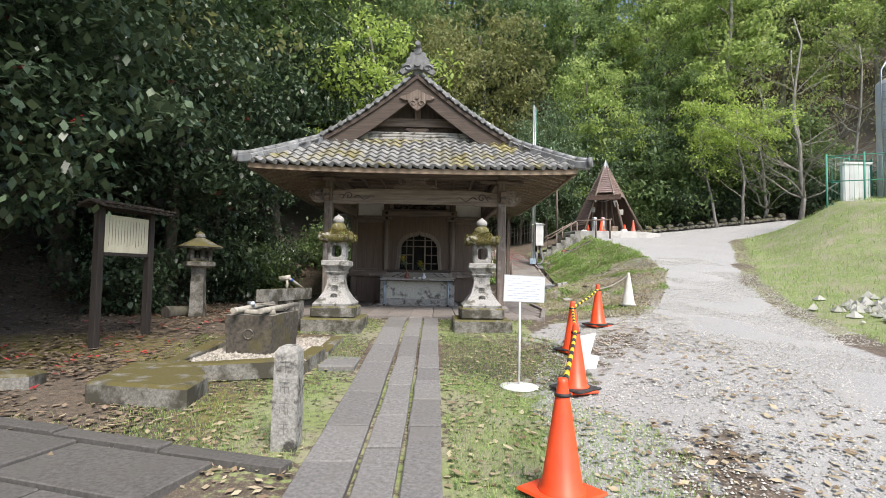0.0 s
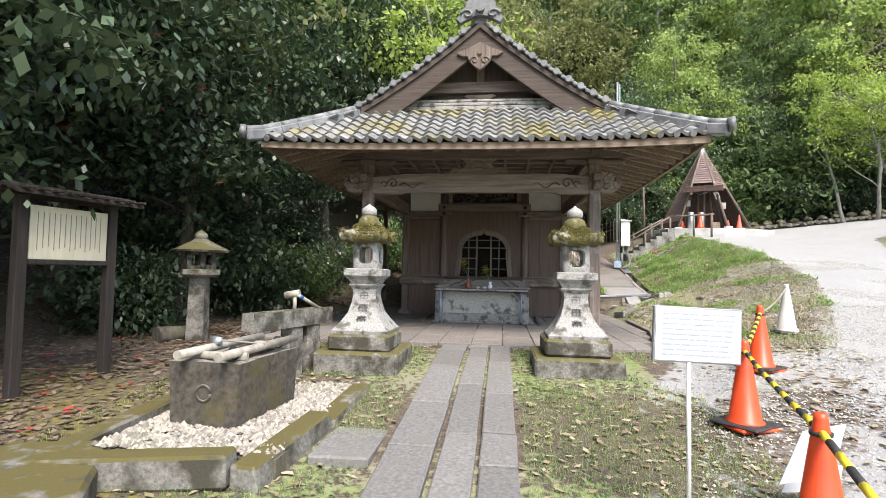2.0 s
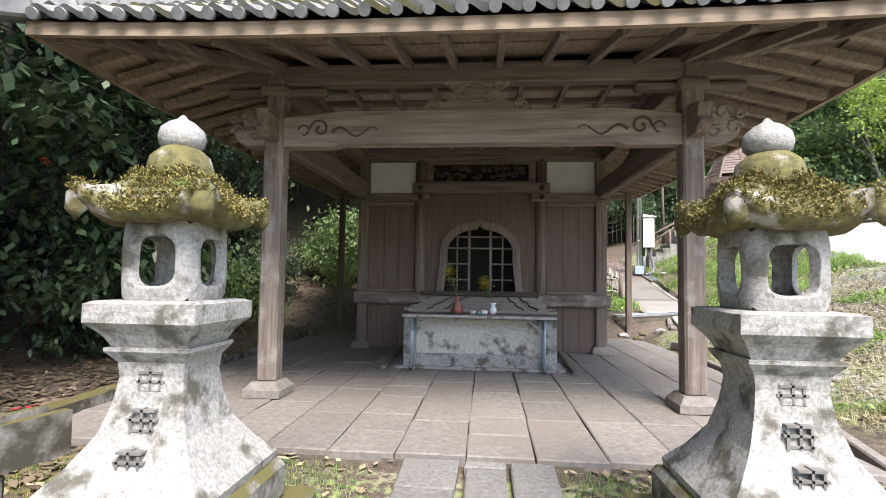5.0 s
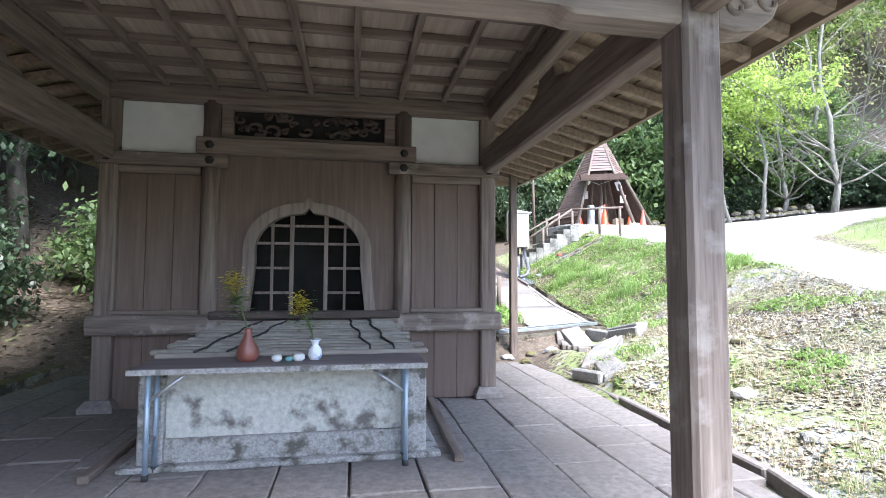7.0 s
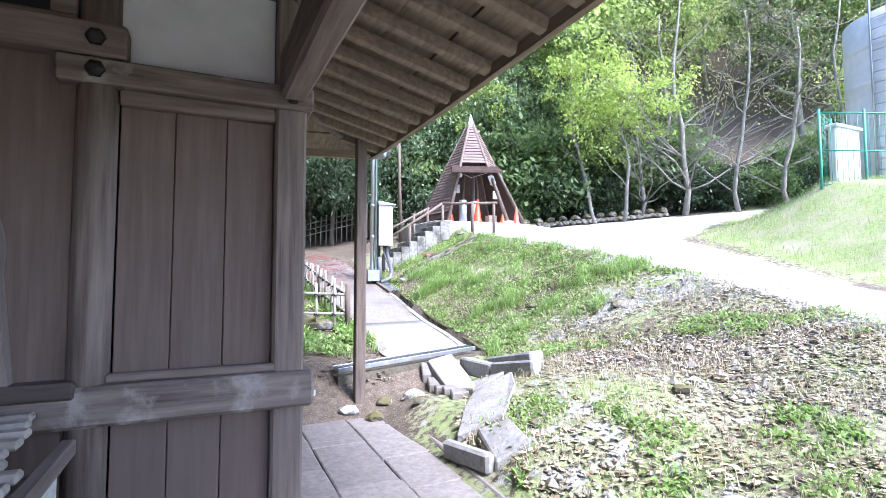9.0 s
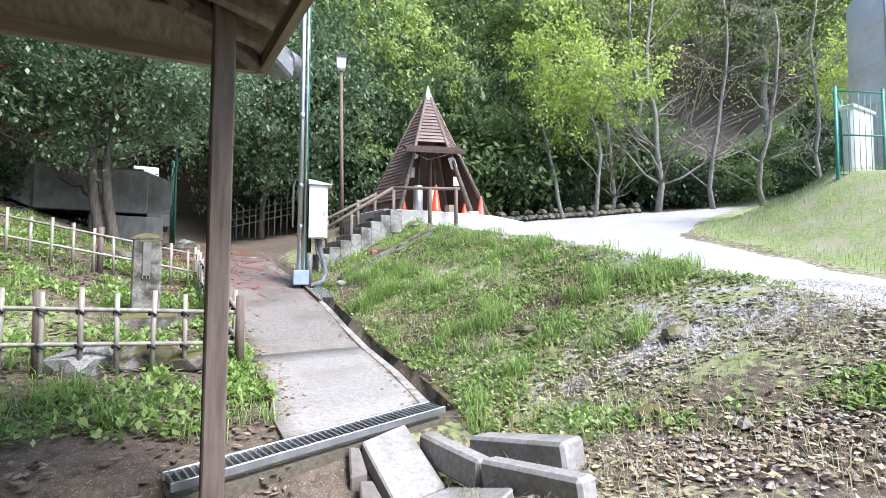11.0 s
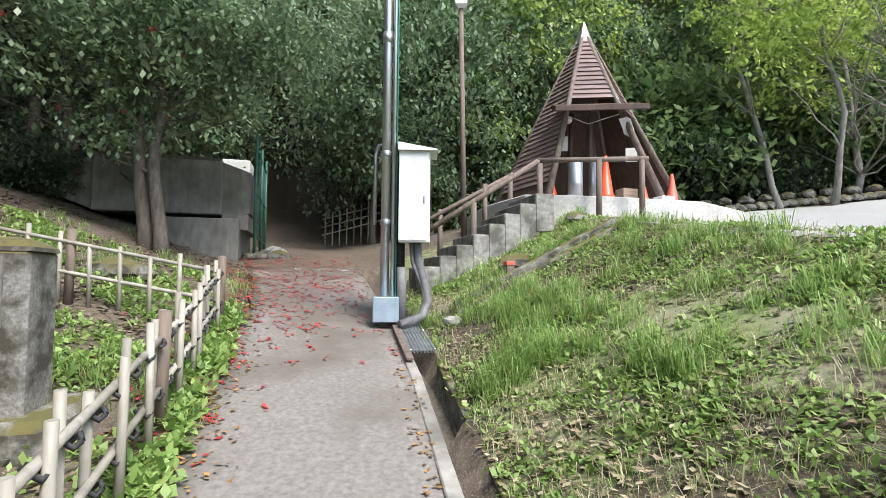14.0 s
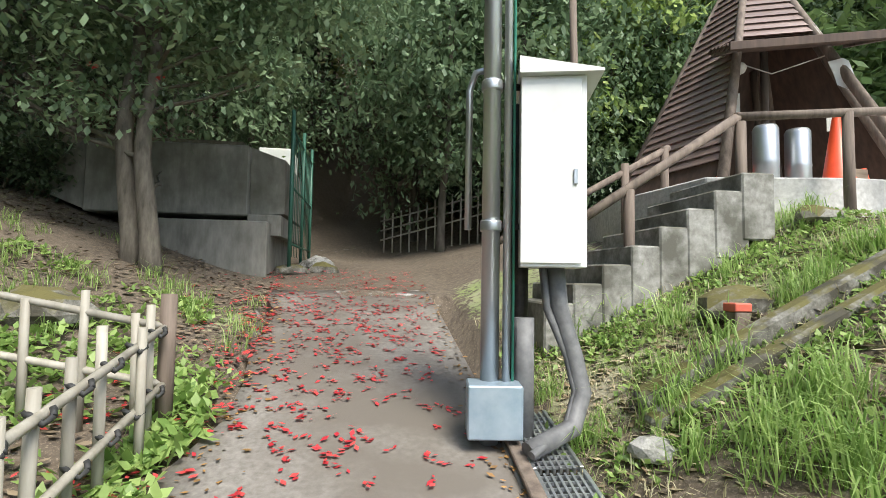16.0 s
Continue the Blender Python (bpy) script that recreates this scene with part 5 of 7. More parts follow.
BORDER = surface("moss_topped_stone", (0.12, 0.115, 0.1), (0.3, 0.29, 0.26), 40, (1, 1, 1), 0.9, 0.7, (0.06, 0.055, 0.04), 3.0, (0.46, 0.6), top=(0.1, 0.084, 0.025), top_cut=(0.2, 0.62))
bed = thing("gravel_bed_border", (-2.0, 6.9, 0.3), "moss-topped stone border round the white gravel", "kerb")
for a, b in (((-2.92, 5.62), (-1.72, 5.72)), ((-1.62, 5.66), (-1.5, 6.7)), ((-1.49, 6.73), (-1.46, 7.75)), ((-2.98, 5.7), (-3.08, 8.0))):
    part("border_stone", roughen(beam((a[0], a[1], 0.26), (b[0], b[1], 0.33), 0.19, 0.22, 0.02), 0.014, 5), BORDER, bed)


def chips(name, seed, count, region, size, mat, label, category, flat=0.6, lift=0.0, height=None):
    """Loose pieces strewn over a region: small uneven octahedra."""
    g = np.random.default_rng(seed)
    p = region(g, count)
    z = land(p[:, 0], p[:, 1]) + lift if height is None else np.full(len(p), height) + g.uniform(0, 0.02, len(p))
    n = len(p)
    s = size * g.uniform(0.45, 1.5, n)
    a = g.uniform(0, 6.28, n)
    base = np.array([(1, 0, 0), (0, 0.75, 0), (-1, 0, 0), (0, -0.75, 0), (0, 0, 0.6 * flat * 2), (0, 0, -0.4)])
    v = base[None] * s[:, None, None] * g.uniform(0.7, 1.3, (n, 6, 3))
    rx = v[:, :, 0] * np.cos(a)[:, None] - v[:, :, 1] * np.sin(a)[:, None]
    ry = v[:, :, 0] * np.sin(a)[:, None] + v[:, :, 1] * np.cos(a)[:, None]
    v = np.stack([rx + p[:, 0:1], ry + p[:, 1:2], v[:, :, 2] + z[:, None]], -1).reshape(-1, 3)
    tri = [(0, 1, 4), (1, 2, 4), (2, 3, 4), (3, 0, 4), (1, 0, 5), (2, 1, 5), (3, 2, 5), (0, 3, 5)]
    me = bpy.data.meshes.new(name)
    me.from_pydata(v.tolist(), [], [(6 * i + q, 6 * i + r, 6 * i + t) for i in range(n) for q, r, t in tri])
    me.materials.append(mat)
    return tagged(new(name, me), label, category, kind="stuff")


rect = lambda x0, x1, y0, y1: (lambda g, n: np.stack([g.uniform(x0, x1, n), g.uniform(y0, y1, n)], -1))
solo("gravel_bedding", box(-2.8, -1.48, 5.84, 8.0, 0.1, 0.35, 0), JOINT, "soil bed under white gravel", "gravel bed", "structure")
chips("white_gravel", 3, 7000, rect(-2.78, -1.5, 5.84, 7.95), 0.024, CHIP, "loose pinkish white gravel chips", "gravel", height=0.36)

for pts, z0, z1, lab in (([(-3.25, 4.8), (-2.2, 4.58), (-2.28, 5.2), (-2.75, 6.0), (-3.4, 5.85)], 0.0, 0.36, "thick low stone block with a mossy top"), ([(-4.9, 5.0), (-4.05, 5.15), (-4.1, 5.5), (-5.0, 5.45)], 0.05, 0.33, "mossy rough stone lying in the litter")):
    solo("stone_block", roughen(plate(pts, "xy", z0, z1 - z0, bevel=0.03), 0.02, 3), BORDER, lab, "stone block")
solo("flat_stone", roughen(box(-1.38, -0.95, 6.1, 6.75, 0.1, 0.3, 0.015), 0.01, 3), SLAB, "single flat paving stone in the grass", "paving stone")

GRANITE_POST = surface("lichened_granite", (0.17, 0.165, 0.15), (0.4, 0.39, 0.36), 40, (1, 1, 1), 0.9, 0.7, (0.06, 0.055, 0.048), 5.5, (0.52, 0.6))
post = thing("stone_post", (-1.08, 3.85, 0.08), "worn granite marker post with carved characters", "stone marker")
part("post_shaft", roughen(lathe([(0.128, -0.1), (0.13, 0.3), (0.126, 0.76), (0.118, 0.82), (0.09, 0.856), (0.03, 0.872)], (-1.08, 3.84, 0), 4, math.pi / 4, False), 0.006, 9), GRANITE_POST, post)
for k in range(4):
    bm = None
    for a, b, c, d in ((-0.05, 0.045, 0.037, 0.043), (-0.03, 0.04, 0.0, 0.006), (-0.003, 0.004, -0.05, 0.05), (-0.043, -0.037, -0.04, 0.01), (0.03, 0.036, -0.05, 0.0)):
        bm = box(-1.08 + a * 0.8, -1.08 + b * 0.8, 3.744, 3.77, 0.72 - 0.15 * k + c * 0.9, 0.72 - 0.15 * k + d * 0.9, 0, bm)
    part("carved_character", bm, BLACKINK, post)

nb = thing("notice_board", (-4.52, 7.42, 0.4), "dark wooden notice board with a cream panel and slatted roof", "notice board")
for y in (6.97, 7.88):
    part("board_post", box(-4.58, -4.48, y - 0.05, y + 0.05, floor_at(-4.5, y) - 0.1, 2.25, 0.008), BLACKWOOD, nb)
part("panel", box(-4.53, -4.5, 7.03, 7.82, 1.63, 2.16, 0.004), CREAM, nb, "cream board with faint vertical lines of writing")
for k in range(13):
    part("writing_line", box(-4.5, -4.497, 7.1 + k * 0.053, 7.106 + k * 0.053, 1.72 + 0.02 * (k % 3), 2.1, 0), FASCIA, nb)
part("panel_rail", box(-4.56, -4.48, 7.02, 7.83, 1.58, 1.63, 0.006), BLACKWOOD, nb)
part("roof_board", plate([(-4.74, 2.24), (-4.53, 2.32), (-4.3, 2.24), (-4.3, 2.27), (-4.53, 2.36), (-4.74, 2.27)], "xz", 6.8, 1.3), BLACKWOOD, nb)
for k in range(10):
    part("roof_slat", box(-4.76, -4.22, 6.83 + k * 0.13, 6.89 + k * 0.13, 2.28, 2.31, 0.005), BLACKWOOD, nb)

nb.rotation_euler = (0, 0, radians(-12))

# ---- traffic cones, bars and the sign ----
def cone(x, y, z, mat, label, h=0.7, group="row of traffic cones", turn=0.3, sit=True):
    co = thing("traffic_cone", (x, y, z), label, "traffic cone", group)
    b = part("cone_base", set_in(box(-0.18, 0.18, -0.18, 0.18, 0, 0.03, 0.012), Matrix.Translation((x, y, z)) @ Matrix.Rotation(turn, 4, "Z")), mat if sit else RUBBER, co)
    part("cone_body", lathe([(0.15, 0.03), (0.145, 0.06), (0.125, 0.075), (0.032, h - 0.03), (0.028, h), (0.02, h)], (x, y, z), 24), mat, co)
    if mat is ORANGE and h > 0.6 and y < 12:
        part("rubber_weight", set_in(box(-0.2, 0.2, -0.2, 0.2, 0.025, 0.05, 0.015), Matrix.Translation((x, y, z)) @ Matrix.Rotation(turn + 0.35, 4, "Z")), RUBBER if y > 4 else ORANGE, co)
        part("strap", lathe([(0.05, h - 0.11), (0.052, h - 0.1), (0.05, h - 0.09)], (x, y, z), 16), RUBBER, co, "black strap loop")
    return co


CONES = [(0.8, 3.12), (1.52, 5.4), (1.98, 7.2), (2.85, 8.75)]
for x, y in CONES:
    cone(x, y, floor_at(x, y) + 0.01, ORANGE, "bright orange traffic cone standing on gravel", 0.72)
gx, gy = 4.1, 10.6
cone(gx, gy, floor_at(gx, gy) + 0.01, GREYCONE, "dull white traffic cone on a black base", 0.72, turn=0.1, sit=False)


def bar(a, b, sag, label):
    ba = thing("striped_bar", ((a[0] + b[0]) / 2, (a[1] + b[1]) / 2, (a[2] + b[2]) / 2), label, "barrier pole", "barrier poles between cones")
    a, b = Vector(a), Vector(b)
    n = 16
    for k in range(n):
        p, q = a.lerp(b, k / n), a.lerp(b, (k + 1) / n)
        p.z -= sag * math.sin(math.pi * k / n)
        q.z -= sag * math.sin(math.pi * (k + 1) / n)
        part("stripe", rod(p, q, 0.019, None, 10), YELLOW if k % 2 else RUBBER, ba)


tops = [(x, y, floor_at(x, y) + 0.64) for x, y in CONES] + [(gx, gy, floor_at(gx, gy) + 0.68)]
for a, b in zip(tops, tops[1:-1]):
    bar(a, b, 0.02, "black and yellow striped barrier pole")
rope = solo("rope", tube([(tops[-2][0] + (tops[-1][0] - tops[-2][0]) * k / 8, tops[-2][1] + (tops[-1][1] - tops[-2][1]) * k / 8, tops[-2][2] + (tops[-1][2] - tops[-2][2]) * k / 8 - 0.05 * math.sin(math.pi * k / 8)) for k in range(9)], 0.013, 6), BAMBOO, "thin pale rope between two cones", "rope")
paper = solo("hanging_sheet", roughen(plate([(1.5, 0.42), (1.78, 0.5), (1.86, 0.78), (1.62, 0.72)], "xz", 5.75, 0.006), 0.03, 4), PAPER, "laminated paper hanging from the barrier pole", "notice sheet")
paper2 = solo("hanging_sheet", roughen(plate([(1.62, 0.3), (1.92, 0.33), (1.95, 0.48), (1.7, 0.5)], "xz", 5.95, 0.006), 0.03, 4), PAPER, "laminated paper hanging from the barrier pole", "notice sheet")

sx, sy = 0.94, 5.52
sz = floor_at(sx, sy)
sg = thing("standing_sign", (sx, sy, sz), "white notice on a thin post with a round base", "sign")
part("round_base", lathe([(0.21, 0.0), (0.215, 0.012), (0.2, 0.025), (0.03, 0.04)], (sx, sy, sz), 28), WHITE, sg)
part("pole", rod((sx, sy, sz), (sx, sy, 1.2), 0.012), WHITE, sg)
sm = Matrix.Translation((sx, sy, 0)) @ Matrix.Rotation(radians(6), 4, "Z") @ Matrix.Rotation(radians(2), 4, "Y")
part("sign_board", set_in(box(-0.235, 0.235, -0.012, 0.012, 1.12, 1.415, 0.004), sm), STEEL, sg)
part("notice_paper", set_in(box(-0.225, 0.225, -0.016, -0.012, 1.13, 1.405, 0), sm), PAPER, sg)
rng = random.Random(3)
for k in range(9):
    v = 1.375 - k * 0.027
    u, row = -0.19, None
    while u < 0.17:
        w = rng.uniform(0.02, 0.07)
        row = set_in(box(u, min(0.19, u + w), -0.0185, -0.016, v, v + 0.007, 0), sm) if row is None else join(row, set_in(box(u, min(0.19, u + w), -0.0185, -0.016, v, v + 0.007, 0), sm))
        u += w + 0.008
    part("writing_line", row, INK, sg)

# ---- offering table, altar and what stands on it ----
altar = thing("stone_altar", (-0.44, 13.5, FLOOR), "pale blotched stone offering altar", "altar")
part("altar_body", box(-1.36, 0.48, 13.1, 14.3, FLOOR, 1.2, 0.015), surface("blotched_stone", (0.34, 0.34, 0.3), (0.55, 0.55, 0.5), 25, (1, 1, 1), 0.85, 0.3, (0.13, 0.12, 0.11), 2.6, (0.55, 0.63)), altar)
for x0, x1 in ((-1.4, -1.24), (0.36, 0.52)):
    part("altar_pier", box(x0, x1, 13.04, 13.25, FLOOR, 1.2, 0.012), GRANITE, altar)
part("altar_foot", box(-1.24, 0.36, 13.06, 13.14, FLOOR, 0.75, 0.01), GRANITE, altar)
part("altar_plinth", box(-1.5, 0.62, 12.98, 14.3, FLOOR - 0.01, FLOOR + 0.03, 0.01), GRANITE, altar)
table = thing("folding_table", (-0.45, 13.0, FLOOR), "long folding table with a worn brown top", "table")
part("tabletop", box(-1.38, 0.49, 12.8, 13.3, 1.225, 1.26, 0.008), TABLETOP, table)
part("table_edge", box(-1.38, 0.49, 12.79, 12.8, 1.222, 1.257, 0.003), GRANITE, table)
for x in (-1.27, 0.35):
    s = 1 if x < 0 else -1
    for y in (12.85, 13.0):
        part("leg", rod((x, y, FLOOR), (x, y, 1.225), 0.017), BLUESTEEL, table, "bluish tubular steel leg")
        part("foot_cap", rod((x, y, FLOOR), (x, y, FLOOR + 0.035), 0.021), RUBBER, table)
    part("brace", rod((x, 12.85, 1.05), (x + s * 0.22, 12.85, 1.215), 0.011), STEEL, table)
    part("brace", rod((x, 12.85, 0.75), (x, 13.0, 0.8), 0.01), STEEL, table)
SLAT = wood("grey_slat_wood", (0.2, 0.17, 0.145), (0.42, 0.37, 0.32), 0)
box_lid = thing("slatted_cover", (-0.45, 13.9, 1.2), "row of weathered wooden slats tied with dark cord", "slatted cover")
for k in range(13):
    y = 13.27 + k * 0.092
    e = random.Random(k).uniform(-0.06, 0.06)
    part("slat", beam((-1.42 + e + 0.02 * k, y, 1.275 + 0.011 * k), (0.52 + e - 0.012 * k, y + 0.01, 1.275 + 0.011 * k), 0.07, 0.035, 0.01), (SLAT, BAMBOO)[k % 2], box_lid)
for u in (-1.12, -0.9, 0.12, 0.3):
    part("cord", tube([(u + 0.02 * math.sin(k * 1.7) + (0.03 * k if u < -0.5 else -0.02 * k), 13.25 + 0.13 * k, 1.3 + 0.0145 * k) for k in range(10)], 0.009, 6), RUBBER, box_lid)
part("end_board", box(-1.4, -1.34, 13.3, 14.5, 1.2, 1.27, 0.008), WOOD[1], box_lid)
part("end_board", box(0.44, 0.5, 13.3, 14.5, 1.2, 1.27, 0.008), WOOD[1], box_lid)


def posy(vase, x, y, z, h, flower, seed, lean):
    g = np.random.default_rng(seed)
    for k in range(4):
        part("stem", tube([(x, y, z), (x + lean[0] * 0.5 + g.uniform(-0.02, 0.02), y + lean[1] * 0.5, z + h * 0.55), (x + lean[0] + g.uniform(-0.05, 0.05), y + lean[1] + g.uniform(-0.04, 0.04), z + h * g.uniform(0.8, 1.0))], 0.004, 5), LEAF_STEM, vase)
    for nm, n, mat, hh, sp, lf in (("leaf_spray", 110, LEAF_MID, 0.6, 0.05, 0.05), ("blossom", 420, flower, 1.05, 0.034, 0.03)):
        p = g.normal(size=(n, 3)) * (sp, sp, sp * 1.1) + (x + lean[0] * hh, y + lean[1] * hh, z + h * hh) - np.array(ORIGIN[vase])
        ob = new(nm, blades(nm, g, p, lf, mat, 0))
        ob.parent = vase


LEAF_STEM = LEAF_MID
YELLOWFLOWER = leafage("yellow_flower", (0.7, 0.55, 0.03), (0.85, 0.75, 0.1), 0.5, 0.2)
vz = 1.26
va = thing("clay_vase", (-0.72, 13.05, vz), "reddish clay vase holding yellow flowers", "vase")
part("vase_body", lathe([(0.055, 0), (0.075, 0.03), (0.07, 0.08), (0.03, 0.16), (0.022, 0.2), (0.028, 0.22)], (-0.72, 13.05, vz), 20), CLAY, va)
posy(va, -0.72, 13.05, vz + 0.2, 0.32, YELLOWFLOWER, 1, (-0.1, 0))
vb = thing("porcelain_vase", (-0.27, 13.05, vz), "small blue and white porcelain vase with yellow and white flowers", "vase")
part("vase_body", lathe([(0.035, 0), (0.05, 0.03), (0.045, 0.07), (0.022, 0.1), (0.03, 0.125), (0.045, 0.14)], (-0.27, 13.05, vz), 20), CERAMIC, vb)
posy(vb, -0.27, 13.05, vz + 0.12, 0.26, YELLOWFLOWER, 2, (-0.1, 0))
for x, r, h, lab, mat in ((-0.52, 0.035, 0.045, "small white lidded cup", WHITE), (-0.44, 0.025, 0.03, "tiny turquoise cup", surface("turquoise_glaze", (0.15, 0.45, 0.5), (0.25, 0.55, 0.58), 9, rough=0.2)), (-0.375, 0.04, 0.05, "small white cup with a foot", WHITE)):
    solo("offering_cup", lathe([(r * 0.6, 0), (r, h * 0.3), (r, h * 0.8), (r * 0.75, h), (r * 0.7, h)], (x, 13.0, vz), 18), mat, lab + " on the table", "cup", group="offering cups")
for x in (0.72, -1.62):
    solo("floor_rail", beam((x, 12.85, FLOOR + 0.02), (x + (0.06 if x > 0 else -0.06), 14.6, FLOOR + 0.02), 0.07, 0.05, 0.008), WOOD[1], "low wooden rail lying on the paving", "floor rail")


# ---- concrete walkway, gutter and stepping slabs ----
def walkway(y0, y1, steps_):
    bm = bmesh.new()
    rows = []
    for y in [y0 + (y1 - y0) * i / steps_ for i in range(steps_ + 1)]:
        l, r, z = float(way_left(y)), float(way_right(y)), float(way_z(y)) + 0.02
        row = []
        for k in range(9):
            x = l + (r - l) * k / 8 + 0.05 * noise.noise((y * 1.3, k, 0)) * (k in (0,)) * 3
            yy = y + (0.2 * (x - 3.6) if y < 18 else 0.07 * (x - 3.8) if y < 20.3 else 0)
            row.append((x, yy, z + 0.006 * noise.noise((x * 2, yy * 2, 0))))
        rows.append(row)
    top = [[bm.verts.new(p) for p in row] for row in rows]
    low = [[bm.verts.new((p[0], p[1], p[2] - 0.45)) for p in row] for row in rows]
    for j in range(len(rows) - 1):
        for k in range(8):
            bm.faces.new((top[j][k], top[j][k + 1], top[j + 1][k + 1], top[j + 1][k])).smooth = True
        bm.faces.new((low[j][0], low[j + 1][0], top[j + 1][0], top[j][0]))
        bm.faces.new((low[j][8], low[j + 1][8], top[j + 1][8], top[j][8]))
    for j in (0, -1):
        for k in range(8):
            bm.faces.new((low[j][k], low[j][k + 1], top[j][k + 1], top[j][k]))
    return bm


solo("pavement_3", walkway(17.82, 19.98, 5), CONCRETE_FOOT, "worn concrete slab at the foot of the walkway", "walkway", "structure")
solo("pavement_4", walkway(20.02, 27.5, 15), CONCRETE, "worn concrete walkway climbing beside the bank", "walkway", "structure")

gutter = thing("gutter", (4.7, 21, 1.2), "narrow open concrete gutter with worn lips", "gutter", kind="structure")


def ribbon(x_off, width, z_off, depth, y0, y1, mat, name, step=0.45):
    y = y0
    while y < y1 - 0.05:
        ye = min(y + step, y1)
        a = (float(way_right(y)) + x_off, y, float(way_z(y)) + z_off)
        b = (float(way_right(ye)) + x_off, ye + 0.004, float(way_z(ye)) + z_off)
        part(name, beam(a, b, width, depth, 0.008), mat, gutter)
        y = ye


ribbon(0.03, 0.09, -0.07, 0.2, 17.8, 24.4, CONCRETE_OLD, "gutter_lip", 1.1)
ribbon(0.16, 0.2, -0.28, 0.1, 17.8, 24.4, JOINT, "gutter_bed", 1.1)
ribbon(0.32, 0.07, -0.16, 0.3, 17.8, 22.6, GRANITE_OLD, "gutter_wall", 1.2)
cover = thing("gutter_grating", (4.85, 23.3, 1.7), "grey steel grating over the gutter", "grating")
for k in range(2):
    y0 = 22.75 + k * 0.62
    for u in (0.07, 0.3):
        a, b = (float(way_right(y0)) + u, y0, float(way_z(y0)) + 0.05), (float(way_right(y0 + 0.6)) + u, y0 + 0.6, float(way_z(y0 + 0.6)) + 0.05)
        part("side_bar", beam(a, b, 0.02, 0.04, 0.003), STEEL, cover)
    for j in range(6):
        u = 0.105 + j * 0.033
        a, b = (float(way_right(y0)) + u, y0 + 0.01, float(way_z(y0)) + 0.045), (float(way_right(y0 + 0.6)) + u, y0 + 0.59, float(way_z(y0 + 0.6)) + 0.045)
        part("slat", beam(a, b, 0.012, 0.03, 0), STEEL, cover)
    for j in range(13):
        y = y0 + 0.03 + j * 0.045
        part("cross_bar", beam((float(way_right(y)) + 0.07, y, float(way_z(y)) + 0.05), (float(way_right(y)) + 0.3, y, float(way_z(y)) + 0.05), 0.01, 0.015, 0), STEEL, cover)
part("loose_board", beam((float(way_right(22.6)) + 0.02, 22.5, float(way_z(22.6)) + 0.05), (float(way_right(24)) + 0.03, 23.95, float(way_z(23.95)) + 0.05), 0.07, 0.03, 0.006), LOG, cover)
drain = thing("cross_drain", (3.3, 17.4, 1.0), "steel grating set across the foot of the walkway", "grating")
a, b = Vector((2.3, 17.42, 0.96)), Vector((4.18, 17.74, 1.06))
dv = (b - a).normalized()
nv = Vector((-dv.y, dv.x, 0))
for s in (-0.1, 0.1):
    part("side_bar", beam(a + nv * s, b + nv * s, 0.02, 0.05, 0.003), STEEL, drain)
for j in range(48):
    p = a + (b - a) * ((j + 0.5) / 48)
    part("cross_bar", beam(p - nv * 0.1, p + nv * 0.1, 0.012, 0.035, 0), STEEL, drain)
part("drain_bed", beam(a - Vector((0, 0, 0.12)), b - Vector((0, 0, 0.12)), 0.2, 0.1, 0), JOINT, drain)


def flag(pts, z0, slope, thick=0.12, mat=None, name="stepping_slab", label="pale flat stepping slab set in the bank"):
    bm = bmesh.new()
    zs = [floor_at(x, y) + 0.08 for x, y in pts]
    hi = [bm.verts.new((x, y, z)) for (x, y), z in zip(pts, zs)]
    lo = [bm.verts.new((x, y, z - thick)) for (x, y), z in zip(pts, zs)]
    bm.faces.new(hi)
    bm.faces.new(lo[::-1])
    for k in range(len(pts)):
        j = (k + 1) % len(pts)
        bm.faces.new((lo[k], lo[j], hi[j], hi[k]))
    bmesh.ops.bevel(bm, geom=bm.edges[:], offset=0.012, segments=1, affect="EDGES", clamp_overlap=True)
    solo(name, roughen(bm, 0.006, 6), mat or CONCRETE, label, "paving slab", group="stepping slabs")


PALESLAB = surface("pale_worn_slab", (0.24, 0.23, 0.215), (0.42, 0.41, 0.39), 30, (1, 1, 1), 0.9, 0.35, (0.2, 0.185, 0.165), 2.2, (0.5, 0.7), random_tint=0.15)
flag([(3.46, 17.5), (3.82, 17.58), (3.82, 16.99), (3.46, 16.95)], 0.9, 0.12, mat=PALESLAB)
flag([(3.46, 16.92), (3.82, 16.95), (3.86, 16.36), (3.62, 16.28), (3.46, 16.3)], 0.9, 0.12, mat=PALESLAB)
flag([(3.44, 16.26), (3.86, 16.22), (3.6, 15.75), (3.16, 15.24), (2.84, 15.44), (3.1, 15.8)], 0.82, 0.12, mat=PALESLAB)
flag([(2.95, 15.3), (3.16, 15.16), (3.06, 14.72), (2.84, 14.82)], 0.76, 0.12, mat=PALESLAB)
for k in range(5):
    u = k / 5
    flag([(3.36 - 0.08 * u, 17.48 - 1.2 * u), (3.43, 17.46 - 1.2 * u), (3.42, 17.28 - 1.2 * u), (3.3 - 0.1 * u, 17.27 - 1.2 * u)], 0.9, 0.12, mat=CONCRETE, label="broken narrow concrete edging in the earth")
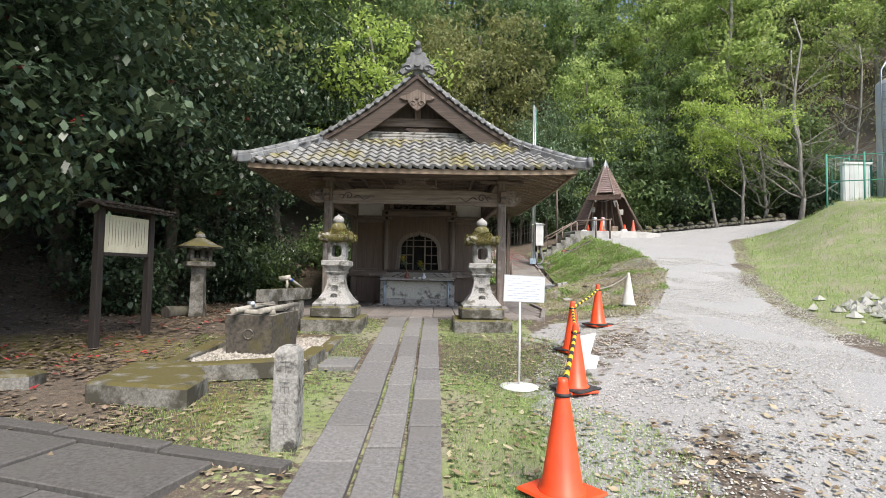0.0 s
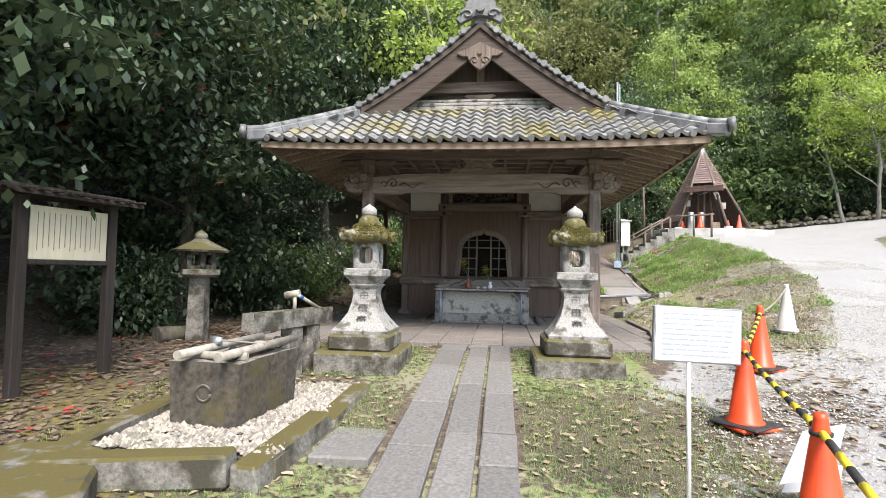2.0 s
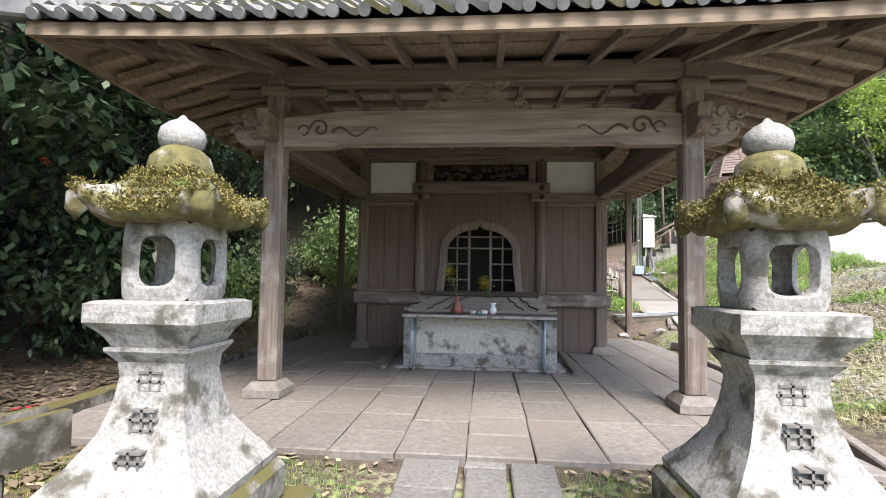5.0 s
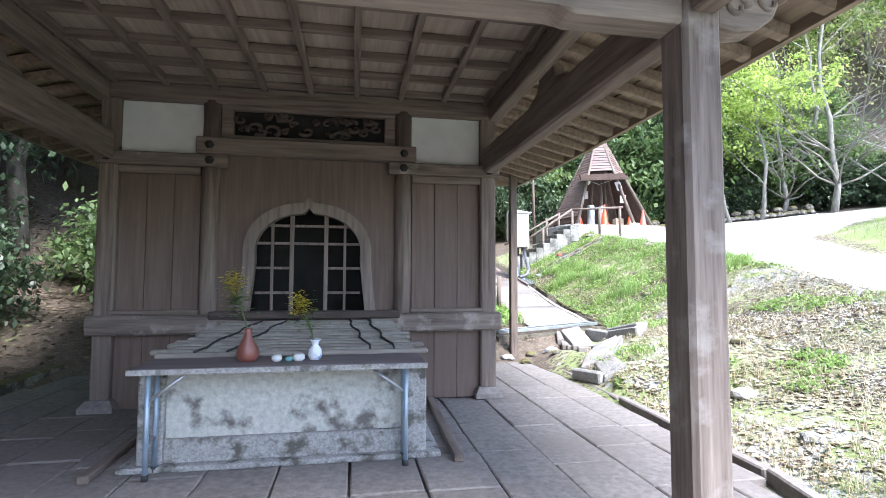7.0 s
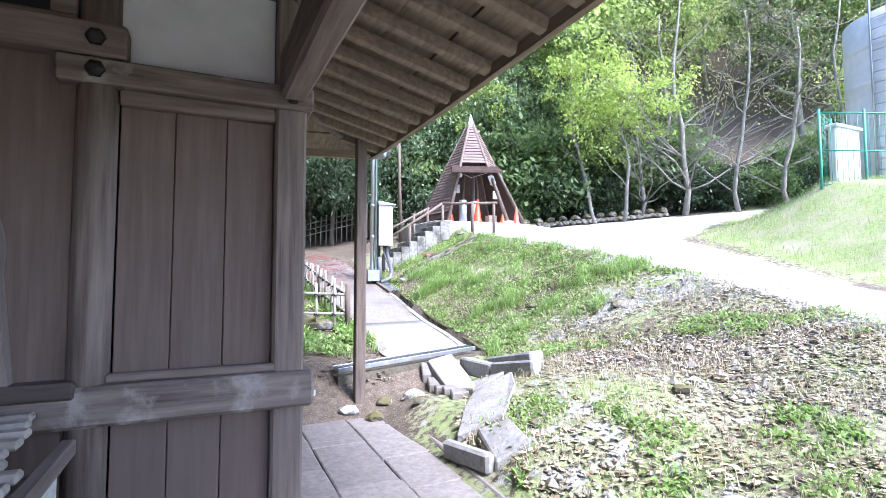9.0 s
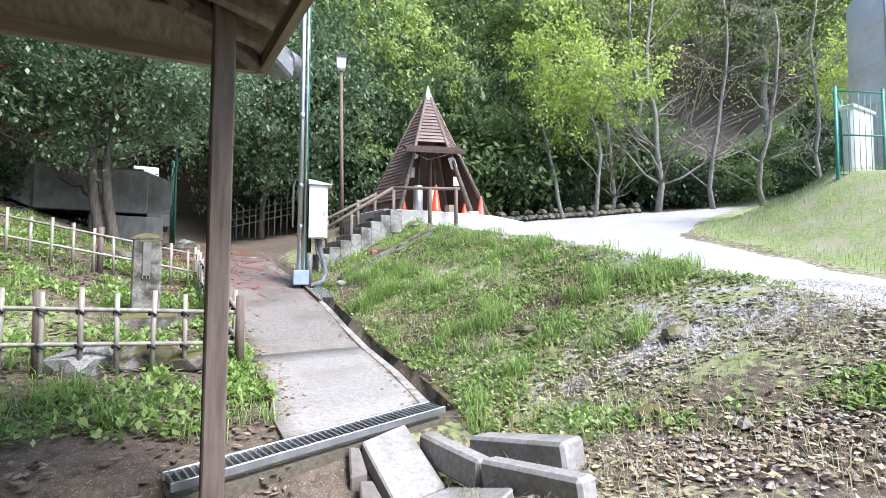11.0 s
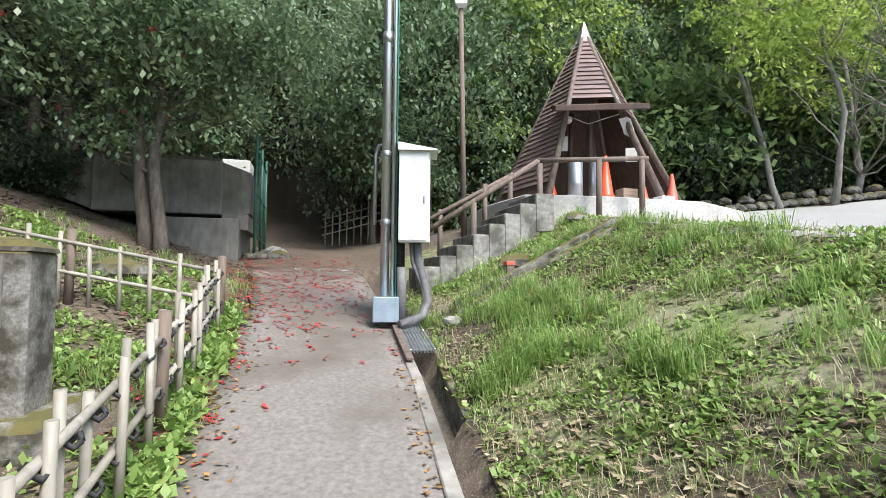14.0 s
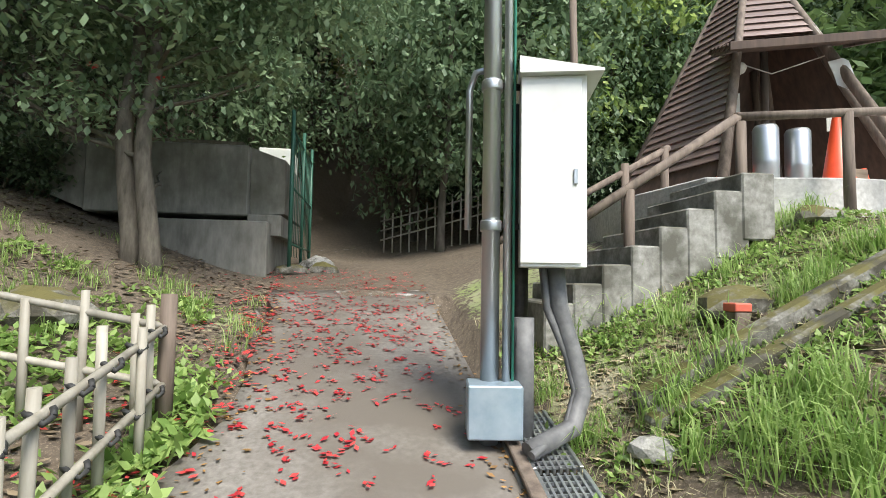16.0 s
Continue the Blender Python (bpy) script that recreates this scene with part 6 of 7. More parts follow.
for p, q, w, h in (((3.9, 17.4), (3.93, 16.72), 0.12, 0.2), ((3.93, 16.68), (3.98, 15.94), 0.13, 0.2), ((4.16, 17.1), (4.24, 16.3), 0.2, 0.24), ((2.74, 15.42), (2.82, 14.86), 0.08, 0.14)):
    zp, zq = floor_at(*p) + 0.06, floor_at(*q) + 0.06
    solo("kerb_stone", roughen(beam((*p, zp), (*q, zq), w, h, 0.02), 0.012, 5), PALESLAB, "old stone kerb block in the bank", "kerb stone", group="bank kerb stones")
for k, (x, y, s) in enumerate(((2.35, 16.95, 0.15), (2.75, 17.0, 0.12), (2.2, 16.75, 0.1), (3.05, 16.9, 0.17), (2.55, 16.7, 0.13), (2.95, 16.5, 0.09), (1.9, 17.2, 0.2), (1.5, 17.3, 0.16), (5.0, 16.4, 0.16), (3.6, 13.6, 0.16), (4.4, 14.6, 0.12), (3.3, 15.0, 0.09), (4.2, 15.2, 0.1), (5.6, 18.3, 0.12), (6.0, 16.9, 0.18), (3.3, 12.6, 0.12), (2.2, 19.9, 0.28), (2.6, 19.75, 0.22), (1.7, 19.8, 0.25), (1.55, 25.2, 0.3), (6.3, 24.0, 0.2), (5.3, 23.3, 0.1), (7.5, 24.6, 0.15), (3.2, 29.5, 0.2), (3.0, 30.2, 0.25), (2.75, 29.2, 0.2))):
    solo("rock", rock((x, y, floor_at(x, y) + 0.02), (s * (0.8 if k < 16 else 1.3), s * (0.62 if k < 16 else 1), s * (0.42 if k < 16 else 0.75)), k * 3.1), GRANITE_OLD if k % 3 else GRANITE, "rough weathered stone lying on the ground", "rock", group="loose stones")

# ---- bamboo fence round the old marker ----
fence = thing("bamboo_fence", (2.6, 21.7, 1.4), "low tied bamboo fence round the mossy plot", "fence")
FX = lambda y: float(np.interp(y, [19.6, 23.9], [2.98, 2.9]))
rng = random.Random(12)


def cane(x, y, h, r=0.023, mat=None):
    z = floor_at(x, y)
    dx, dy = rng.uniform(-0.015, 0.015), rng.uniform(-0.015, 0.015)
    part("bamboo_cane", rod((x, y, z - 0.05), (x + dx, y + dy, z + h), r, r * 0.93, 8), mat or BAMBOO, fence)


for y in np.arange(19.62, 23.95, 0.235):
    cane(FX(y) + rng.choice((-0.03, 0.03)), y, rng.uniform(0.64, 0.74))
for x in np.arange(-0.2, 2.9, 0.27):
    cane(x, 19.6, rng.uniform(0.7, 0.78))
    cane(x, 23.95, rng.uniform(0.62, 0.72))
for x, y in ((2.98, 19.58), (2.94, 21.6), (2.9, 23.98), (1.4, 19.62), (1.5, 23.98)):
    cane(x, y, 0.72, 0.045, LOG)
for h in (0.25, 0.55):
    for p, q in (((2.98, 19.58), (2.94, 21.75)), ((2.94, 21.7), (2.9, 23.98)), ((3.0, 19.6), (-0.3, 19.6)), ((2.9, 23.95), (-0.3, 23.95))):
        part("bamboo_rail", rod((*p, floor_at(*p) + h), (*q, floor_at(*q) + h), 0.021, 0.019, 8), BAMBOO, fence)
    for y in np.arange(19.62, 23.95, 0.235):
        z = floor_at(FX(y), y) + h
        part("tie", tube([(FX(y) + 0.04 * math.cos(a), y + 0.035 * math.sin(a), z + 0.02 * math.sin(2 * a)) for a in np.linspace(0, 6.28, 8)], 0.012, 5), RUBBER, fence)
    for x in np.arange(-0.2, 2.9, 0.27):
        part("tie", tube([(x + 0.035 * math.cos(a), 19.6 + 0.04 * math.sin(a), floor_at(x, 19.6) + h + 0.02 * math.sin(2 * a)) for a in np.linspace(0, 6.28, 8)], 0.012, 5), RUBBER, fence)
mk = thing("stone_marker", (2.05, 21.6, 1.3), "weathered square stone marker with a blunt pyramid top", "stone marker")
mz = floor_at(2.05, 21.6)
part("marker_shaft", roughen(box(2.0, 2.32, 21.42, 21.76, mz + 0.1, mz + 1.02, 0.02), 0.008, 4), GRANITE_OLD, mk)
part("marker_top", lathe([(0.235, mz + 1.015), (0.225, mz + 1.04), (0.13, mz + 1.085), (0.03, mz + 1.1)], (2.16, 21.59, 0), 4, math.pi / 4, False), GRANITE_OLD, mk)
part("marker_base", roughen(box(1.8, 2.52, 21.25, 21.98, mz - 0.2, mz + 0.12, 0.05), 0.04, 3), GRANITE_OLD, mk)
for k in range(3):
    bm = None
    for a_, b_, c_, d_ in ((-0.06, 0.06, 0.04, 0.052), (-0.05, 0.05, 0.0, 0.012), (-0.006, 0.006, -0.06, 0.06), (-0.06, -0.05, -0.06, 0.0), (0.045, 0.055, -0.06, 0.02)):
        bm = box(2.16 + a_ * 0.7, 2.16 + b_ * 0.7, 21.41 - 0.1 * abs(a_ + c_ * 0.3), 21.45, mz + 0.85 - 0.14 * k + c_ * 0.7, mz + 0.95 - 0.14 * k + d_ * 0.7, 0, bm)
    part("carved_character", bm, BLACKINK, mk)

# ---- control box and its pole ----
pole = thing("service_pole", (4.52, 23.72, 1.85), "bright galvanised steel pole with clamped conduit", "pole")
part("pole_shaft", rod((4.52, 23.72, 1.7), (4.52, 23.72, 9.5), 0.05, 0.045, 18), STEEL, pole)
part("conduit", rod((4.6, 23.68, 1.95), (4.6, 23.68, 9.4), 0.022, None, 10), STEEL, pole)
part("pole_joint", rod((4.52, 23.72, 5.0), (4.52, 23.72, 5.12), 0.056, None, 18), STEEL, pole)
part("green_cable", rod((4.635, 23.68, 1.95), (4.635, 23.68, 9.3), 0.008, None, 6), GREENPAINT, pole)
part("side_conduit", tube([(4.42, 23.86, 2.95), (4.42, 23.86, 3.75), (4.45, 23.84, 3.85), (4.52, 23.8, 3.86)], 0.02, 8), STEEL, pole)
for z in (2.93, 3.7):
    part("clamp", lathe([(0.056, z), (0.06, z + 0.01), (0.06, z + 0.05), (0.056, z + 0.06)], (4.52, 23.72, 0), 18), STEEL, pole)
    part("bracket", beam((4.55, 23.7, z + 0.03), (4.85, 23.72, z + 0.03), 0.03, 0.03, 0.003), IRON, pole)
part("junction_box", set_in(box(-0.14, 0.14, -0.1, 0.1, 1.87, 2.14, 0.008), Matrix.Translation((4.53, 23.66, 0)) @ Matrix.Rotation(radians(-8), 4, "Z")), BLUESTEEL, pole, "grey-blue junction box at the foot")
pole.location.x += 0.09
pole.location.z += 0.03
cab = thing("control_cabinet", (4.93, 23.72, 2.76), "white steel control cabinet with a sloping lid", "cabinet")
cmx = Matrix.Translation((4.95, 23.75, 0)) @ Matrix.Rotation(radians(-14), 4, "Z")
part("cabinet_body", set_in(box(-0.17, 0.17, -0.2, 0.2, 2.77, 3.78, 0.006), cmx), WHITE, cab)
part("cabinet_door", set_in(box(-0.17, 0.14, -0.212, -0.2, 2.79, 3.76, 0.003), cmx), WHITE, cab)
part("lid", set_in(plate([(-0.18, 3.78), (0.25, 3.78), (0.25, 3.795), (-0.18, 3.87)], "xz", -0.25, 0.47), cmx), WHITE, cab, "sloping rain lid")
part("door_lock", set_in(box(0.1, 0.12, -0.222, -0.212, 3.2, 3.28, 0.002), cmx), STEEL, cab)
cab_post = thing("cabinet_post", (4.93, 23.8, 2.0), "short dark post carrying the cabinet", "post")
part("post_shaft", rod((4.8, 23.85, 1.9), (4.8, 23.85, 3.7), 0.06, None, 14), IRON, cab_post)
pipes = thing("cable_conduits", (5.0, 23.7, 1.95), "thick grey bent cable conduits under the cabinet", "conduit")
for k, (x, r) in enumerate(((4.86, 0.045), (4.97, 0.05), (4.9, 0.022))):
    d = 0.035 * k
    part("conduit", tube([(x, 23.72, 2.8), (x + 0.02, 23.7, 2.55), (x + 0.05 + d, 23.66, 2.3), (x + 0.08 + d, 23.62, 2.12), (x + 0.0 + d, 23.55, 1.96), (4.74, 23.5 - 0.05 * k, 1.88)], r, 10), IRON if k == 0 else RUBBER_GREY, pipes) if k else part("conduit", rod((4.8, 23.72, 1.85), (4.8, 23.72, 2.5), 0.055, None, 12), RUBBER_GREY, pipes)

# ---- steps and handrail up to the shelter ----
stairs = thing("concrete_stairs", (6.2, 25.3, 2.4), "old concrete steps up the bank", "stairs", kind="structure")
for k in range(8):
    x0 = 5.28 + k * 0.23
    y0 = 24.76 - 0.012 * k
    z = 2.53 + k * 0.152
    part("tread", roughen(box(x0, x0 + 0.3, y0, y0 + 1.0, z - 0.55, z, 0.014), 0.006, 5), STEPCONCRETE, stairs)
rail = thing("handrail", (7.0, 25.0, 3.3), "weathered round-log handrail beside the steps", "handrail")
near = [(6.02, 24.85, 2.7), (7.05, 24.88, 3.35), (7.95, 24.75, 3.45), (8.62, 24.65, 3.46)]
for i, (x, y, z) in enumerate(near):
    part("rail_post", rod((x, y, z - 0.3), (x, y, z + (0.72 if i else 0.74)), 0.045, 0.043, 12), LOG, rail)
part("rail_log", rod((5.2, 24.83, 2.92), (7.06, 24.9, 4.13), 0.04, None, 12), LOG, rail)
part("rail_log", rod((7.02, 24.9, 4.12), (8.72, 24.64, 4.21), 0.038, None, 12), LOG, rail)
for i, (x, y, z) in enumerate(((5.85, 26.05, 2.75), (6.6, 26.0, 3.2), (7.05, 26.0, 3.4))):
    part("rail_post", rod((x, y, z - 0.3), (x, y, z + 0.74), 0.042, None, 12), LOG, rail)
part("rail_log", rod((5.1, 26.05, 3.0), (7.1, 26.0, 4.14), 0.036, None, 12), LOG, rail)

# ---- the pointed timber shelter ----
SC, SZ, SR, SA = Vector((9.28, 27.3, 0)), 3.68, 1.95, radians(219)
APEX = Vector((9.36, 27.5, 7.66))
hut = thing("timber_shelter", (9.55, 27.45, SZ), "pointed six-sided brown timber shelter with an open front", "shelter")
V = [SC + Vector((SR * math.cos(SA + k * math.pi / 3), SR * math.sin(SA + k * math.pi / 3), SZ)) for k in range(6)]
for k in range(6):
    part("ridge_log", rod(V[k], APEX, 0.065, 0.045, 10), LOG, hut)
    if k in (0, 1, 2, 5):
        p = V[k]
        part("footing", box(p.x - 0.13, p.x + 0.13, p.y - 0.13, p.y + 0.13, p.z - 0.25, p.z + 0.1, 0.015), WHITE, hut, "white-painted concrete footing")
for k in range(6):
    a, b = V[k], V[(k + 1) % 6]
    n = 36
    for i in range(n):
        f0, f1 = i / n, (i + 1.12) / n
        if (k == 0 and f0 < 0.53) or (k == 1 and f0 < 0.5) or f0 > 0.95 or (k in (5, 2, 3, 4) and f0 < 0.1):
            continue
        out = ((a + b) / 2 - SC)
        out.z = 0
        out = out.normalized()
        p0, q0, p1, q1 = a.lerp(APEX, f0), b.lerp(APEX, f0), a.lerp(APEX, f1), b.lerp(APEX, f1)
        bm = bmesh.new()
        vs = [bm.verts.new(p0 + out * 0.045), bm.verts.new(q0 + out * 0.045), bm.verts.new(q1 + out * 0.012), bm.verts.new(p1 + out * 0.012), bm.verts.new(p0 + out * 0.012), bm.verts.new(q0 + out * 0.012)]
        bm.faces.new(vs[:4])
        bm.faces.new((vs[4], vs[5], vs[1], vs[0]))
        part("siding_board", bm, SHINGLE, hut)
    bm = bmesh.new()
    lo = 0.55 if k in (0, 1) else 0.06
    inner = [bm.verts.new(p) for p in (a.lerp(APEX, lo), b.lerp(APEX, lo), b.lerp(APEX, 0.97), a.lerp(APEX, 0.97))]
    bm.faces.new(inner)
    part("lining", bm, BROWN, hut)
    mid = a.lerp(b, 0.0)
    part("corner_strip", beam(a.lerp(APEX, 0.53 if k in (1,) else 0.03) + (a - SC).normalized() * 0.03, APEX, 0.05, 0.05, 0.004), GREYCONE, hut)
part("cap", lathe([(0.22, 7.3), (0.2, 7.36), (0.02, 7.84)], (APEX.x, APEX.y, 0), 6, SA, False), STEEL, hut, "pale metal cap")
a, b = V[0].lerp(APEX, 0.5), V[1].lerp(APEX, 0.5)
fd = (V[1] - V[0]).normalized()
fo = Vector((fd.y, -fd.x, 0))
for i in range(6):
    p = a - fd * 0.3 + fo * (0.15 * i - 0.1)
    q = b + fd * 0.32 + fo * (0.15 * i - 0.1)
    p.z, q.z = 5.74 - 0.055 * i, 5.74 - 0.055 * i
    part("canopy_board", beam(p, q, 0.16, 0.03, 0.004), BROWN, hut)
p, q = a - fd * 0.32 + fo * 0.75, b + fd * 0.34 + fo * 0.75
p.z = q.z = 5.42
part("canopy_edge", beam(p, q, 0.04, 0.1, 0.006), BROWN, hut)
for s, e in ((a, -0.25), (b, 0.28)):
    p, q = s + fd * e - fo * 0.1, s + fd * e + fo * 0.75
    p.z, q.z = 5.7, 5.4
    part("canopy_arm", beam(p, q, 0.06, 0.08, 0.006), LOG, hut)
part("centre_post", rod((9.3, 27.2, SZ), (9.3, 27.2, 5.9), 0.05, None, 10), LOG, hut)
for k in range(3):
    part("inner_post", rod((8.7 + 0.7 * k, 28.1 + 0.2 * (k % 2), SZ), (8.9 + 0.45 * k, 28.0, 6.0), 0.05, None, 10), LOG, hut)
part("hanging_wire", tube([a + Vector((0, 0, -0.15)), a.lerp(b, 0.4) + Vector((0, 0, -0.32)), b + Vector((0.1, 0, -0.1))], 0.008, 5), GREYCONE, hut)
part("round_lamp", lathe([(0.02, 0), (0.07, 0.03), (0.09, 0.08), (0.07, 0.13), (0.02, 0.16)], (8.55, 26.75, 5.35), 14), GREYCONE, hut)
solo("shelter_base", plate([(6.95, 25.2), (8.2, 24.95), (10.0, 24.95), (11.6, 25.7), (11.9, 28.5), (9.5, 29.6), (7.1, 28.9), (6.8, 26.6)], "xy", 3.05, 0.61, bevel=0.015), PALECONCRETE, "broad concrete base under the shelter", "concrete base", "structure")
star = [(-0.13, 0.17), (0.02, 0.2), (0.08, 0.16), (0.15, -0.08), (0.11, -0.12), (0.12, -0.22), (0.03, -0.16), (-0.04, -0.12), (-0.07, 0.0)]
bm = plate([(u, v) for u, v in star], "xz", 0, 0.01)
solo("paper_star", set_in(bm, Matrix.Translation((9.45, 26.2, 5.2)) @ Matrix.Rotation(radians(-25), 4, "Z")), PAPER, "white paper shape hanging under the canopy", "paper decoration")
for x, y in ((8.3, 26.05), (8.75, 26.1)):
    solo("metal_drum", lathe([(0.12, 0), (0.13, 0.02), (0.13, 0.36), (0.134, 0.38), (0.13, 0.4), (0.13, 0.76), (0.11, 0.8)], (x, y, SZ - 0.02), 20), STEEL, "upright galvanised metal drum in the shelter", "drum", group="metal drums")
cone(8.42, 25.3, SZ - 0.02, ORANGE, "bright orange traffic cone before the shelter", 0.72)
cone(8.1, 26.5, SZ - 0.02, ORANGE, "orange traffic cone inside the shelter", 0.45)
cone(10.35, 26.1, SZ - 0.02, REDDISH, "faded red traffic cone beside the shelter", 0.7)
cone(10.05, 26.5, SZ - 0.02, ORANGE, "orange traffic cone beside the shelter", 0.5)
solo("wooden_stool", box(9.2, 9.5, 25.95, 26.2, SZ - 0.02, SZ + 0.33, 0.01), FASCIA, "small wooden box stool on the concrete", "stool")
for x, y, z in ((8.42, 26.75, 4.95), (9.95, 26.75, 4.85)):
    solo("notice_sheet", set_in(plate([(-0.11, -0.14), (0.11, -0.14), (0.11, 0.14), (-0.11, 0.14)], "xz", 0, 0.008), Matrix.Translation((x, y, z)) @ Matrix.Rotation(radians(-28), 4, "Z")), GREYCONE, "grey notice sheet fixed inside the shelter", "notice")

lamp = thing("street_lamp", (6.68, 27.5, 3.0), "slender dark lamp post with a square lantern", "street lamp")
part("lamp_post", rod((6.72, 27.5, 2.8), (6.62, 27.5, 7.75), 0.06, 0.045, 12), LOG, lamp)
part("lamp_head", lathe([(0.09, 7.72), (0.16, 7.78), (0.19, 8.05), (0.2, 8.08)], (6.62, 27.5, 0), 4, 0.5, False), WHITE, lamp, "pale square lantern head")
part("lamp_cap", lathe([(0.23, 8.08), (0.21, 8.12), (0.05, 8.2)], (6.62, 27.5, 0), 4, 0.5, False), IRON, lamp)

# ---- bank details ----
wall = solo("low_kerb", beam((5.42, 23.62, floor_at(5.42, 23.62) + 0.02), (7.5, 23.6, floor_at(7.5, 23.6) + 0.0), 0.11, 0.2, 0.02), GRANITE_OLD, "low mossy concrete kerb slanting up the bank", "kerb", "structure")
wall2 = solo("low_kerb_2", beam((5.38, 23.45, floor_at(5.38, 23.45) + 0.0), (7.5, 23.42, floor_at(7.5, 23.42) - 0.02), 0.1, 0.16, 0.02), GRANITE_OLD, "mossy concrete edging slanting up the bank", "kerb", "structure")
stake = thing("marker_stake", (6.1, 23.75, 2.5), "short wooden survey stake with a red top", "stake")
gz = floor_at(6.1, 23.77)
part("stake_body", box(6.06, 6.16, 23.72, 23.82, gz - 0.1, gz + 0.16, 0.006), LOG, stake)
part("red_top", box(6.055, 6.165, 23.715, 23.825, gz + 0.16, gz + 0.21, 0.006), REDDISH, stake)

# ---- concrete tank house and fences behind the path ----
tankhouse = thing("concrete_tank_house", (1.2, 30, 3.0), "grey stained concrete water tank on a plinth", "tank house")
part("tank_body", box(-0.2, 2.1, 29.0, 31.2, 3.6, 4.68, 0.02), TANKCONCRETE, tankhouse)
part("tank_wing", plate([(2.1, 3.62), (2.62, 3.66), (2.62, 4.5), (2.1, 4.68)], "xz", 29.15, 1.9), TANKCONCRETE, tankhouse)
part("tank_wing", plate([(-0.75, 3.85), (-0.2, 3.62), (-0.2, 4.68), (-0.75, 4.5)], "xz", 29.15, 1.9), TANKCONCRETE, tankhouse)
part("plinth", box(0.9, 2.45, 28.75, 31.0, 2.4, 3.5, 0.015), TANKCONCRETE, tankhouse)
part("step_block", box(2.1, 2.6, 29.0, 31.0, 3.3, 3.62, 0.01), TANKCONCRETE, tankhouse)
part("top_slab", box(-0.1, 2.0, 29.05, 31.1, 4.68, 4.74, 0.01), JOINT, tankhouse)
part("bright_tank", box(1.7, 2.35, 31.4, 32.2, 4.0, 5.25, 0.02), TANKPAINT, tankhouse, "pale tank behind")
gf = thing("green_mesh_fence", (2.7, 30, 2.9), "green steel mesh fence beside the tank", "fence")
DARKGREEN = surface("dark_green_paint", (0.02, 0.09, 0.06), (0.035, 0.13, 0.09), 8, (1, 1, 1), 0.5, 0.05)
for x, y in ((2.72, 29.1), (2.72, 30.4), (2.72, 31.6)):
    part("fence_post", rod((x, y, 2.7), (x, y, 5.3), 0.03), DARKGREEN, gf)
for z in (3.2, 4.1, 5.0):
    part("fence_rail", rod((2.72, 29.1, z), (2.72, 31.6, z), 0.018), DARKGREEN, gf)
for k in range(14):
    part("mesh_wire", rod((2.72, 29.15 + k * 0.18, 3.0), (2.72, 29.15 + k * 0.18, 5.0), 0.005, None, 4), DARKGREEN, gf)
bf = thing("bamboo_fence", (5.2, 35, 4), "old grey bamboo fence climbing the wood path", "fence")
for k in range(12):
    x, y = 4.3 + 0.22 * k, 34.5 - 0.05 * k
    part("bamboo_cane", rod((x, y, floor_at(x, y) - 0.1), (x, y, floor_at(x, y) + 1.0 + 0.05 * k), 0.025, None, 6), BAMBOO, bf)
for h in (0.3, 0.55, 0.8):
    part("bamboo_rail", rod((4.2, 34.5, floor_at(4.3, 34.5) + h), (7.0, 33.9, floor_at(6.9, 33.9) + h + 0.5), 0.022, None, 6), BAMBOO, bf)

# ---- water tanks on the bank ----
tx, ty = 15.35, 19.4
tz = floor_at(tx, ty)
wf = thing("green_tank_fence", (tx, ty, tz), "green steel fence round the water tanks", "fence")
corners = [(tx, ty), (tx + 3.6, ty + 1.05), (tx + 3.2, ty - 1.4)]
for x, y in ((tx, ty), (tx + 1.2, ty + 0.35), (tx + 2.4, ty + 0.7), (tx + 3.6, ty + 1.05), (tx + 1.1, ty - 0.48), (tx + 2.1, ty - 0.92), (tx + 3.2, ty - 1.4)):
    part("fence_post", rod((x, y, tz - 1.0), (x, y, tz + 2.1), 0.035), GREENPAINT, wf)
for p, q in ((corners[0], corners[1]), (corners[0], corners[2])):
    for z in (0.1, 1.0, 2.0):
        part("fence_rail", rod((*p, tz + z), (*q, tz + z), 0.02), GREENPAINT, wf)
    for k in range(1, 24):
        x, y = p[0] + (q[0] - p[0]) * k / 24, p[1] + (q[1] - p[1]) * k / 24
        part("mesh_wire", rod((x, y, tz + 0.05), (x, y, tz + 2.0), 0.006, None, 4), GREENPAINT, wf)
solo("tank_footing", box(tx + 0.6, tx + 7, ty - 1.2, ty + 0.2, tz - 2, tz + 0.06, 0.02), CONCRETE, "concrete footing of the water tanks", "footing", "structure")
t1 = thing("water_tank", (tx + 1.1, ty + 0.9, tz), "pale grey upright water tank with a rim", "water tank")
part("tank_shell", box(tx + 0.6, tx + 1.7, ty - 0.1, ty + 0.15, tz, tz + 1.75, 0.06), TANKPAINT, t1)
part("tank_rim", box(tx + 0.55, tx + 1.75, ty - 0.14, ty + 0.19, tz + 1.68, tz + 1.78, 0.02), WHITE, t1)
t2 = thing("water_tank", (tx + 3.6, ty + 1.6, tz), "tall white banded water tank with a ladder", "water tank")
prof = []
for k in range(5):
    prof += [(1.45, 0.05 + k * 1.0), (1.48, 0.1 + k * 1.0), (1.45, 0.15 + k * 1.0), (1.45, 1.02 + k * 1.0)]
part("tank_shell", lathe(prof + [(1.2, 5.15), (0.2, 5.3)], (tx + 3.5, ty - 0.5, tz), 32), WHITE, t2)
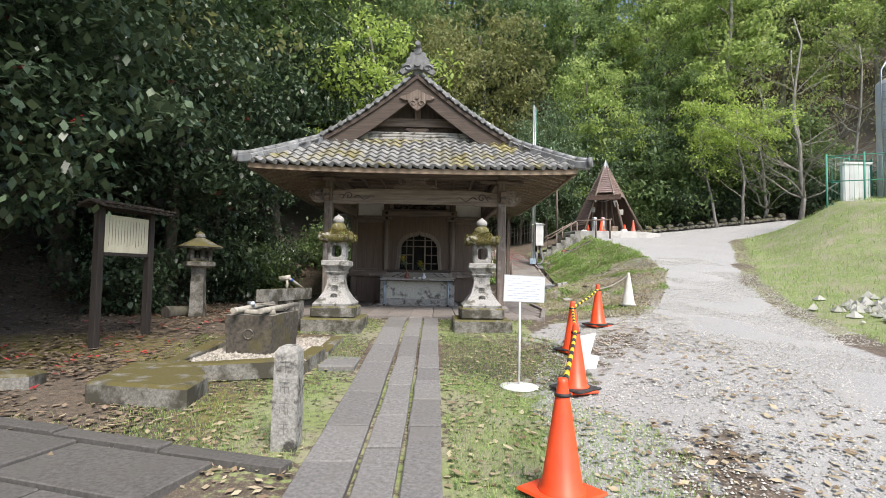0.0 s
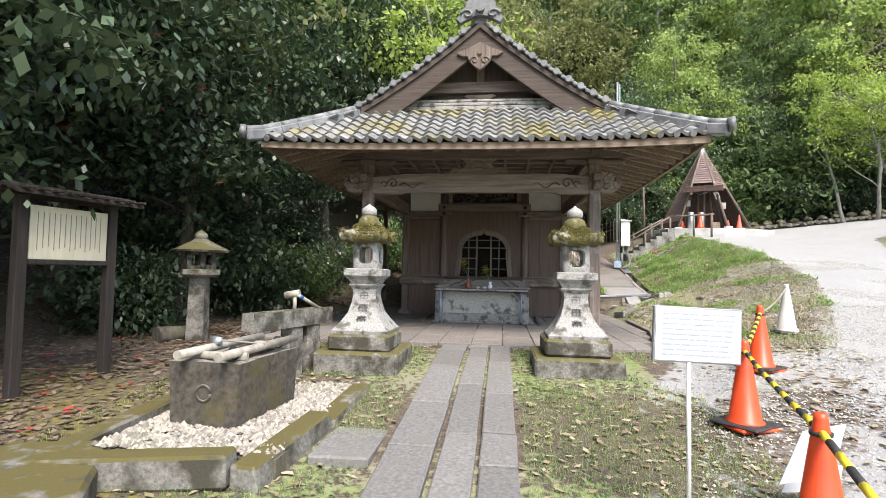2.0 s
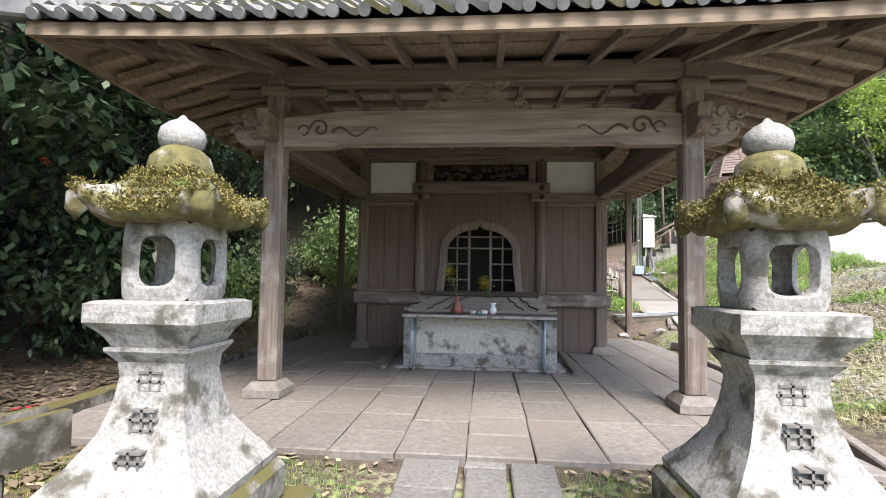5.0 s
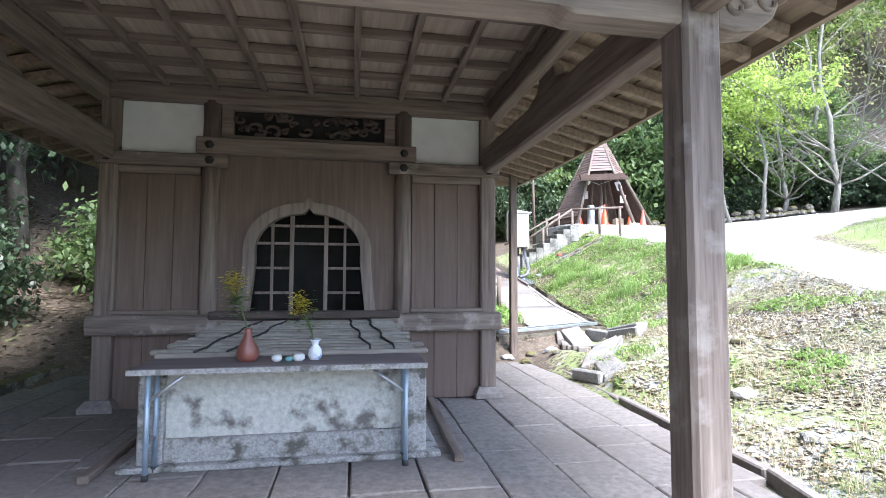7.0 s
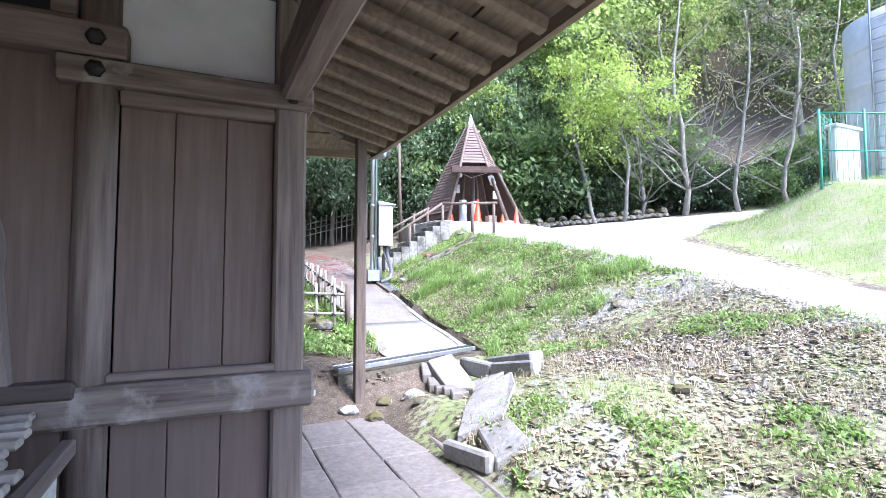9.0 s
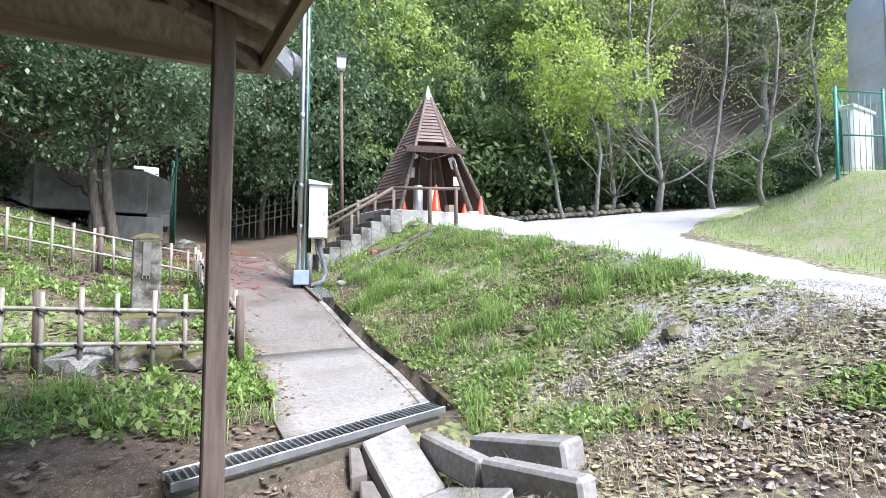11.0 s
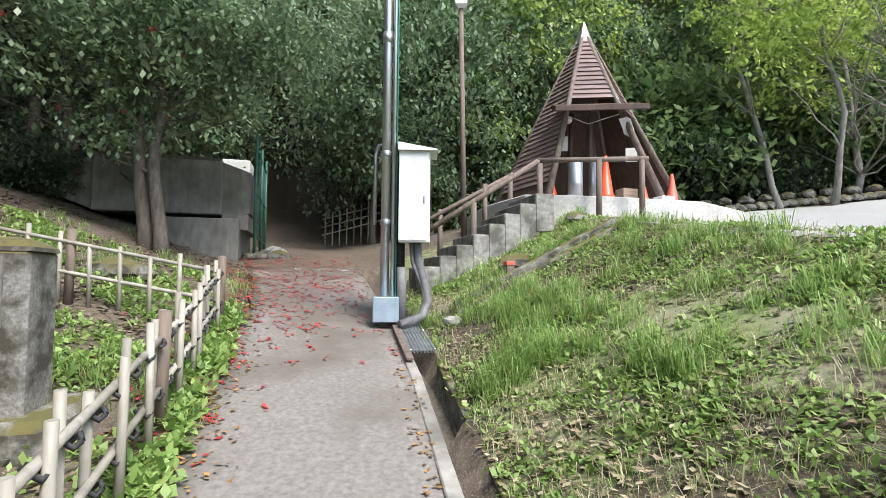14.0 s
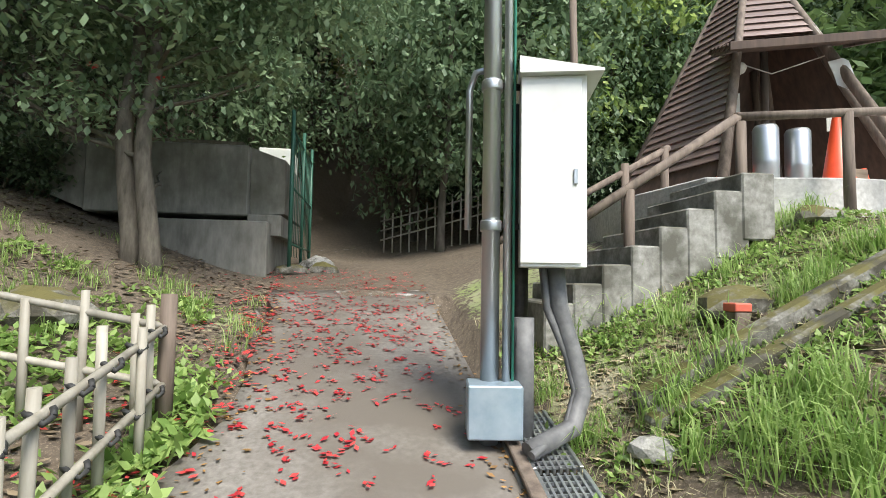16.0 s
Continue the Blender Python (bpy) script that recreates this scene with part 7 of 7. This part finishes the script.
for s in (-0.2, 0.2):
    part("ladder_rail", tube([(tx + 2.0, ty - 0.5 + s, tz), (tx + 2.0, ty - 0.5 + s, tz + 5.4), (tx + 2.3, ty - 0.5 + s, tz + 5.9)], 0.03, 6), STEEL, t2)
for k in range(17):
    part("rung", rod((tx + 2.0, ty - 0.7, tz + 0.3 + 0.3 * k), (tx + 2.0, ty - 0.3, tz + 0.3 + 0.3 * k), 0.015, None, 6), STEEL, t2)

# ---- low stone wall at the foot of the hill ----
foot = thing("rubble_wall", (13, 31, 4), "low rubble stone wall at the foot of the hill", "stone wall")
rng = random.Random(8)
for k in range(34):
    x = 10.6 + 0.28 * k
    y = float(np.interp(x, [9, 18, 30], [32.3, 29.6, 24.8])) - 0.5
    for lv in range(1 + k % 2):
        part("wall_stone", rock((x, y + 0.1 * lv, floor_at(x, y) + 0.1 + 0.22 * lv), (0.22, 0.2, 0.17), k * 1.7 + lv), GRANITE_OLD, foot)


# ---- woods ----
def leaves_mesh(name, seed, count, clumps, shape, leaf, mat, hollow=0.45, spread=0.42, droop=0.6):
    """A crown of single folded leaves gathered in clumps through an uneven body."""
    g = np.random.default_rng(seed)
    d = g.normal(size=(clumps, 3))
    d /= np.linalg.norm(d, axis=1)[:, None]
    r = g.uniform(hollow, 1.0, clumps) ** 0.7
    lump = 1 + 0.28 * np.sin(3 * d[:, 0] + seed) * np.cos(4 * d[:, 1] - seed) + 0.2 * g.normal(size=clumps)
    cc = d * (r * np.clip(lump, 0.5, 1.5))[:, None] * np.array(shape)
    pick = g.integers(0, clumps, count)
    size = g.uniform(0.5, 1.4, clumps)[pick]
    p = cc[pick] + g.normal(size=(count, 3)) * np.array([spread, spread, spread * 0.55]) * size[:, None]
    return blades(name, g, p, leaf, mat, droop)


def trunk_mesh(name, seed, height, r, mat, limbs=6, lean=0.3, start=0.4, reach=1.6, forks=0):
    rng = random.Random(seed)
    pts, x, y = [], 0.0, 0.0
    for i in range(9):
        pts.append((x, y, height * i / 8 - 0.3))
        x += rng.uniform(-lean, lean) * height / 14
        y += rng.uniform(-lean, lean) * height / 14
    bm = tube(pts, [r * (1.25 if i == 0 else 1 - 0.085 * i) for i in range(9)], 9)
    for k in range(limbs):
        i = min(7, int(8 * rng.uniform(start, 0.92)))
        a, ln = rng.uniform(0, 6.28), reach * rng.uniform(0.6, 1.2)
        p = Vector(pts[i])
        q = [p]
        up = rng.uniform(0.25, 0.9)
        for j in range(5):
            p = p + Vector((math.cos(a) * ln / 5, math.sin(a) * ln / 5, up * ln / 5)) + Vector((rng.uniform(-1, 1), rng.uniform(-1, 1), rng.uniform(-0.6, 0.6))) * ln * 0.07
            q.append(p)
        rr = r * (0.36 - 0.025 * i)
        bm = tube(q, [rr * (1 - 0.17 * j) for j in range(6)], 6, bm)
        for f in range(forks):
            p = Vector(q[2 + f % 3])
            b = a + rng.uniform(-1.2, 1.2)
            tw = [p]
            for j in range(4):
                p = p + Vector((math.cos(b) * ln / 8, math.sin(b) * ln / 8, rng.uniform(0.1, 0.9) * ln / 8))
                tw.append(p)
            bm = tube(tw, [rr * 0.4 * (1 - 0.2 * j) for j in range(5)], 5, bm)
    return mesh_of(name, bm, mat)


def tree_kind(seed, height, r, crown_at, shape, count, clumps, leaf, leaf_mat, bark, name, label, spread=0.42, limbs=6, reach=1.6, lean=0.3, hollow=0.45, start=0.4):
    root = thing(name, (0, 0, -50), label, "tree")
    for nm, me, off in (("trunk", trunk_mesh("trunk", seed, height, r, bark, limbs, lean, start, reach), 0), ("crown", leaves_mesh("crown", seed, count, clumps, shape, leaf, leaf_mat, hollow, spread), crown_at)):
        ob = new(nm, me)
        ob.parent = root
        ob.location = (0, 0, off)
    return root


def plant(kinds, spots, seed, low=0.85, high=1.25, group=""):
    rng = random.Random(seed)
    for i, (x, y) in enumerate(spots):
        k = kinds[i % len(kinds)]
        s = rng.uniform(low, high)
        ob = copy_thing(k, Matrix.Identity(4))
        ob.matrix_basis = Matrix.LocRotScale((x, y, floor_at(x, y)), Euler((rng.uniform(-0.05, 0.05), rng.uniform(-0.05, 0.05), rng.uniform(0, 6.28))), (s, s, s * rng.uniform(0.9, 1.15)))
        if group:
            ob["group"] = group


def drop_models(kinds):
    for k in kinds:
        for o in list(k.children_recursive) + [k]:
            bpy.data.objects.remove(o)


def jitter(spots, amount, seed):
    rng = random.Random(seed)
    return [(x + rng.uniform(-amount, amount), y + rng.uniform(-amount, amount)) for x, y in spots]


camellias = [tree_kind(11 + i, 5.5, 0.13, 3.9, (2.1, 2.1, 2.7), 15000, 190, 0.13, LEAF_DARK, BARK, "camellia_tree", "glossy dark green camellia tree on leaf litter", 0.3, 8, 1.8) for i in range(3)]
oaks = [tree_kind(31 + i, 11, 0.22, 8.0, (3.4, 3.4, 4.4), 14000, 200, 0.22, m, BARK, "forest_tree", "tall leafy forest tree on the slope", 0.32, 9, 2.8) for i, m in enumerate((LEAF_MID, LEAF_DARK, LEAF_OLIVE, LEAF_MID))]
spring = [tree_kind(41 + i, 11, 0.17, 7.6, (3.2, 3.2, 4.6), 13000, 190, 0.21, m, PALEBARK if i else BARK, "forest_tree", "tall forest tree in fresh spring leaf on the slope", 0.3, 9, 2.6) for i, m in enumerate((LEAF_SPRING, LEAF_MID, LEAF_SPRING))]
maples = [tree_kind(51 + i, 7, 0.08, 5.0, (1.9, 1.9, 2.3), 4600, 85, 0.14, LEAF_LIGHT, PALEBARK, "young_maple", "slender tree with fresh yellow-green leaves", 0.22, 8, 2.0, 0.45, 0.3, 0.3) for i in range(2)]
shrubs = [tree_kind(71 + i, 1.2, 0.04, 1.0, (1.3, 1.3, 1.0), 4500, 70, 0.16, m, BARK, "shrub", "dense green undergrowth shrub on the slope", 0.3, 5, 0.7, 0.3, 0.3, 0.1) for i, m in enumerate((LEAF_DARK, LEAF_MID, LEAF_DARK))]

bare = []
for i in range(2):
    root = thing("bare_tree", (0, 0, -50), "bare pale grey branching tree on the slope", "tree")
    ob = new("trunk", trunk_mesh("trunk", 90 + i, 9.0, 0.11, PALEBARK, 16, 0.4, 0.2, 3.4, 4))
    ob.parent = root
    ob2 = new("crown", leaves_mesh("crown", 90 + i, 900, 60, (2.6, 2.6, 3), 0.12, LEAF_OLIVE, 0.3, 0.5))
    ob2.parent, ob2.location = root, (0, 0, 7)
    bare.append(root)
plant(bare, [(20.5, 27.9), (22.5, 26.6), (19.3, 29.3), (24.5, 25.6), (21.5, 29.5), (26.5, 24.2)], 15, 0.9, 1.2, "bare trees on the slope")

twin = tree_kind(17, 4.4, 0.12, 3.9, (2.6, 2.0, 1.7), 13000, 150, 0.11, LEAF_GREY, BARK, "camellia_tree", "old camellia with red blossoms before the tank", 0.28, 8, 1.7, 0.3, 0.4, 0.3)
plant([twin], [(1.5, 27.25), (1.22, 27.4)], 21, 1.0, 1.1, "twin camellia by the walkway")
drop_models([twin])

# dark camellias along the shrine's shaded side
plant(camellias, [(-1.8, 30.2), (-6.4, 5.6), (-7.4, 8.2), (-6.4, 12.0), (-7.4, 17.0), (-9.8, 4.6), (-9.2, 9.8), (-8.6, 13.4), (-6.4, 20.4), (-3.6, 21.8), (-9.5, 16.5), (-5.0, 22.5), (-11, 6.5)], 1, 0.95, 1.35, "camellias by the shrine")
# last four oaks added to shade the left of the yard, the nearest unseen
plant(oaks, [(-11, 3), (-12, 9), (-11, 14), (-10, 19), (-7, 23), (-14, 18), (-15, 6), (-4, 26), (-9, 27), (-14, 25), (-1.5, 31), (-5, 33), (-18, 12), (-18, 22), (-10, 34), (-3.5, 38), (-7.2, 1.4), (-8.6, 6.8), (-8.2, 11.2), (-8.3, 15.2)], 2, 0.9, 1.4, "trees of the wood")
hill = [(x, y) for y in (33, 37, 42, 48) for x in range(-4, 46, 5)]
hill = [(x, y + np.interp(x, [-4, 4, 9, 18, 30, 46], [6, 7, 2, 2.5, -2.5, -13])) for x, y in hill]
plant(spring, jitter([p for p in hill if p[0] > 8], 1.6, 4), 3, 0.85, 1.35, "trees of the wood")
plant(oaks, jitter([p for p in hill if p[0] <= 8], 1.6, 4), 3, 0.85, 1.35, "trees of the wood")
greys = [tree_kind(81 + i, 6.0, 0.1, 4.0, (2.2, 2.2, 2.9), 9000, 150, 0.15, LEAF_GREY, BARK, "evergreen_tree", "grey-green broadleaf tree at the wood edge", 0.34, 8, 1.8) for i in range(2)]
plant(greys, [(5.6, 33), (7.2, 32.2), (5.2, 36), (8.6, 34), (12.2, 33.6), (0.6, 36), (-0.5, 33.2)], 5, 0.9, 1.2, "evergreens behind the path")
plant(maples, [(-3.1, 20.6)], 26, 1.55, 1.6, "young maples by the road")
plant(maples, [(17.6, 28.6), (16.6, 29.2), (13.2, 33.5), (28, 23.5)], 6, 0.95, 1.2, "young maples by the road")
plant(shrubs, jitter([(x, np.interp(x, [-4, 4, 9, 18, 30], [37, 38, 33, 30.4, 25.2]) + 0.6 + 1.5 * (x % 2)) for x in range(7, 34)], 0.5, 7), 8, 0.7, 1.2, "undergrowth")
plant(shrubs, jitter([(-5.6, 13.5), (-5.4, 15.5), (-5.0, 17.5), (-6.5, 10.5), (-4.2, 19.5), (-7.5, 12), (-7.5, 15), (-2.5, 19.8), (-1.2, 21.8), (-6.8, 18.2), (1.0, 30.5), (-1.0, 28.6)], 0.4, 9), 10, 0.5, 0.9, "undergrowth")
plant([shrubs[1]], jitter([(x, float(np.interp(x, [9, 18, 30], [34.6, 32.2, 27.4])) + 1.3 * k) for k in range(4) for x in range(9 + k % 2, 24, 2)], 0.6, 17), 18, 1.3, 2.0, "undergrowth")
plant(greys, [(11.5, 35.5), (14.5, 34.2), (17.5, 33.6)], 19, 0.8, 1.0, "evergreens behind the path")
drop_models(greys + spring + camellias + oaks + maples + shrubs + bare)


# ---- grass, fallen leaves, petals and pebbles ----
def scatter(name, seed, points, leaf, mat, label, category, droop, tall=False, lift=0.01):
    g = np.random.default_rng(seed)
    p = points(g)
    z = land(p[:, 0], p[:, 1]) + lift
    p3 = np.stack([p[:, 0], p[:, 1], z], -1)
    if tall:
        n = len(p)
        yaw, ln = g.uniform(0, 6.28, n), leaf * g.uniform(0.4, 1.3, n)
        bend = g.uniform(0.3, 1.3, n) * ln
        d = np.stack([np.cos(yaw), np.sin(yaw), np.zeros(n)], -1)
        w = np.stack([-np.sin(yaw), np.cos(yaw), np.zeros(n)], -1) * 0.0036 * (leaf / 0.2) ** 0.5
        up = np.array([0, 0, 1.0])
        mid = p3 + d * bend[:, None] * 0.3 + up * ln[:, None] * 0.6
        tip = p3 + d * bend[:, None] + up * (ln * g.uniform(0.35, 0.9, n))[:, None]
        v = np.stack([p3 - w, p3 + w, mid + w * 0.8, tip, mid - w * 0.8], 1).reshape(-1, 3)
        me = bpy.data.meshes.new(name)
        me.from_pydata(v.tolist(), [], [f for i in range(n) for f in ((5 * i, 5 * i + 1, 5 * i + 2, 5 * i + 4), (5 * i + 4, 5 * i + 2, 5 * i + 3))])
        me.materials.append(mat)
    else:
        me = blades(name, g, p3, leaf, mat, droop)
    return tagged(new(name, me), label, category, kind="stuff")


def patch(g, n, x0, x1, y0, y1, keep, thr=0.0, freq=1.1, off=0.0):
    """Points of a box where keep(x, y) holds, gathered in patches."""
    p = np.stack([g.uniform(x0, x1, n), g.uniform(y0, y1, n)], -1)
    w = np.sin(p[:, 0] * 2.1 * freq + off) + np.sin(p[:, 1] * 1.7 * freq + 1.3 + off) + np.sin((p[:, 0] + p[:, 1]) * 3.1 * freq) + g.normal(0, 0.7, n)
    return p[(w > thr) & keep(p[:, 0], p[:, 1])]


def tufts(g, n, per, x0, x1, y0, y1, keep, thr, spread, off=0.0, freq=1.0):
    c = patch(g, n, x0, x1, y0, y1, keep, thr, freq, off)
    q = np.repeat(c, per, axis=0)
    return q + g.normal(0, spread, q.shape)


on_bank = lambda x, y: (x > bank_foot(y) - 0.06) & (x < road_left(y) + 0.15)
on_green = lambda x, y: on_bank(x, y) & ((y > 17.2) | (np.sin(x * 5.1) * np.cos(y * 4.3) + np.sin(x * 2.3 + y * 1.7) > 0.75))
near_gutter = lambda x, y: on_bank(x, y) & (x < bank_foot(y) + 1.1) & (y > 18.4)
scatter("bank_grass", 1, lambda g: tufts(g, 190, 60, 4.3, 8.0, 17.0, 25.2, on_bank, -0.6, 0.055), 0.23, GRASS, "long fresh green grass tufts on the bank", "grass", 0, True)
scatter("gutter_grass", 17, lambda g: tufts(g, 200, 60, 4.3, 6.2, 18.0, 25.0, near_gutter, -0.2, 0.06, 1.0), 0.29, GRASS, "rank green grass beside the gutter", "grass", 0, True)
scatter("bank_turf", 2, lambda g: patch(g, 130000, 2.4, 8.2, 9.5, 26, on_green, -0.1, 3.3), 0.065, GRASS, "short patchy grass on the bank", "grass", 0, True)
scatter("bank_straw", 3, lambda g: patch(g, 52000, 2.6, 8.2, 9.5, 26, on_bank, -0.6, 2.9, 2), 0.11, GRASS_DRY, "dry straw among the bank grass", "grass", 0, True)
scatter("bank_weeds", 4, lambda g: tufts(g, 11000, 12, 2.8, 8.0, 10.5, 25.6, on_green, -0.5, 0.05, freq=2.7), 0.048, LEAF_FRESH, "small broad-leaved weeds on the bank", "weeds", -0.3, lift=0.035)
hill_keep = lambda x, y: x > road_right(y) + 0.2
scatter("slope_grass", 5, lambda g: patch(g, 60000, 5.6, 17, 2, 23, hill_keep, -1.2), 0.13, GRASS, "mown green grass on the roadside slope", "grass", 0, True)
scatter("slope_straw", 6, lambda g: patch(g, 16000, 5.6, 17, 2, 23, hill_keep, 0.0, 1.5, 2), 0.13, GRASS_DRY, "dry stems in the roadside grass", "grass", 0, True)
yard = lambda x, y: ((x < -0.95) | (x > 0.12)) & (y < 9.95) & ~((x > -2.85) & (x < -1.4) & (y > 5.7) & (y < 8.1)) & (y > 3.4 - 0.3 * (x + 0.9) + 0.15 * 0)
scatter("yard_grass", 7, lambda g: patch(g, 95000, -3.6, 1.9, 2.2, 9.9, yard, -0.5), 0.042, GRASS, "short grass and clover in the yard", "grass", 0, True)
scatter("yard_clover", 8, lambda g: patch(g, 16000, -3.2, 1.5, 2.6, 9.9, yard, 0.3, 1.3), 0.03, LEAF_MID, "low clover in the yard", "weeds", -0.1, lift=0.015)
any_yard = lambda x, y: ((x < -0.95) | (x > 0.12)) & ~((x > -3.7) & (x < 2.1) & (y > 10) & (y < 17)) & (y > 2.2)
scatter("fallen_leaves", 9, lambda g: patch(g, 5200, -3.4, 4.2, 2.2, 10, any_yard, -0.9), 0.075, LITTER, "scattered dry fallen leaves", "fallen leaves", 0.0, lift=0.02)
scatter("forest_litter", 10, lambda g: patch(g, 46000, -10, -2.4, 4, 22, any_yard, -1.5), 0.085, LITTER_DARK, "thick brown leaf litter under the trees", "fallen leaves", 0.0, lift=0.02)
scatter("bank_litter", 11, lambda g: patch(g, 52000, 2.8, 8.0, 10.2, 25.5, on_bank, -1.2, 2.3, 1), 0.055, LITTER, "pale dead leaves on the bare bank", "fallen leaves", 0.0, lift=0.02)
side_keep = lambda x, y: (x < way_left(y) - 0.03) & (y > 17.3)
scatter("plot_litter", 12, lambda g: patch(g, 24000, -4, 3.1, 17.3, 31, side_keep, -1.2), 0.07, LITTER_DARK, "brown leaves beside the walkway", "fallen leaves", 0.0, lift=0.02)
scatter("plot_weeds", 13, lambda g: tufts(g, 2400, 15, -1.0, 3.15, 18.0, 26.5, side_keep, 0.1, 0.06, freq=1.8), 0.07, LEAF_FRESH, "green weeds beside the walkway", "weeds", -0.3, lift=0.05)
scatter("edge_weeds", 14, lambda g: tufts(g, 260, 18, 2.8, 3.2, 18.5, 24.6, side_keep, -1.5, 0.05), 0.08, LEAF_FRESH, "leafy green weeds along the walkway edge", "weeds", -0.3, lift=0.06)
scatter("plot_grass", 15, lambda g: tufts(g, 420, 24, 0.0, 3.1, 17.6, 28, side_keep, 0.4, 0.06), 0.2, GRASS, "grass tufts beside the walkway", "grass", 0, True)
scatter("floor_leaves", 16, lambda g: np.stack([g.uniform(-3.6, 2.4, 60), g.uniform(10.1, 14.4, 60)], -1), 0.06, LITTER, "a few dry leaves on the paving", "fallen leaves", 0.0, lift=0.215)

def edge_leaves(g):
    y = g.uniform(18.0, 28.0, 1100)
    side = g.uniform(0, 1, 1100) < 0.62
    x = np.where(side, way_left(y) + np.abs(g.normal(0, 0.13, 1100)), way_right(y) - np.abs(g.normal(0, 0.08, 1100)))
    return np.stack([x, y], -1)


g = np.random.default_rng(77)
p = edge_leaves(g)
me = blades("walkway_leaves", g, np.stack([p[:, 0], p[:, 1], way_z(p[:, 1]) + 0.032], -1), 0.042, AUTUMN, 0.0)
tagged(new("walkway_leaves", me), "orange and brown leaves along the walkway edges", "fallen leaves", kind="stuff")


def petals(g):
    x = np.concatenate([g.normal(3.9, 0.55, 430), g.uniform(2.0, 4.6, 260), g.normal(3.0, 0.25, 320)])
    y = np.concatenate([g.normal(26.2, 1.2, 430), g.uniform(22.5, 29.5, 260), g.uniform(21, 28.5, 320)])
    k = (y > 20) & (y < 29.5) & (x < way_right(y) - 0.05)
    p = np.stack([x, y], -1)[k]
    return np.repeat(p, 4, axis=0) + g.normal(0, 0.02, (4 * len(p), 2))


g = np.random.default_rng(31)
p = petals(g)
z = np.where((p[:, 0] > way_left(p[:, 1])), way_z(p[:, 1]) + np.where(p[:, 1] > 27.4, 0.06, 0.035), land(p[:, 0], p[:, 1]) + 0.04)
me = blades("camellia_petals", g, np.stack([p[:, 0], p[:, 1], z], -1), 0.045, PETAL, 0.0)
tagged(new("camellia_petals", me), "fallen red camellia petals on the walkway", "petals", kind="stuff")
p = np.stack([g.uniform(-6, -3.2, 60), g.uniform(5, 11, 60)], -1)
p = np.repeat(p, 5, axis=0) + g.normal(0, 0.03, (300, 2))
me = blades("red_petals", g, np.stack([p[:, 0], p[:, 1], land(p[:, 0], p[:, 1]) + 0.04], -1), 0.055, PETAL, 0.0)
tagged(new("red_petals", me), "fallen red petals on the leaf litter", "petals", kind="stuff")
p = np.concatenate([np.stack([g.uniform(-6.5, -4.2, 26), g.uniform(4.5, 12, 26), g.uniform(1.8, 5, 26)], -1), np.stack([g.uniform(-1, 2, 12), g.uniform(25.5, 27.4, 12), g.uniform(4.5, 6, 12)], -1)])
p = np.repeat(p, 9, axis=0) + g.normal(0, 0.022, (9 * len(p), 3))
me = blades("camellia_blossoms", g, p, 0.05, PETAL, 0.0)
tagged(new("camellia_blossoms", me), "red camellia blossoms among the leaves", "blossoms", kind="stuff")
in_road = lambda x, y: (x > road_left(y) - 0.6) & (x < road_right(y) + 0.3)


def road_stones(g, n):
    p = np.stack([g.uniform(0.3, 9, 2 * n), g.uniform(2.0, 17, 2 * n)], -1)
    k = ((p[:, 0] > road_left(p[:, 1]) - 1.6) & (p[:, 0] < road_right(p[:, 1]) + 0.3))
    return p[k][:n]


chips("road_gravel", 41, 42000, road_stones, 0.012, PEBBLE, "loose grey crushed stone on the road", "gravel", lift=0.004)
bank_stones = lambda g, n: patch(g, n, 2.9, 7.2, 11.0, 17.6, on_bank, -0.6, 1.2)
chips("bank_rubble", 42, 16000, bank_stones, 0.017, CHIP, "stony rubble on the bare bank", "rubble", lift=0.008)
big_stones = lambda g, n: patch(g, n, 2.9, 7.0, 12.5, 17.0, on_bank, 0.6, 1.2, 1)
chips("bank_cobbles", 43, 260, big_stones, 0.045, CHIP, "pale broken stones on the bank", "rubble", lift=0.01)
pile = lambda g, n: np.stack([g.normal(8.9, 0.6, n), g.normal(9.4, 0.5, n)], -1)
chips("stone_heap", 44, 160, pile, 0.13, PEBBLE, "heap of broken grey stones in the grass", "rubble", lift=0.03)
